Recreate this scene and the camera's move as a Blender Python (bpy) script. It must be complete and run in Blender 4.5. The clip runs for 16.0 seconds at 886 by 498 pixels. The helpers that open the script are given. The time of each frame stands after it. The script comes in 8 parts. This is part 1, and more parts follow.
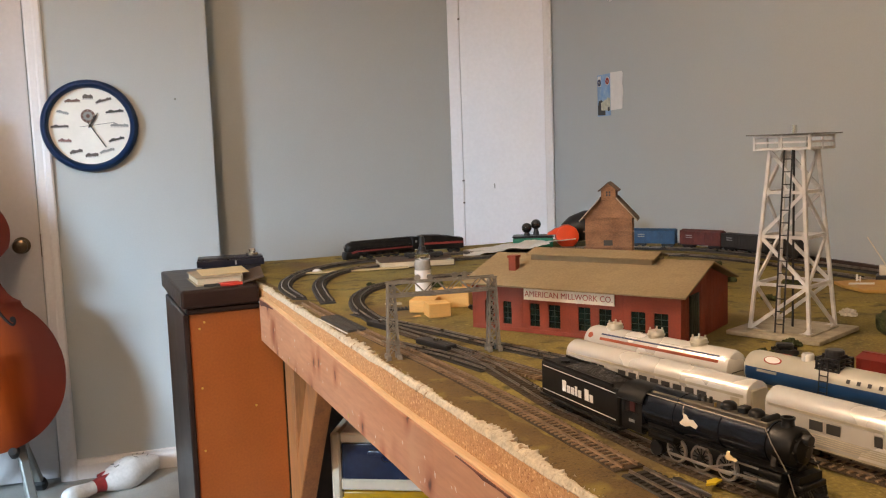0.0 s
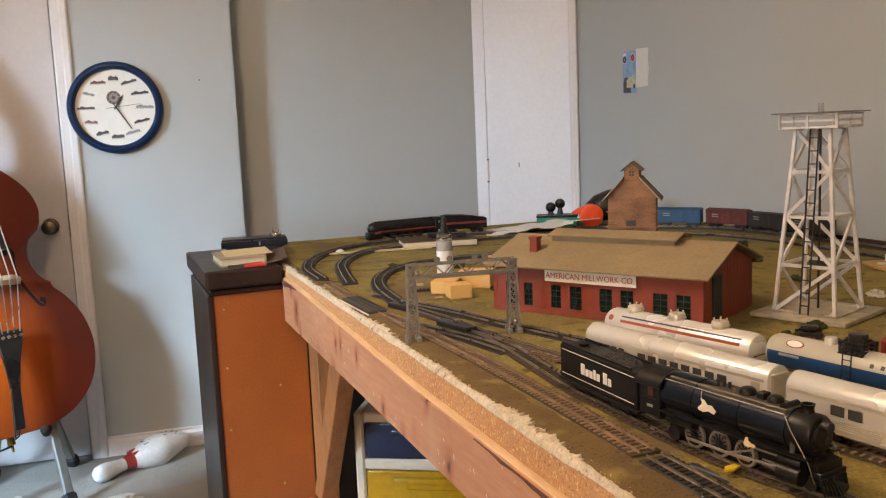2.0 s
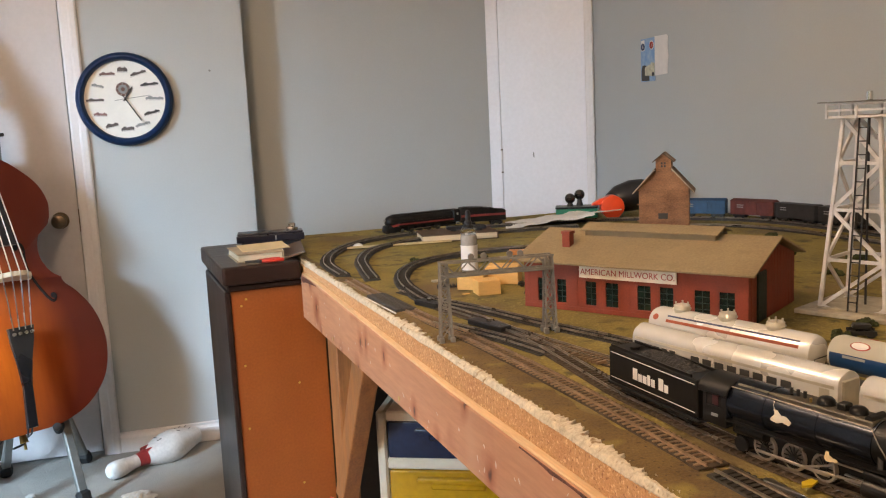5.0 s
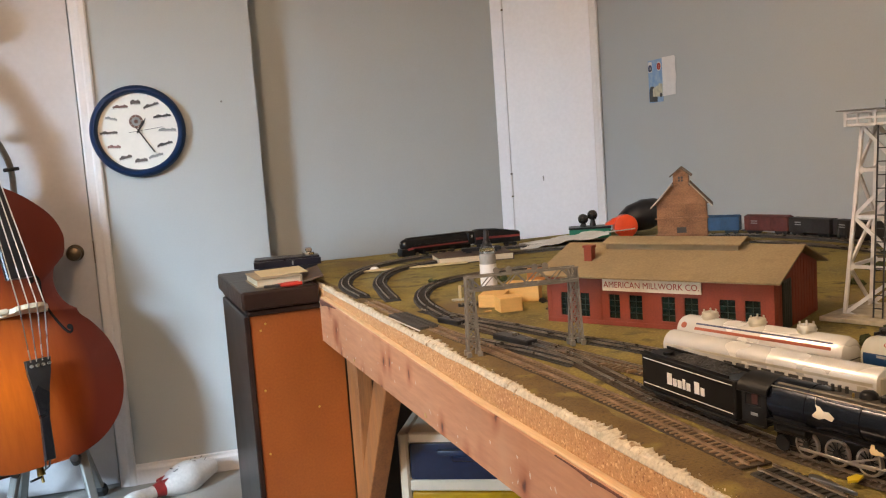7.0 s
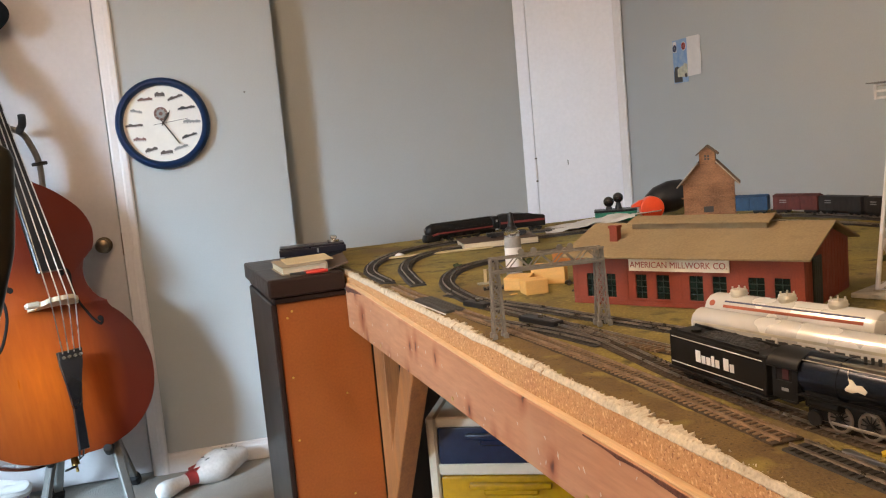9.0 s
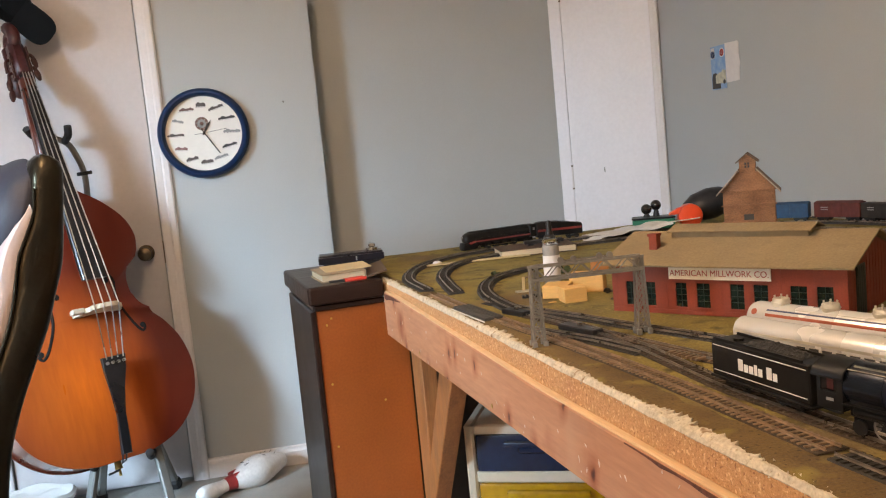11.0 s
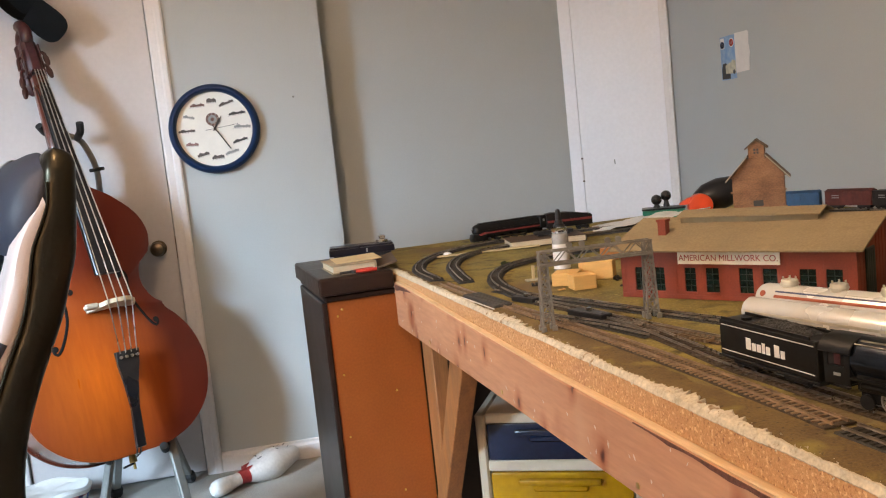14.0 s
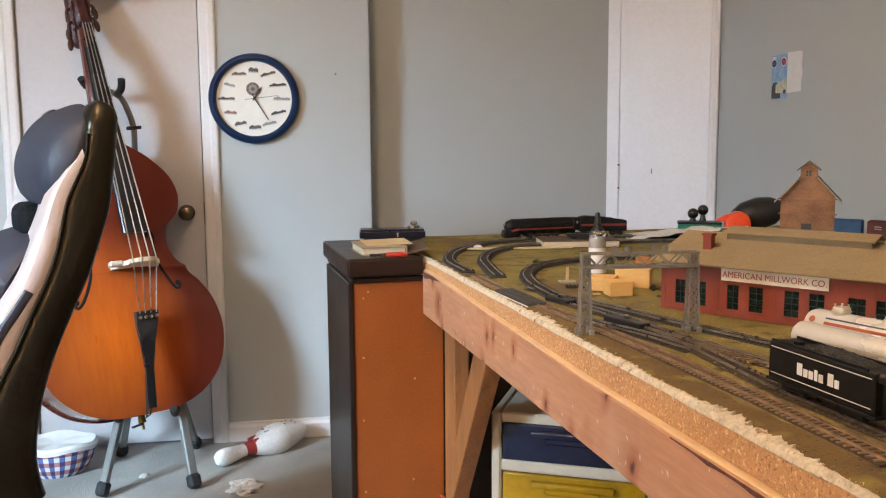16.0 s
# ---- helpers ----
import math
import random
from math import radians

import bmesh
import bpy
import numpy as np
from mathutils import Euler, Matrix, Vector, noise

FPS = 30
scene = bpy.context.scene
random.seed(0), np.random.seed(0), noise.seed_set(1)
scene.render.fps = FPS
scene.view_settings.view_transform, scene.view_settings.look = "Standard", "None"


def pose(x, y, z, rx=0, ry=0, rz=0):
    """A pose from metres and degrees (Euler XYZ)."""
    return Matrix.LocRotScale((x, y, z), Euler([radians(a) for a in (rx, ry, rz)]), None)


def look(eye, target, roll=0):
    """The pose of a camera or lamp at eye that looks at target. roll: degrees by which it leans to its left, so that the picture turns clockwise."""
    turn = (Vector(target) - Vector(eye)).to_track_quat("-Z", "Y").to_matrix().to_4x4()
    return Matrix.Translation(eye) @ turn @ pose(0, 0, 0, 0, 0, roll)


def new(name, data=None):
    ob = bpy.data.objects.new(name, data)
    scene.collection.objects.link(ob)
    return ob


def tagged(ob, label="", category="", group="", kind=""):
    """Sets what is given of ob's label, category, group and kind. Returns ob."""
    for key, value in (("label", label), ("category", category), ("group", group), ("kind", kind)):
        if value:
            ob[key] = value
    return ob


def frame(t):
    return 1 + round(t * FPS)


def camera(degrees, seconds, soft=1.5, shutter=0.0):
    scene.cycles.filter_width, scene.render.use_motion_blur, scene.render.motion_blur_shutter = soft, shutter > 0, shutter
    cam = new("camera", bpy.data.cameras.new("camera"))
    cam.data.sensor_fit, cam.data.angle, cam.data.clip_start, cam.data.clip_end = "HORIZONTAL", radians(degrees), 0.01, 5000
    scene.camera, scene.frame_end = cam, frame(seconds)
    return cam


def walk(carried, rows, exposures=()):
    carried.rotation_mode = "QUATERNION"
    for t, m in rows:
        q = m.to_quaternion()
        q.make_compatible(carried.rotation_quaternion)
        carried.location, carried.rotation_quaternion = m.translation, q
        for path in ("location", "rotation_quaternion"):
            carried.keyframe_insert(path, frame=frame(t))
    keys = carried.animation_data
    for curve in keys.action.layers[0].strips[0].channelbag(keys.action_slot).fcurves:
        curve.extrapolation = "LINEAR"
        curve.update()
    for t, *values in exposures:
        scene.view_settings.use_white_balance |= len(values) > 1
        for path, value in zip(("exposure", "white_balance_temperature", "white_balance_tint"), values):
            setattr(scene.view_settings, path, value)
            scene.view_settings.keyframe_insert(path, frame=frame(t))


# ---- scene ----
cam = camera(54.0, 16.0, 1.15)
PATH = [
    (0, (0.297, 0.097, 1.22), (0.912, 1.988, 1.008), -2.0),
    (0.5, (0.301, 0.096, 1.219), (0.886, 1.996, 0.995), -2.1),
    (1, (0.308, 0.097, 1.219), (0.883, 1.997, 0.981), -2.3),
    (1.5, (0.31, 0.096, 1.221), (0.874, 1.999, 0.971), -2.4),
    (2, (0.309, 0.099, 1.225), (0.862, 2.004, 0.965), -2.4),
    (2.5, (0.304, 0.103, 1.226), (0.845, 2.009, 0.957), -2.4),
    (3, (0.3, 0.103, 1.227), (0.826, 2.013, 0.951), -2.4),
    (5.5, (0.277, 0.168, 1.231), (0.821, 2.071, 0.947), -2.8),
    (6, (0.273, 0.162, 1.229), (0.799, 2.076, 0.985), -3.1),
    (6.5, (0.273, 0.152, 1.209), (0.784, 2.073, 0.992), -3.6),
    (7, (0.251, 0.16, 1.211), (0.788, 2.075, 0.997), -4.0),
    (7.5, (0.252, 0.162, 1.208), (0.783, 2.078, 0.986), -4.6),
    (8, (0.252, 0.163, 1.203), (0.769, 2.082, 0.977), -4.9),
    (8.5, (0.256, 0.164, 1.202), (0.753, 2.087, 0.973), -5.1),
    (9, (0.254, 0.164, 1.201), (0.731, 2.092, 0.966), -5.2),
    (9.5, (0.25, 0.165, 1.203), (0.709, 2.097, 0.964), -5.2),
    (12, (0.243, 0.146, 1.205), (0.628, 2.099, 1.008), -5.6),
    (12.5, (0.246, 0.144, 1.204), (0.639, 2.095, 1.0), -5.7),
    (13, (0.25, 0.143, 1.2), (0.644, 2.093, 0.99), -5.8),
    (13.5, (0.244, 0.144, 1.188), (0.629, 2.095, 0.978), -6.0),
    (14, (0.244, 0.146, 1.188), (0.62, 2.099, 0.974), -6.0),
    (14.5, (0.225, 0.122, 1.198), (0.589, 2.075, 0.972), -3.3),
    (15, (0.215, 0.156, 1.181), (0.571, 2.111, 0.954), -2.6),
    (15.5, (0.214, 0.166, 1.185), (0.559, 2.123, 0.958), -1.6),
    (16, (0.215, 0.177, 1.183), (0.549, 2.135, 0.954), -0.4),
]
walk(cam, [(t, look(eye, target, roll)) for t, eye, target, roll in PATH])

# ---- light ----
scene.view_settings.exposure = 0.0
world = bpy.data.worlds.new("world")
scene.world = world
world.use_nodes = True
wn = world.node_tree
sky = wn.nodes.new("ShaderNodeTexSky")
sky.sky_type, sky.sun_disc = "NISHITA", False
sky.sun_elevation, sky.sun_rotation = radians(35), radians(200)
wn.links.new(sky.outputs["Color"], wn.nodes["Background"].inputs["Color"])
wn.nodes["Background"].inputs["Strength"].default_value = 0.1


def area_lamp(name, eye, target, w, h, watts, colour, spread=180):
    d = bpy.data.lights.new(name, "AREA")
    d.shape, d.size, d.size_y, d.energy, d.color, d.spread = "RECTANGLE", w, h, watts, colour, radians(spread)
    ob = new(name, d)
    ob.matrix_world = look(eye, target)
    return ob


# the bright sky seen through the window behind the walk, and the warm ceiling bulb
area_lamp("window_sky", (-3.5, -0.6, 2.62), (0.3, 3.6, 1.0), 1.15, 1.2, 865, (0.56, 0.785, 1.0))
bulb = new("ceiling_bulb", bpy.data.lights.new("ceiling_bulb", "POINT"))
bulb.data.energy, bulb.data.color, bulb.data.shadow_soft_size = 49, (1.0, 0.68, 0.43), 0.12
bulb.location = (-0.10, 1.25, 2.25)
lamp = new("desk_lamp_bulb", bpy.data.lights.new("desk_lamp_bulb", "POINT"))
lamp.data.energy, lamp.data.color, lamp.data.shadow_soft_size = 61, (1.0, 0.65, 0.41), 0.10
lamp.location = (-0.95, -0.85, 1.75)

# ---- materials ----
def material(name, colour, rough=0.6, metal=0.0, vary=0.12, scale=6.0, fine=60.0, bump=0.05, dist=0.002, colour2=None, coat=0.0,
             stretch=(1, 1, 1), world_space=False, random_tone=0.0):
    """Principled material with variation at two scales and fine relief."""
    m = bpy.data.materials.new(name)
    m.use_nodes = True
    nt = m.node_tree
    b = nt.nodes["Principled BSDF"]
    b.inputs["Metallic"].default_value = metal
    b.inputs["Coat Weight"].default_value = coat
    tc = nt.nodes.new("ShaderNodeTexCoord")
    mp = nt.nodes.new("ShaderNodeMapping")
    mp.inputs["Scale"].default_value = stretch
    if world_space:
        geo = nt.nodes.new("ShaderNodeNewGeometry")
        nt.links.new(geo.outputs["Position"], mp.inputs["Vector"])
    else:
        nt.links.new(tc.outputs["Object"], mp.inputs["Vector"])
    n1 = nt.nodes.new("ShaderNodeTexNoise")
    n1.inputs["Scale"].default_value, n1.inputs["Detail"].default_value = scale, 4
    n2 = nt.nodes.new("ShaderNodeTexNoise")
    n2.inputs["Scale"].default_value, n2.inputs["Detail"].default_value = fine, 3
    for n in (n1, n2):
        nt.links.new(mp.outputs["Vector"], n.inputs["Vector"])
    ramp = nt.nodes.new("ShaderNodeValToRGB")
    c = Vector(colour)
    c2 = Vector(colour2) if colour2 else c * (1 - 2 * vary)
    ramp.color_ramp.elements[0].position, ramp.color_ramp.elements[1].position = 0.32, 0.68
    ramp.color_ramp.elements[0].color = (*c2, 1)
    ramp.color_ramp.elements[1].color = (*(c * (1 + vary * 0.5)), 1)
    add = nt.nodes.new("ShaderNodeMath")
    add.operation = "MULTIPLY_ADD"
    add.inputs[1].default_value = 0.45
    nt.links.new(n2.outputs["Fac"], add.inputs[0])
    half = nt.nodes.new("ShaderNodeMath")
    half.operation = "MULTIPLY"
    half.inputs[1].default_value = 0.55
    nt.links.new(n1.outputs["Fac"], half.inputs[0])
    nt.links.new(half.outputs[0], add.inputs[2])
    nt.links.new(add.outputs[0], ramp.inputs["Fac"])
    last = ramp.outputs["Color"]
    if random_tone:
        info = nt.nodes.new("ShaderNodeObjectInfo")
        hsv = nt.nodes.new("ShaderNodeHueSaturation")
        mr = nt.nodes.new("ShaderNodeMapRange")
        mr.inputs["To Min"].default_value, mr.inputs["To Max"].default_value = 1 - random_tone, 1 + random_tone
        nt.links.new(info.outputs["Random"], mr.inputs["Value"])
        nt.links.new(mr.outputs["Result"], hsv.inputs["Value"])
        nt.links.new(last, hsv.inputs["Color"])
        last = hsv.outputs["Color"]
    nt.links.new(last, b.inputs["Base Color"])
    rr = nt.nodes.new("ShaderNodeMapRange")
    rr.inputs["To Min"].default_value, rr.inputs["To Max"].default_value = max(0.03, rough - 0.1), min(1.0, rough + 0.1)
    nt.links.new(n1.outputs["Fac"], rr.inputs["Value"])
    nt.links.new(rr.outputs["Result"], b.inputs["Roughness"])
    if bump:
        bp = nt.nodes.new("ShaderNodeBump")
        bp.inputs["Strength"].default_value, bp.inputs["Distance"].default_value = bump, dist
        nt.links.new(n2.outputs["Fac"], bp.inputs["Height"])
        nt.links.new(bp.outputs["Normal"], b.inputs["Normal"])
    return m


M = {}
M["wall"] = material("wall_paint", (0.46, 0.48, 0.475), 0.62, vary=0.03, scale=1.5, fine=180, bump=0.12, dist=0.001, world_space=True)
M["ceiling"] = material("ceiling_paint", (0.75, 0.74, 0.72), 0.8, vary=0.03, fine=120, bump=0.2, world_space=True)
M["white"] = material("white_trim_paint", (0.78, 0.75, 0.745), 0.42, vary=0.04, scale=3, fine=90, bump=0.05)
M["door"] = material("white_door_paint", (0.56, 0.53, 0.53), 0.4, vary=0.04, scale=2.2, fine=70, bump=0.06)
M["whitedoor"] = material("lilac_white_door_paint", (0.87, 0.86, 0.89), 0.4, vary=0.04, scale=2.2, fine=70, bump=0.06)
M["carpet"] = material("carpet", (0.45, 0.42, 0.375), 0.95, vary=0.16, scale=4, fine=420, bump=0.9, dist=0.006, world_space=True)
M["bronze"] = material("aged_bronze", (0.16, 0.12, 0.08), 0.35, metal=0.9, vary=0.2, fine=150)
M["darkmetal"] = material("dark_metal", (0.05, 0.05, 0.05), 0.4, metal=0.6, fine=150)
M["darkglass"] = material("dark_smoked_glass", (0.03, 0.028, 0.026), 0.08, metal=0.35, vary=0.2, scale=60, bump=0, coat=0.8)
M["clockblue"] = material("navy_plastic", (0.003, 0.020, 0.072), 0.42, vary=0.06, bump=0.02)
M["clockblue"].node_tree.nodes["Principled BSDF"].inputs["Specular IOR Level"].default_value = 0.2
M["clockface"] = material("clock_paper", (0.86, 0.84, 0.78), 0.6, vary=0.03, scale=12)
M["ink"] = material("dark_print", (0.05, 0.05, 0.05), 0.6, scale=90)
M["ink2"] = material("brown_print", (0.18, 0.10, 0.08), 0.6, scale=90)
M["ink3"] = material("grey_print", (0.32, 0.33, 0.32), 0.6, scale=90)
M["ink5"] = material("pale_grey_print", (0.58, 0.56, 0.52), 0.6, scale=120)
M["inkrose"] = material("faded_red_print", (0.36, 0.20, 0.18), 0.6, vary=0.3, scale=120)
M["ink4"] = material("red_print", (0.45, 0.05, 0.03), 0.6, scale=90)
M["cardwhite"] = material("white_card", (0.78, 0.75, 0.72), 0.6, vary=0.04, scale=20)
M["signcream"] = material("cream_sign_paint", (0.74, 0.66, 0.52), 0.6, vary=0.06, scale=30)
M["printblue"] = material("blue_print", (0.12, 0.26, 0.52), 0.5, vary=0.25, scale=40, colour2=(0.35, 0.48, 0.62))
M["cream"] = material("cream_print", (0.62, 0.60, 0.45), 0.5, vary=0.15, scale=60)
# timber
M["lumber"] = material("raw_pine", (0.52, 0.268, 0.148), 0.5, vary=0.2, scale=3.5, fine=26, bump=0.1, stretch=(6, 0.7, 6), colour2=(0.40, 0.185, 0.097))
# pine below the deck: under-table shade is put into its darker colour
M["lumbershade"] = material("shaded_pine", (0.36, 0.138, 0.040), 0.6, vary=0.2, scale=6, fine=40, bump=0.12, stretch=(6, 6, 0.7))
M["bark"] = material("dark_bark", (0.16, 0.060, 0.042), 0.8, vary=0.35, scale=40, fine=200, bump=0.5)
M["paintfleck"] = material("white_paint_fleck", (0.68, 0.58, 0.50), 0.7, scale=80)
M["chip"] = material("particle_board", (0.59, 0.325, 0.148), 0.85, vary=0.2, scale=260, fine=700, bump=0.5, dist=0.002, colour2=(0.42, 0.205, 0.078), world_space=True)
M["fibre"] = material("torn_fibreboard", (0.65, 0.57, 0.43), 0.95, vary=0.2, scale=90, fine=300, bump=0.4, dist=0.0015)
M["hardboard"] = material("orange_hardboard", (0.29, 0.076, 0.013), 0.4, vary=0.1, scale=6, fine=180, bump=0.08, colour2=(0.22, 0.052, 0.008))

M["darkwood"] = material("espresso_wood", (0.024, 0.012, 0.009), 0.36, vary=0.2, scale=5, fine=50, bump=0.05, stretch=(1, 8, 8), coat=0.05)
M["blackside"] = material("dark_grey_laminate", (0.022, 0.020, 0.020), 0.33, vary=0.1, scale=4, bump=0.03)
for k in ("blackside", "darkwood"):
    M[k].node_tree.nodes["Principled BSDF"].inputs["Specular IOR Level"].default_value = 0.25
M["balsa"] = material("pale_balsa", (0.74, 0.44, 0.14), 0.6, vary=0.08, scale=30, fine=220, bump=0.1, stretch=(1, 5, 5))
M["bookcover"] = material("brown_book_cover", (0.10, 0.06, 0.035), 0.6, vary=0.2, scale=30)
M["pages"] = material("book_pages", (0.66, 0.55, 0.38), 0.8, vary=0.12, scale=8, fine=400, bump=0.4, stretch=(1, 1, 30))
M["manila"] = material("manila_paper", (0.60, 0.46, 0.25), 0.7, vary=0.08, scale=12)
M["paper"] = material("white_tissue_paper", (0.72, 0.70, 0.66), 0.8, vary=0.1, scale=25, fine=120, bump=0.3)
# instrument and chair
M["spruce"] = material("varnished_spruce", (0.70, 0.150, 0.011), 0.3, vary=0.12, scale=2, fine=22, bump=0.01, stretch=(3, 1, 0.5), coat=0.15, colour2=(0.54, 0.100, 0.008))
M["spruce"].node_tree.nodes["Principled BSDF"].inputs["Specular IOR Level"].default_value = 0.3
# varnish sunburst plus painted lighting: bright low left, dark towards edges and top
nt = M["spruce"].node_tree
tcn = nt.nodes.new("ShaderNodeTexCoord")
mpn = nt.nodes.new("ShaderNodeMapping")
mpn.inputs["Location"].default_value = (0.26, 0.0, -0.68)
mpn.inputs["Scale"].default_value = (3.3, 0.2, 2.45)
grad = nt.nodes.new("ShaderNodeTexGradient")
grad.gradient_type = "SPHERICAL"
burst_and_light = nt.nodes.new("ShaderNodeMix")
burst_and_light.data_type, burst_and_light.blend_type = "RGBA", "MIX"
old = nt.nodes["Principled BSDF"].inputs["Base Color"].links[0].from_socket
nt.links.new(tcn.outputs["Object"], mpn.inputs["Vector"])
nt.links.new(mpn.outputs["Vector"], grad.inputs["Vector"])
nt.links.new(grad.outputs["Fac"], burst_and_light.inputs[0])
burst_and_light.inputs[6].default_value = (0.13, 0.020, 0.010, 1)
nt.links.new(old, burst_and_light.inputs[7])
nt.links.new(burst_and_light.outputs[2], nt.nodes["Principled BSDF"].inputs["Base Color"])
M["maple"] = material("varnished_maple", (0.12, 0.025, 0.012), 0.3, vary=0.25, scale=5, fine=30, bump=0.02, stretch=(1, 1, 5), coat=0.6)
M["mapledark"] = material("dark_stained_maple", (0.075, 0.018, 0.019), 0.4, vary=0.3, scale=20, fine=90, bump=0.1, coat=0.2)
M["hole"] = material("black_hollow", (0.004, 0.003, 0.003), 0.9, vary=0.1)
M["ebony"] = material("ebony", (0.014, 0.013, 0.014), 0.3, vary=0.2, coat=0.2)
M["maplepale"] = material("bridge_maple", (0.70, 0.60, 0.44), 0.5, vary=0.1, scale=20)
M["steel"] = material("bright_steel", (0.62, 0.62, 0.62), 0.28, metal=1.0, vary=0.05, bump=0)
M["silverpaint"] = material("grey_painted_steel", (0.22, 0.215, 0.20), 0.45, metal=0.3, vary=0.1)
M["brass"] = material("brass", (0.60, 0.42, 0.14), 0.3, metal=1.0, vary=0.15)
M["rubber"] = material("black_rubber", (0.02, 0.02, 0.021), 0.7, vary=0.2)
M["leather"] = material("black_leatherette", (0.009, 0.008, 0.006), 0.30, vary=0.25, scale=5, fine=11, bump=0.6, dist=0.016)
M["leather"].node_tree.nodes["Principled BSDF"].inputs["Specular IOR Level"].default_value = 0.36
# amber tint put into the sheen to imitate warm lamp reflections
M["leather"].node_tree.nodes["Principled BSDF"].inputs["Specular Tint"].default_value = (1.0, 0.84, 0.55, 1)
M["leathernavy"] = material("slate_leatherette", (0.028, 0.031, 0.048), 0.58, vary=0.15, scale=9, fine=420, bump=0.08, dist=0.0006)
M["leatherwhite"] = material("white_leatherette", (0.52, 0.44, 0.42), 0.42, vary=0.06, scale=9, fine=420, bump=0.08, dist=0.0006)
M["feltblack"] = material("black_felt", (0.007, 0.009, 0.011), 0.9, vary=0.2, fine=300, bump=0.3)
M["feltblack"].node_tree.nodes["Principled BSDF"].inputs["Specular IOR Level"].default_value = 0.15
M["pinwhite"] = material("scuffed_white_plastic", (0.78, 0.76, 0.74), 0.38, vary=0.12, scale=14, fine=90, bump=0.08)
M["red"] = material("red_plastic", (0.52, 0.035, 0.02), 0.4, vary=0.12, scale=20)
M["maroonband"] = material("dark_red_band", (0.32, 0.03, 0.03), 0.4, vary=0.2, scale=40)
M["orange"] = material("orange_red_plastic", (0.78, 0.07, 0.015), 0.35, vary=0.06, scale=20)
M["orangepale"] = material("orange_card", (0.50, 0.21, 0.06), 0.5, vary=0.06, scale=20)
M["yellow"] = material("yellow_plastic", (0.75, 0.55, 0.03), 0.4, vary=0.06, scale=20)
M["green"] = material("green_plastic", (0.02, 0.20, 0.12), 0.4, vary=0.08, scale=20)
M["plasticwhite"] = material("white_plastic", (0.62, 0.54, 0.42), 0.42, vary=0.05, scale=10)
M["milky"] = material("milky_grey_plastic", (0.40, 0.385, 0.36), 0.22, vary=0.2, scale=40)
M["drawerblue"] = material("dark_blue_plastic", (0.006, 0.014, 0.045), 0.22, vary=0.2, scale=7, bump=0.02)
M["draweryellow"] = material("amber_plastic", (0.42, 0.22, 0.003), 0.2, vary=0.15, scale=7, bump=0.02)
M["black"] = material("black_plastic", (0.016, 0.016, 0.018), 0.38, vary=0.2, scale=30)
M["navyplastic"] = material("dark_navy_plastic", (0.005, 0.006, 0.014), 0.3, vary=0.15, scale=30)
M["chrome"] = material("chrome", (0.75, 0.74, 0.70), 0.15, metal=1.0, vary=0.05, bump=0)
# railway
M["grass"] = material("scenic_grass", (0.285, 0.225, 0.048), 0.95, vary=0.3, scale=9, fine=260, bump=0.9, dist=0.003, colour2=(0.125, 0.095, 0.032))
M["dirt"] = material("scenic_brown_earth", (0.165, 0.108, 0.034), 0.95, vary=0.3, scale=18, fine=320, bump=0.9, dist=0.002, colour2=(0.10, 0.062, 0.024))
M["tie"] = material("brown_sleeper", (0.29, 0.20, 0.118), 0.8, vary=0.3, scale=60, fine=400)
M["tiedark"] = material("dark_brown_sleeper", (0.085, 0.062, 0.042), 0.8, vary=0.3, scale=60, fine=400)
M["tieblack"] = material("black_sleeper", (0.040, 0.035, 0.029), 0.7, vary=0.3, scale=60, fine=400)
M["roadbed"] = material("black_roadbed", (0.055, 0.052, 0.048), 0.75, vary=0.3, scale=80, fine=500, bump=0.5)
M["rail"] = material("nickel_rail", (0.42, 0.36, 0.29), 0.3, metal=0.75, vary=0.3, scale=40)
M["railrust"] = material("weathered_rail", (0.34, 0.225, 0.135), 0.55, metal=0.3, vary=0.3, scale=50)
M["handrail"] = material("thin_steel_rail", (0.30, 0.27, 0.23), 0.45, metal=0.8, vary=0.2, scale=60)
M["chest"] = material("dark_brown_board", (0.045, 0.022, 0.013), 0.6, vary=0.2, scale=5)
M["rod"] = material("bare_steel_rod", (0.44, 0.40, 0.35), 0.3, metal=0.6, vary=0.15, scale=60)
M["topedge"] = material("planed_pine_edge", (0.72, 0.50, 0.28), 0.5, vary=0.14, scale=9, fine=60, bump=0.1, stretch=(6, 0.6, 6))
M["peg"] = material("dark_red_pegs", (0.055, 0.016, 0.014), 0.35, vary=0.2, coat=0.3)
M["carred"] = material("dull_red_paint", (0.22, 0.02, 0.012), 0.55, vary=0.15, scale=30)
M["clockink"] = material("sepia_print", (0.13, 0.11, 0.10), 0.6, vary=0.35, scale=90)
M["browncard"] = material("brown_card", (0.36, 0.28, 0.18), 0.8, vary=0.12, scale=20)
M["edgeglint"] = material("pale_edge_highlight", (0.52, 0.44, 0.34), 0.6, vary=0.1, scale=60)
M["ballast"] = material("dark_track_ballast", (0.068, 0.047, 0.028), 0.95, vary=0.3, scale=60, fine=500, bump=0.6, dist=0.001)
M["winred"] = material("dim_red_pane", (0.07, 0.007, 0.005), 0.5, vary=0.2, scale=60)
M["railgrey"] = material("grey_track_bed", (0.062, 0.058, 0.054), 0.7, vary=0.25, scale=60, fine=500, bump=0.5)
M["bridgegrey"] = material("matt_grey_plastic", (0.25, 0.23, 0.195), 0.6, vary=0.12, scale=50)
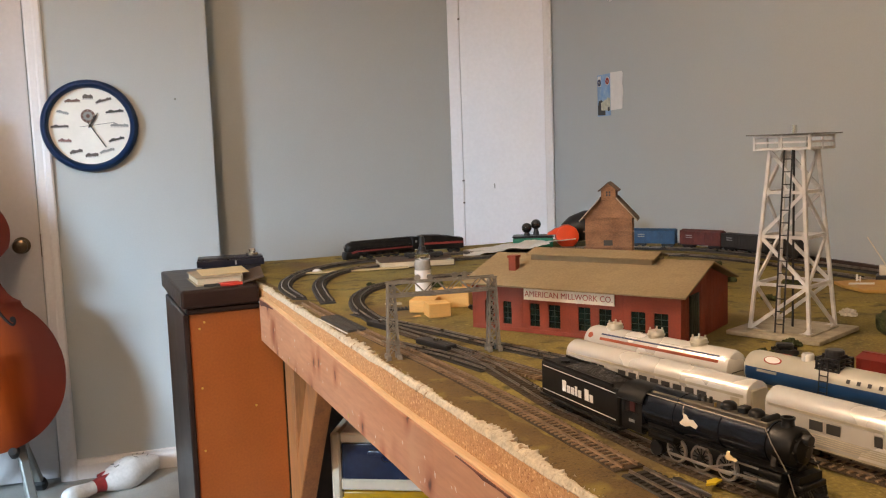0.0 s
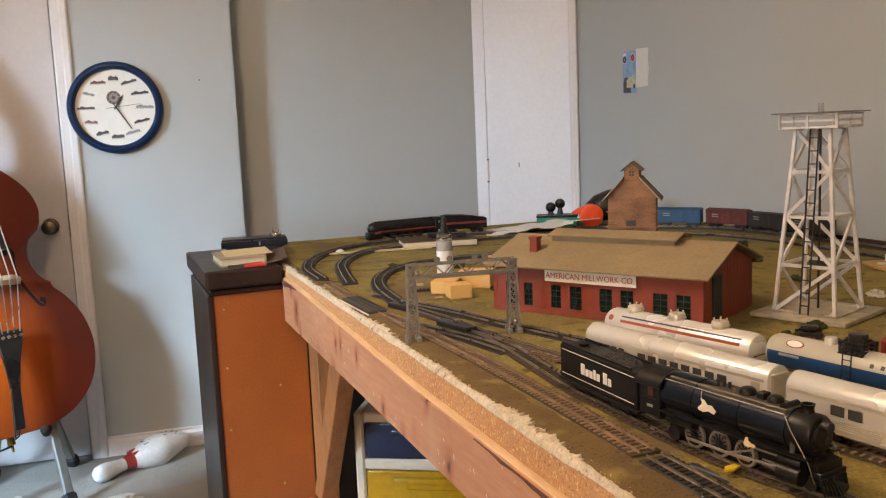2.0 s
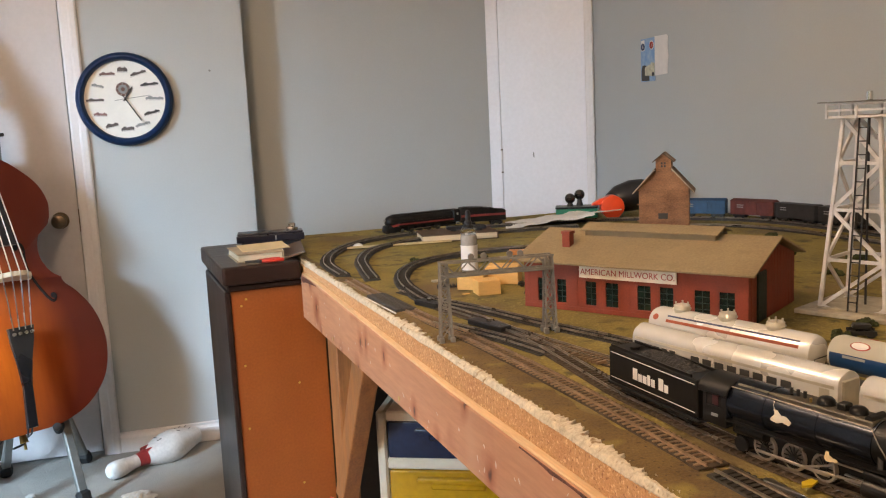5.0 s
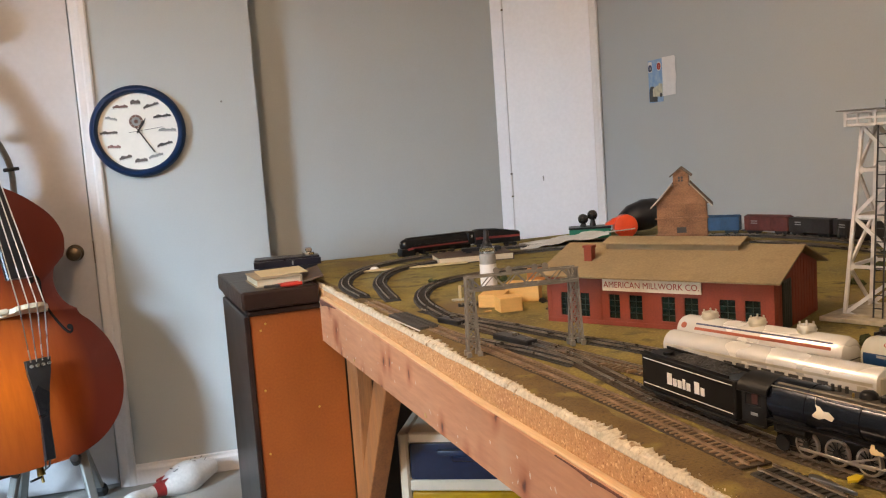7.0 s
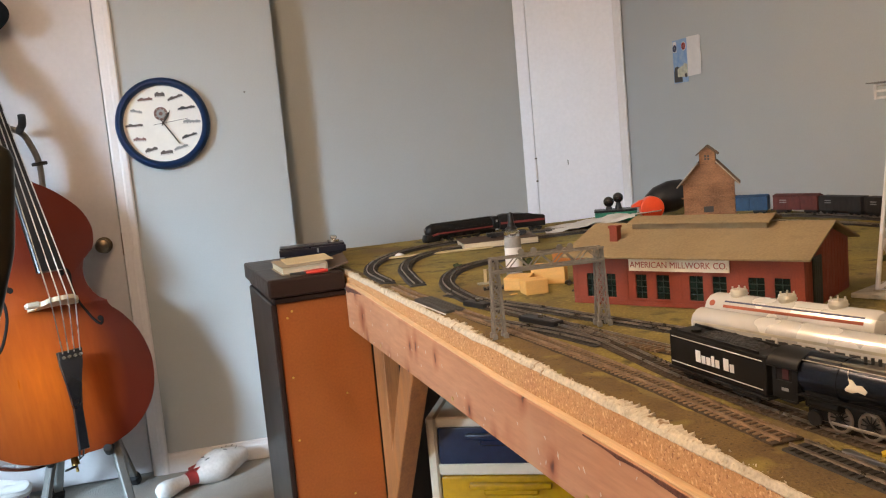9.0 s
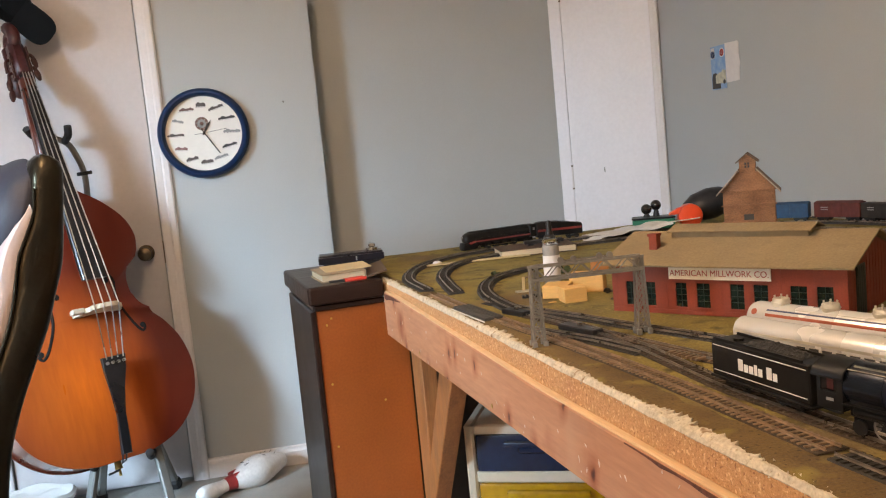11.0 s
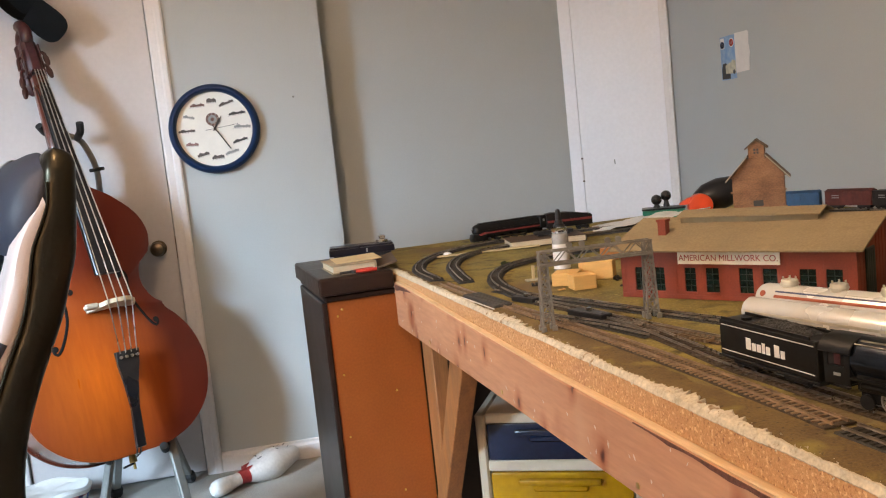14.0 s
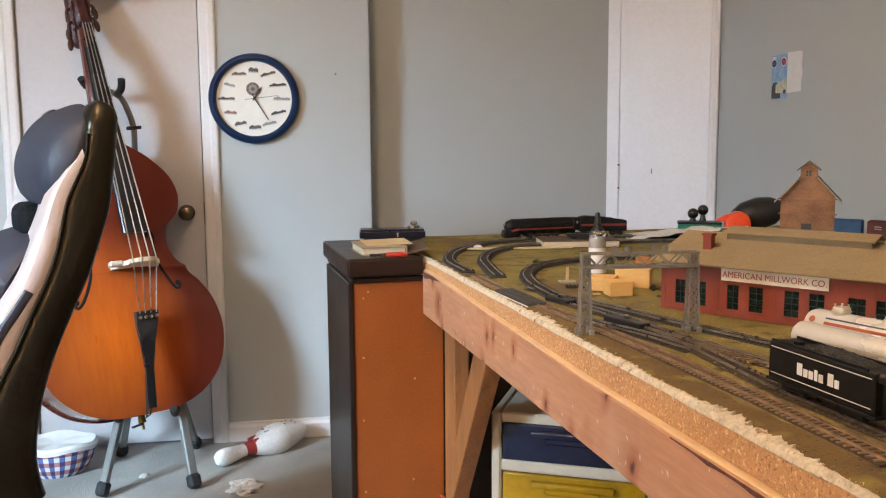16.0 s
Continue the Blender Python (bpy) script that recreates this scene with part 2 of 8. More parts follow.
M["brickred"] = material("painted_brick_red", (0.26, 0.046, 0.019), 0.75, vary=0.16, scale=22, fine=400, bump=0.4, dist=0.0006)
M["roof"] = material("tan_roof_card", (0.29, 0.215, 0.115), 0.85, vary=0.14, scale=14, fine=260, bump=0.35, dist=0.0008)
M["roofside"] = material("brown_clerestory", (0.26, 0.20, 0.115), 0.85, vary=0.14, scale=20)
M["glassgreen"] = material("dark_green_window", (0.010, 0.022, 0.018), 0.12, vary=0.3, scale=40, bump=0)
M["doorgreen"] = material("green_painted_wood", (0.008, 0.018, 0.011), 0.6, vary=0.2, scale=60)
M["elevwood"] = material("brown_clapboard", (0.35, 0.178, 0.090), 0.75, vary=0.3, scale=25, fine=300, bump=0.3, stretch=(1, 1, 2))
M["elevroof"] = material("brown_shingle", (0.19, 0.13, 0.085), 0.8, vary=0.25, scale=60)
M["towerwhite"] = material("white_tower_plastic", (0.71, 0.70, 0.69), 0.34, vary=0.12, scale=30)
M["towerbase"] = material("tan_tower_base", (0.47, 0.42, 0.31), 0.6, vary=0.2, scale=30)
M["silver"] = material("silver_paint", (0.72, 0.68, 0.56), 0.32, metal=0.45, vary=0.12, scale=30)
M["silverlight"] = material("pale_silver_paint", (0.82, 0.81, 0.77), 0.28, metal=0.35, vary=0.03, scale=6)
M["tankgrey"] = material("pale_grey_paint", (0.47, 0.455, 0.38), 0.34, vary=0.05, scale=30)
M["tankblue"] = material("blue_paint", (0.010, 0.050, 0.15), 0.36, vary=0.08, scale=30)
M["stripeblue"] = material("dark_blue_stripe", (0.03, 0.04, 0.11), 0.4, vary=0.08, scale=30)
M["stripeorange"] = material("orange_stripe", (0.34, 0.075, 0.03), 0.4, vary=0.08, scale=30)
M["lococblack"] = material("engine_black", (0.010, 0.010, 0.010), 0.4, vary=0.3, scale=50)
M["lococblack"].node_tree.nodes["Principled BSDF"].inputs["Specular IOR Level"].default_value = 0.3
M["locoblue"] = material("engine_boiler_gunmetal", (0.015, 0.021, 0.034), 0.22, metal=0.5, vary=0.3, scale=40, coat=0.1)
M["casing"] = material("dusty_grey_casing", (0.10, 0.088, 0.064), 0.5, metal=0.2, vary=0.3, scale=60)
M["coal"] = material("coal", (0.03, 0.03, 0.031), 0.6, vary=0.4, scale=200, fine=600, bump=1.0, dist=0.002)
M["whiteline"] = material("white_lettering", (0.82, 0.81, 0.78), 0.6, vary=0.03, scale=60)
M["redletter"] = material("red_lettering", (0.36, 0.045, 0.03), 0.6, vary=0.1, scale=60)
M["locored"] = material("maroon_stripe", (0.20, 0.03, 0.026), 0.45, vary=0.15, scale=40)
M["carblue"] = material("boxcar_blue", (0.022, 0.085, 0.20), 0.6, vary=0.15, scale=30)
M["carmaroon"] = material("boxcar_maroon", (0.13, 0.028, 0.022), 0.6, vary=0.2, scale=30)
M["carblack"] = material("hopper_black", (0.025, 0.022, 0.022), 0.6, vary=0.2, scale=30)
M["bush"] = material("scenic_bush", (0.06, 0.075, 0.022), 0.95, vary=0.4, scale=90, fine=500, bump=1.0, dist=0.003)
M["deckyellow"] = material("dull_yellow_plastic", (0.46, 0.30, 0.075), 0.6, vary=0.3, scale=22, colour2=(0.42, 0.20, 0.045))
M["rock"] = material("grey_rock", (0.62, 0.58, 0.50), 0.9, vary=0.15, scale=50, fine=300, bump=0.6)


def flecks(m, colour, scale, low, high, seed=0.0):
    """Scatters small spots of another colour over a material."""
    nt = m.node_tree
    b = nt.nodes["Principled BSDF"]
    src = b.inputs["Base Color"].links[0].from_socket
    geo = nt.nodes.new("ShaderNodeNewGeometry")
    mp = nt.nodes.new("ShaderNodeMapping")
    mp.inputs["Location"].default_value = (seed, seed * 0.7, seed * 1.3)
    n = nt.nodes.new("ShaderNodeTexNoise")
    n.inputs["Scale"].default_value, n.inputs["Detail"].default_value = scale, 2.5
    r = nt.nodes.new("ShaderNodeMapRange")
    r.inputs["From Min"].default_value, r.inputs["From Max"].default_value = low, high
    mix = nt.nodes.new("ShaderNodeMix")
    mix.data_type = "RGBA"
    mix.inputs[7].default_value = (*colour, 1)
    nt.links.new(geo.outputs["Position"], mp.inputs["Vector"])
    nt.links.new(mp.outputs["Vector"], n.inputs["Vector"])
    nt.links.new(n.outputs["Fac"], r.inputs["Value"])
    nt.links.new(r.outputs["Result"], mix.inputs[0])
    nt.links.new(src, mix.inputs[6])
    nt.links.new(mix.outputs[2], b.inputs["Base Color"])


flecks(M["chip"], (0.28, 0.125, 0.05), 260, 0.58, 0.70, 1.0)
flecks(M["chip"], (0.42, 0.19, 0.09), 7, 0.62, 0.78, 3.0)
flecks(M["chip"], (0.76, 0.49, 0.25), 240, 0.56, 0.68, 5.0)
flecks(M["grass"], (0.085, 0.068, 0.02), 26, 0.56, 0.70, 2.0)
flecks(M["grass"], (0.38, 0.31, 0.10), 130, 0.60, 0.76, 7.0)
flecks(M["grass"], (0.16, 0.11, 0.05), 5, 0.56, 0.72, 11.0)
flecks(M["dirt"], (0.24, 0.185, 0.045), 22, 0.56, 0.72, 3.0)
flecks(M["dirt"], (0.06, 0.038, 0.016), 160, 0.62, 0.72, 9.0)
flecks(M["fibre"], (0.26, 0.17, 0.09), 70, 0.63, 0.70, 4.0)
flecks(M["lumber"], (0.36, 0.13, 0.06), 9, 0.60, 0.74, 6.0)
flecks(M["lumber"], (0.52, 0.29, 0.17), 6, 0.58, 0.72, 8.0)
flecks(M["roof"], (0.22, 0.165, 0.09), 40, 0.58, 0.80, 2.5)
flecks(M["tie"], (0.14, 0.08, 0.04), 90, 0.58, 0.70, 3.5)


def glass(name, colour=(1, 1, 1), rough=0.02, ior=1.45):
    m = bpy.data.materials.new(name)
    m.use_nodes = True
    b = m.node_tree.nodes["Principled BSDF"]
    b.inputs["Base Color"].default_value = (*colour, 1)
    b.inputs["Transmission Weight"].default_value = 1.0
    b.inputs["Roughness"].default_value, b.inputs["IOR"].default_value = rough, ior
    return m


def knots(m, size):
    """Elongated pine knots with a dark core and a reddish halo, scattered along the board's length (local y)."""
    nt = m.node_tree
    b = nt.nodes["Principled BSDF"]
    src = b.inputs["Base Color"].links[0].from_socket
    tc = nt.nodes.new("ShaderNodeTexCoord")
    warp = nt.nodes.new("ShaderNodeTexNoise")
    warp.inputs["Scale"].default_value = 22
    mixv = nt.nodes.new("ShaderNodeMix")
    mixv.data_type, mixv.blend_type = "VECTOR", "MIX"
    mixv.inputs[0].default_value = 0.03
    mp = nt.nodes.new("ShaderNodeMapping")
    mp.inputs["Rotation"].default_value = (radians(-14), 0, 0)
    mp.inputs["Scale"].default_value = (0.0, size, size * 0.62)
    vo = nt.nodes.new("ShaderNodeTexVoronoi")
    vo.inputs["Scale"].default_value = 1.0
    nt.links.new(tc.outputs["Object"], mixv.inputs[4])
    nt.links.new(tc.outputs["Object"], warp.inputs["Vector"])
    nt.links.new(warp.outputs["Color"], mixv.inputs[5])
    nt.links.new(mixv.outputs[1], mp.inputs["Vector"])
    vo.voronoi_dimensions = "2D"
    split, flat = nt.nodes.new("ShaderNodeSeparateXYZ"), nt.nodes.new("ShaderNodeCombineXYZ")
    nt.links.new(mp.outputs["Vector"], split.inputs["Vector"])
    nt.links.new(split.outputs["Y"], flat.inputs["X"])
    nt.links.new(split.outputs["Z"], flat.inputs["Y"])
    nt.links.new(flat.outputs["Vector"], vo.inputs["Vector"])
    ramp = nt.nodes.new("ShaderNodeValToRGB")
    el = ramp.color_ramp.elements
    el[0].position, el[0].color = 0.012, (0.13, 0.050, 0.025, 1)
    el[1].position, el[1].color = 0.20, (1, 1, 1, 1)
    for pos, col in ((0.035, (0.32, 0.15, 0.085, 1)), (0.06, (0.70, 0.48, 0.37, 1)), (0.09, (0.80, 0.62, 0.52, 1))):
        e = el.new(pos)
        e.color = col
    nt.links.new(vo.outputs["Distance"], ramp.inputs["Fac"])
    mul = nt.nodes.new("ShaderNodeMix")
    mul.data_type, mul.blend_type = "RGBA", "MULTIPLY"
    mul.inputs[0].default_value = 1.0
    nt.links.new(src, mul.inputs[6])
    nt.links.new(ramp.outputs["Color"], mul.inputs[7])
    nt.links.new(mul.outputs[2], b.inputs["Base Color"])


knots(M["lumber"], 9.5)
M["glass"] = glass("clear_glass")
M["clearplastic"] = glass("clear_plastic", (0.9, 0.9, 0.88), 0.1)


def checked(name, a, b2, c3, size):
    """Woven check: two crossing sets of stripes."""
    m = bpy.data.materials.new(name)
    m.use_nodes = True
    nt = m.node_tree
    bsdf = nt.nodes["Principled BSDF"]
    bsdf.inputs["Roughness"].default_value = 0.9
    uv = nt.nodes.new("ShaderNodeTexCoord")
    sep = nt.nodes.new("ShaderNodeSeparateXYZ")
    nt.links.new(uv.outputs["UV"], sep.inputs[0])
    fac = []
    for axis in ("X", "Y"):
        mul = nt.nodes.new("ShaderNodeMath")
        mul.operation, mul.inputs[1].default_value = "MULTIPLY", size
        nt.links.new(sep.outputs[axis], mul.inputs[0])
        fr = nt.nodes.new("ShaderNodeMath")
        fr.operation = "FRACT"
        nt.links.new(mul.outputs[0], fr.inputs[0])
        gt = nt.nodes.new("ShaderNodeMath")
        gt.operation, gt.inputs[1].default_value = "GREATER_THAN", 0.5
        nt.links.new(fr.outputs[0], gt.inputs[0])
        fac.append(gt.outputs[0])
    mix1 = nt.nodes.new("ShaderNodeMix")
    mix1.data_type = "RGBA"
    mix1.inputs[6].default_value, mix1.inputs[7].default_value = (*a, 1), (*b2, 1)
    nt.links.new(fac[0], mix1.inputs[0])
    mix2 = nt.nodes.new("ShaderNodeMix")
    mix2.data_type = "RGBA"
    mix2.blend_type = "MULTIPLY"
    mul2 = nt.nodes.new("ShaderNodeMath")
    mul2.operation, mul2.inputs[1].default_value = "MULTIPLY", 0.85
    nt.links.new(fac[1], mul2.inputs[0])
    nt.links.new(mul2.outputs[0], mix2.inputs[0])
    nt.links.new(mix1.outputs[2], mix2.inputs[6])
    mix2.inputs[7].default_value = (*c3, 1)
    nt.links.new(mix2.outputs[2], bsdf.inputs["Base Color"])
    return m


M["gingham"] = checked("checked_cloth", (0.72, 0.70, 0.70), (0.10, 0.14, 0.36), (0.60, 0.16, 0.16), 9.0)

# ---- modelling helpers ----
def thing(name, m=None, label="", category="", group="", kind=""):
    ob = new(name)
    ob.empty_display_size = 0.02
    if m is not None:
        ob.matrix_world = m
    return tagged(ob, label, category, group, kind)


def part(name, bm, mat, parent=None, label="", smooth=False, m=None):
    """Links a bmesh as one mesh object under a thing or a part."""
    me = bpy.data.meshes.new(name)
    bmesh.ops.recalc_face_normals(bm, faces=bm.faces[:])
    bm.to_mesh(me)
    bm.free()
    me.materials.append(M[mat] if isinstance(mat, str) else mat)
    if smooth:
        for p in me.polygons:
            p.use_smooth = True
        me.set_sharp_from_angle(angle=radians(38))
    ob = new(name, me)
    if parent is not None:
        ob.parent = parent
    if m is not None:
        ob.matrix_basis = m
    if label:
        ob["label"] = label
    return ob


def solid(name, bm, mat, label="", category="", group="", kind="", smooth=False, m=None):
    """A thing that is one mesh."""
    return tagged(part(name, bm, mat, None, "", smooth, m), label, category, group, kind)


def merge(*bms):
    out = bms[0]
    for b in bms[1:]:
        me = bpy.data.meshes.new("tmp")
        b.to_mesh(me)
        b.free()
        out.from_mesh(me)
        bpy.data.meshes.remove(me)
    return out


def box(x0, x1, y0, y1, z0, z1, bev=0.0, seg=1):
    bm = bmesh.new()
    bmesh.ops.create_cube(bm, size=1.0)
    bmesh.ops.scale(bm, vec=(x1 - x0, y1 - y0, z1 - z0), verts=bm.verts)
    bmesh.ops.translate(bm, vec=((x0 + x1) / 2, (y0 + y1) / 2, (z0 + z1) / 2), verts=bm.verts)
    if bev:
        bmesh.ops.bevel(bm, geom=bm.edges[:], offset=bev, segments=seg, profile=0.5, affect="EDGES")
    return bm


def moved(bm, m):
    bmesh.ops.transform(bm, matrix=m, verts=bm.verts)
    return bm


def beam(a, b, w, h, bev=0.0, up=(0, 0, 1)):
    """A square bar from a to b, w wide and h high."""
    a, b = Vector(a), Vector(b)
    d = b - a
    L = d.length
    d.normalize()
    u = Vector(up)
    if abs(d.dot(u)) > 0.99:
        u = Vector((0, 1, 0))
    x = d.cross(u).normalized()
    z = x.cross(d).normalized()
    m = Matrix((x, d, z)).transposed().to_4x4()
    m.translation = (a + b) / 2
    return moved(box(-w / 2, w / 2, -L / 2, L / 2, -h / 2, h / 2, bev), m)


def cyl(r, h, at=(0, 0, 0), axis="z", seg=20, r2=None, bev=0.0):
    bm = bmesh.new()
    bmesh.ops.create_cone(bm, cap_ends=True, segments=seg, radius1=r, radius2=r if r2 is None else r2, depth=h)
    if bev:
        edges = [e for e in bm.edges if len(e.link_faces) == 2 and any(len(f.verts) > 4 for f in e.link_faces)]
        bmesh.ops.bevel(bm, geom=edges, offset=bev, segments=2, profile=0.5, affect="EDGES")
    rot = {"z": Matrix(), "x": Matrix.Rotation(radians(90), 4, "Y"), "y": Matrix.Rotation(radians(-90), 4, "X")}[axis]
    return moved(bm, Matrix.Translation(at) @ rot)


def lathe(profile, seg=24, at=(0, 0, 0)):
    """Turns a profile of (radius, height) round the z axis."""
    bm = bmesh.new()
    rings = []
    for r, z in profile:
        if r < 1e-6:
            rings.append([bm.verts.new((at[0], at[1], at[2] + z))])
        else:
            rings.append([bm.verts.new((at[0] + r * math.cos(2 * math.pi * k / seg), at[1] + r * math.sin(2 * math.pi * k / seg), at[2] + z)) for k in range(seg)])
    for a, b in zip(rings, rings[1:]):
        for k in range(seg):
            q = [a[k % len(a)], a[(k + 1) % len(a)], b[(k + 1) % len(b)], b[k % len(b)]]
            q = list(dict.fromkeys(q))
            if len(q) > 2:
                bm.faces.new(q)
    for ring, flip in ((rings[0], True), (rings[-1], False)):
        if len(ring) > 2:
            bm.faces.new(ring[::-1] if flip else ring)
    return bm


def tube(pts, r, seg=8, r2=None):
    """A round bar along points, tapering from r to r2."""
    bm = bmesh.new()
    pts = [Vector(p) for p in pts]
    rings = []
    last_x = None
    for i, p in enumerate(pts):
        d = (pts[min(i + 1, len(pts) - 1)] - pts[max(i - 1, 0)]).normalized()
        x = d.cross(Vector((0.31, 0.2, 0.93))) if last_x is None else last_x - d * last_x.dot(d)
        x.normalize()
        last_x = x
        y = d.cross(x)
        rr = r if r2 is None else r + (r2 - r) * i / (len(pts) - 1)
        rings.append([bm.verts.new(p + rr * (x * math.cos(2 * math.pi * k / seg) + y * math.sin(2 * math.pi * k / seg))) for k in range(seg)])
    for a, b in zip(rings, rings[1:]):
        for k in range(seg):
            bm.faces.new((a[k], a[(k + 1) % seg], b[(k + 1) % seg], b[k]))
    bm.faces.new(rings[0][::-1])
    bm.faces.new(rings[-1])
    return bm


def prism(outline, z0, z1, bev=0.0):
    """A flat outline (x, y) pulled from z0 to z1."""
    bm = bmesh.new()
    lo = [bm.verts.new((x, y, z0)) for x, y in outline]
    hi = [bm.verts.new((x, y, z1)) for x, y in outline]
    n = len(outline)
    bm.faces.new(lo[::-1])
    bm.faces.new(hi)
    for k in range(n):
        bm.faces.new((lo[k], lo[(k + 1) % n], hi[(k + 1) % n], hi[k]))
    if bev:
        edges = [e for e in bm.edges if abs(e.verts[0].co.z - e.verts[1].co.z) < 1e-7]
        bmesh.ops.bevel(bm, geom=edges, offset=bev, segments=2 if bev < 0.01 else 4, profile=0.5, affect="EDGES")
    return bm


# turns a prism drawn in (x, z) so that its height runs along +y
UPRIGHT = Matrix(((1, 0, 0, 0), (0, 0, 1, 0), (0, 1, 0, 0), (0, 0, 0, 1)))


def smooth_line(pts, step=0.01):
    """A Catmull-Rom line through points (x, y) or (x, y, z), sampled at about even steps."""
    P = [Vector((*p, 0.0)) if len(p) == 2 else Vector(p) for p in pts]
    P = [2 * P[0] - P[1], *P, 2 * P[-1] - P[-2]]
    dense = []
    for i in range(1, len(P) - 2):
        a, b, c, d = P[i - 1:i + 3]
        for k in range(24):
            t = k / 24
            dense.append(0.5 * (2 * b + (c - a) * t + (2 * a - 5 * b + 4 * c - d) * t * t + (3 * b - a - 3 * c + d) * t ** 3))
    dense.append(P[-2])
    out, rest = [dense[0]], 0.0
    for a, b in zip(dense, dense[1:]):
        L = (b - a).length
        while rest + L >= step:
            k = (step - rest) / L
            a = a + (b - a) * k
            out.append(a)
            L -= step - rest
            rest = 0.0
        rest += L
    return out


def along(line, s):
    """Point and unit tangent at s metres along an evenly sampled line."""
    step = (line[1] - line[0]).length
    i = min(max(int(s / step), 0), len(line) - 2)
    d = line[i + 1] - line[i]
    return line[i] + d * min(max(s / step - i, 0), 1), d.normalized()


def nearest_s(line, x, y):
    step = (line[1] - line[0]).length
    return step * min(range(len(line)), key=lambda i: (line[i].x - x) ** 2 + (line[i].y - y) ** 2)


def wording(body, size, depth=0.0006):
    """A text as a mesh, centred, lying in the xy plane."""
    c = bpy.data.curves.new("wording", "FONT")
    c.body, c.size, c.extrude, c.align_x, c.align_y = body, size, depth, "CENTER", "CENTER"
    ob = new("wording", c)
    bpy.context.view_layer.update()
    me = bpy.data.meshes.new_from_object(ob)
    bpy.data.objects.remove(ob)
    bm = bmesh.new()
    bm.from_mesh(me)
    bpy.data.meshes.remove(me)
    return bm

# ---- the room ----
FLOOR, TOP = 0.03, 2.45


def structure(name, bm, mat, label="", smooth=False, parent=None):
    ob = part(name, bm, mat, parent, label, smooth)
    return tagged(ob, kind="structure") if parent is None else ob


structure("floor", box(-2.4, 2.1, -2.8, 4.1, FLOOR - 0.1, FLOOR), "carpet", "pale beige cut-pile carpet floor")
structure("ceiling", box(-2.42, 2.12, -2.82, 4.12, TOP, TOP + 0.1), "ceiling", "white painted ceiling")
DX0, DX1, DZ = -0.775, -0.126, 2.06
wall_clock = merge(box(-2.3, DX0, 3.634, 3.754, FLOOR, TOP), box(DX1, 0.517, 3.634, 3.854, FLOOR, TOP), box(DX0, DX1, 3.634, 3.754, DZ, TOP))
structure("wall_north", wall_clock, "wall", "grey painted wall with a clock and a white door")
ALCOVE = 3.782
structure("wall_alcove_back", box(0.517, 1.62, ALCOVE, ALCOVE + 0.1, FLOOR, TOP), "wall", "grey painted back of the alcove")
structure("wall_east", box(1.922, 2.02, -2.6, 3.508, FLOOR, TOP), "wall", "grey painted wall behind the railway table")
structure("wall_south", box(-2.4, 2.02, -2.72, -2.6, FLOOR, TOP), "wall", "grey painted wall")
WY0, WY1, WZ0, WZ1 = 0.10, 1.35, 0.95, 2.08
side_wall = merge(box(-2.4, -2.3, -2.6, WY0, FLOOR, TOP), box(-2.4, -2.3, WY1, 3.754, FLOOR, TOP),
                  box(-2.4, -2.3, WY0, WY1, FLOOR, WZ0), box(-2.4, -2.3, WY0, WY1, WZ1, TOP))
structure("wall_west", side_wall, "wall", "grey painted wall with a window")

win = thing("window_1", pose(-2.35, (WY0 + WY1) / 2, WZ0, 0, 0, -90), "white framed window", "window", kind="structure")
ww, wh = (WY1 - WY0) / 2, WZ1 - WZ0
part("window_frame", merge(box(-ww, ww, -0.03, 0.03, 0, 0.05), box(-ww, ww, -0.03, 0.03, wh - 0.05, wh), box(-ww, -ww + 0.05, -0.03, 0.03, 0.05, wh - 0.05),
                           box(ww - 0.05, ww, -0.03, 0.03, 0.05, wh - 0.05)), "white", win)
part("window_sill", box(-ww - 0.05, ww + 0.05, 0.052, 0.12, -0.03, 0.0, 0.004), "white", win)
pane = part("pane", box(-ww + 0.05, ww - 0.05, -0.003, 0.003, 0.05, wh - 0.05), "glass", win)
pane.visible_shadow = False


def baseboard(name, a, b, h=0.078, t=0.013):
    a, b = Vector((*a, 0)), Vector((*b, 0))
    d = (b - a)
    L = d.length
    prof = [(0, 0), (t, 0), (t, h * 0.72), (t * 0.55, h * 0.84), (t * 0.5, h * 0.95), (0, h)]
    bm = prism(prof, 0, L)
    ang = math.atan2(d.y, d.x)
    m = Matrix.Translation((a.x, a.y, FLOOR)) @ Matrix.Rotation(ang, 4, "Z") @ Matrix(((0, 0, 1, 0), (-1, 0, 0, 0), (0, 1, 0, 0), (0, 0, 0, 1)))
    return structure(name, moved(bm, m), "white", "white painted baseboard")


baseboard("baseboard", (-0.064, 3.634), (0.517, 3.634))
baseboard("baseboard", (0.517, ALCOVE), (1.55, ALCOVE))
baseboard("baseboard", (1.922, 3.4), (1.922, -2.6))
baseboard("baseboard", (-2.3, 3.634), (-0.84, 3.634))


def casing(z1, w=0.06, t=0.016):
    """Upright door casing with a stepped and rounded face, front to -y, from x 0 to w."""
    prof = [(0, 0), (0, -t * 0.55), (w * 0.12, -t * 0.75), (w * 0.5, -t * 0.8), (w * 0.62, -t), (w * 0.9, -t), (w, -t * 0.7), (w, 0)]
    return prism(prof, FLOOR, z1)


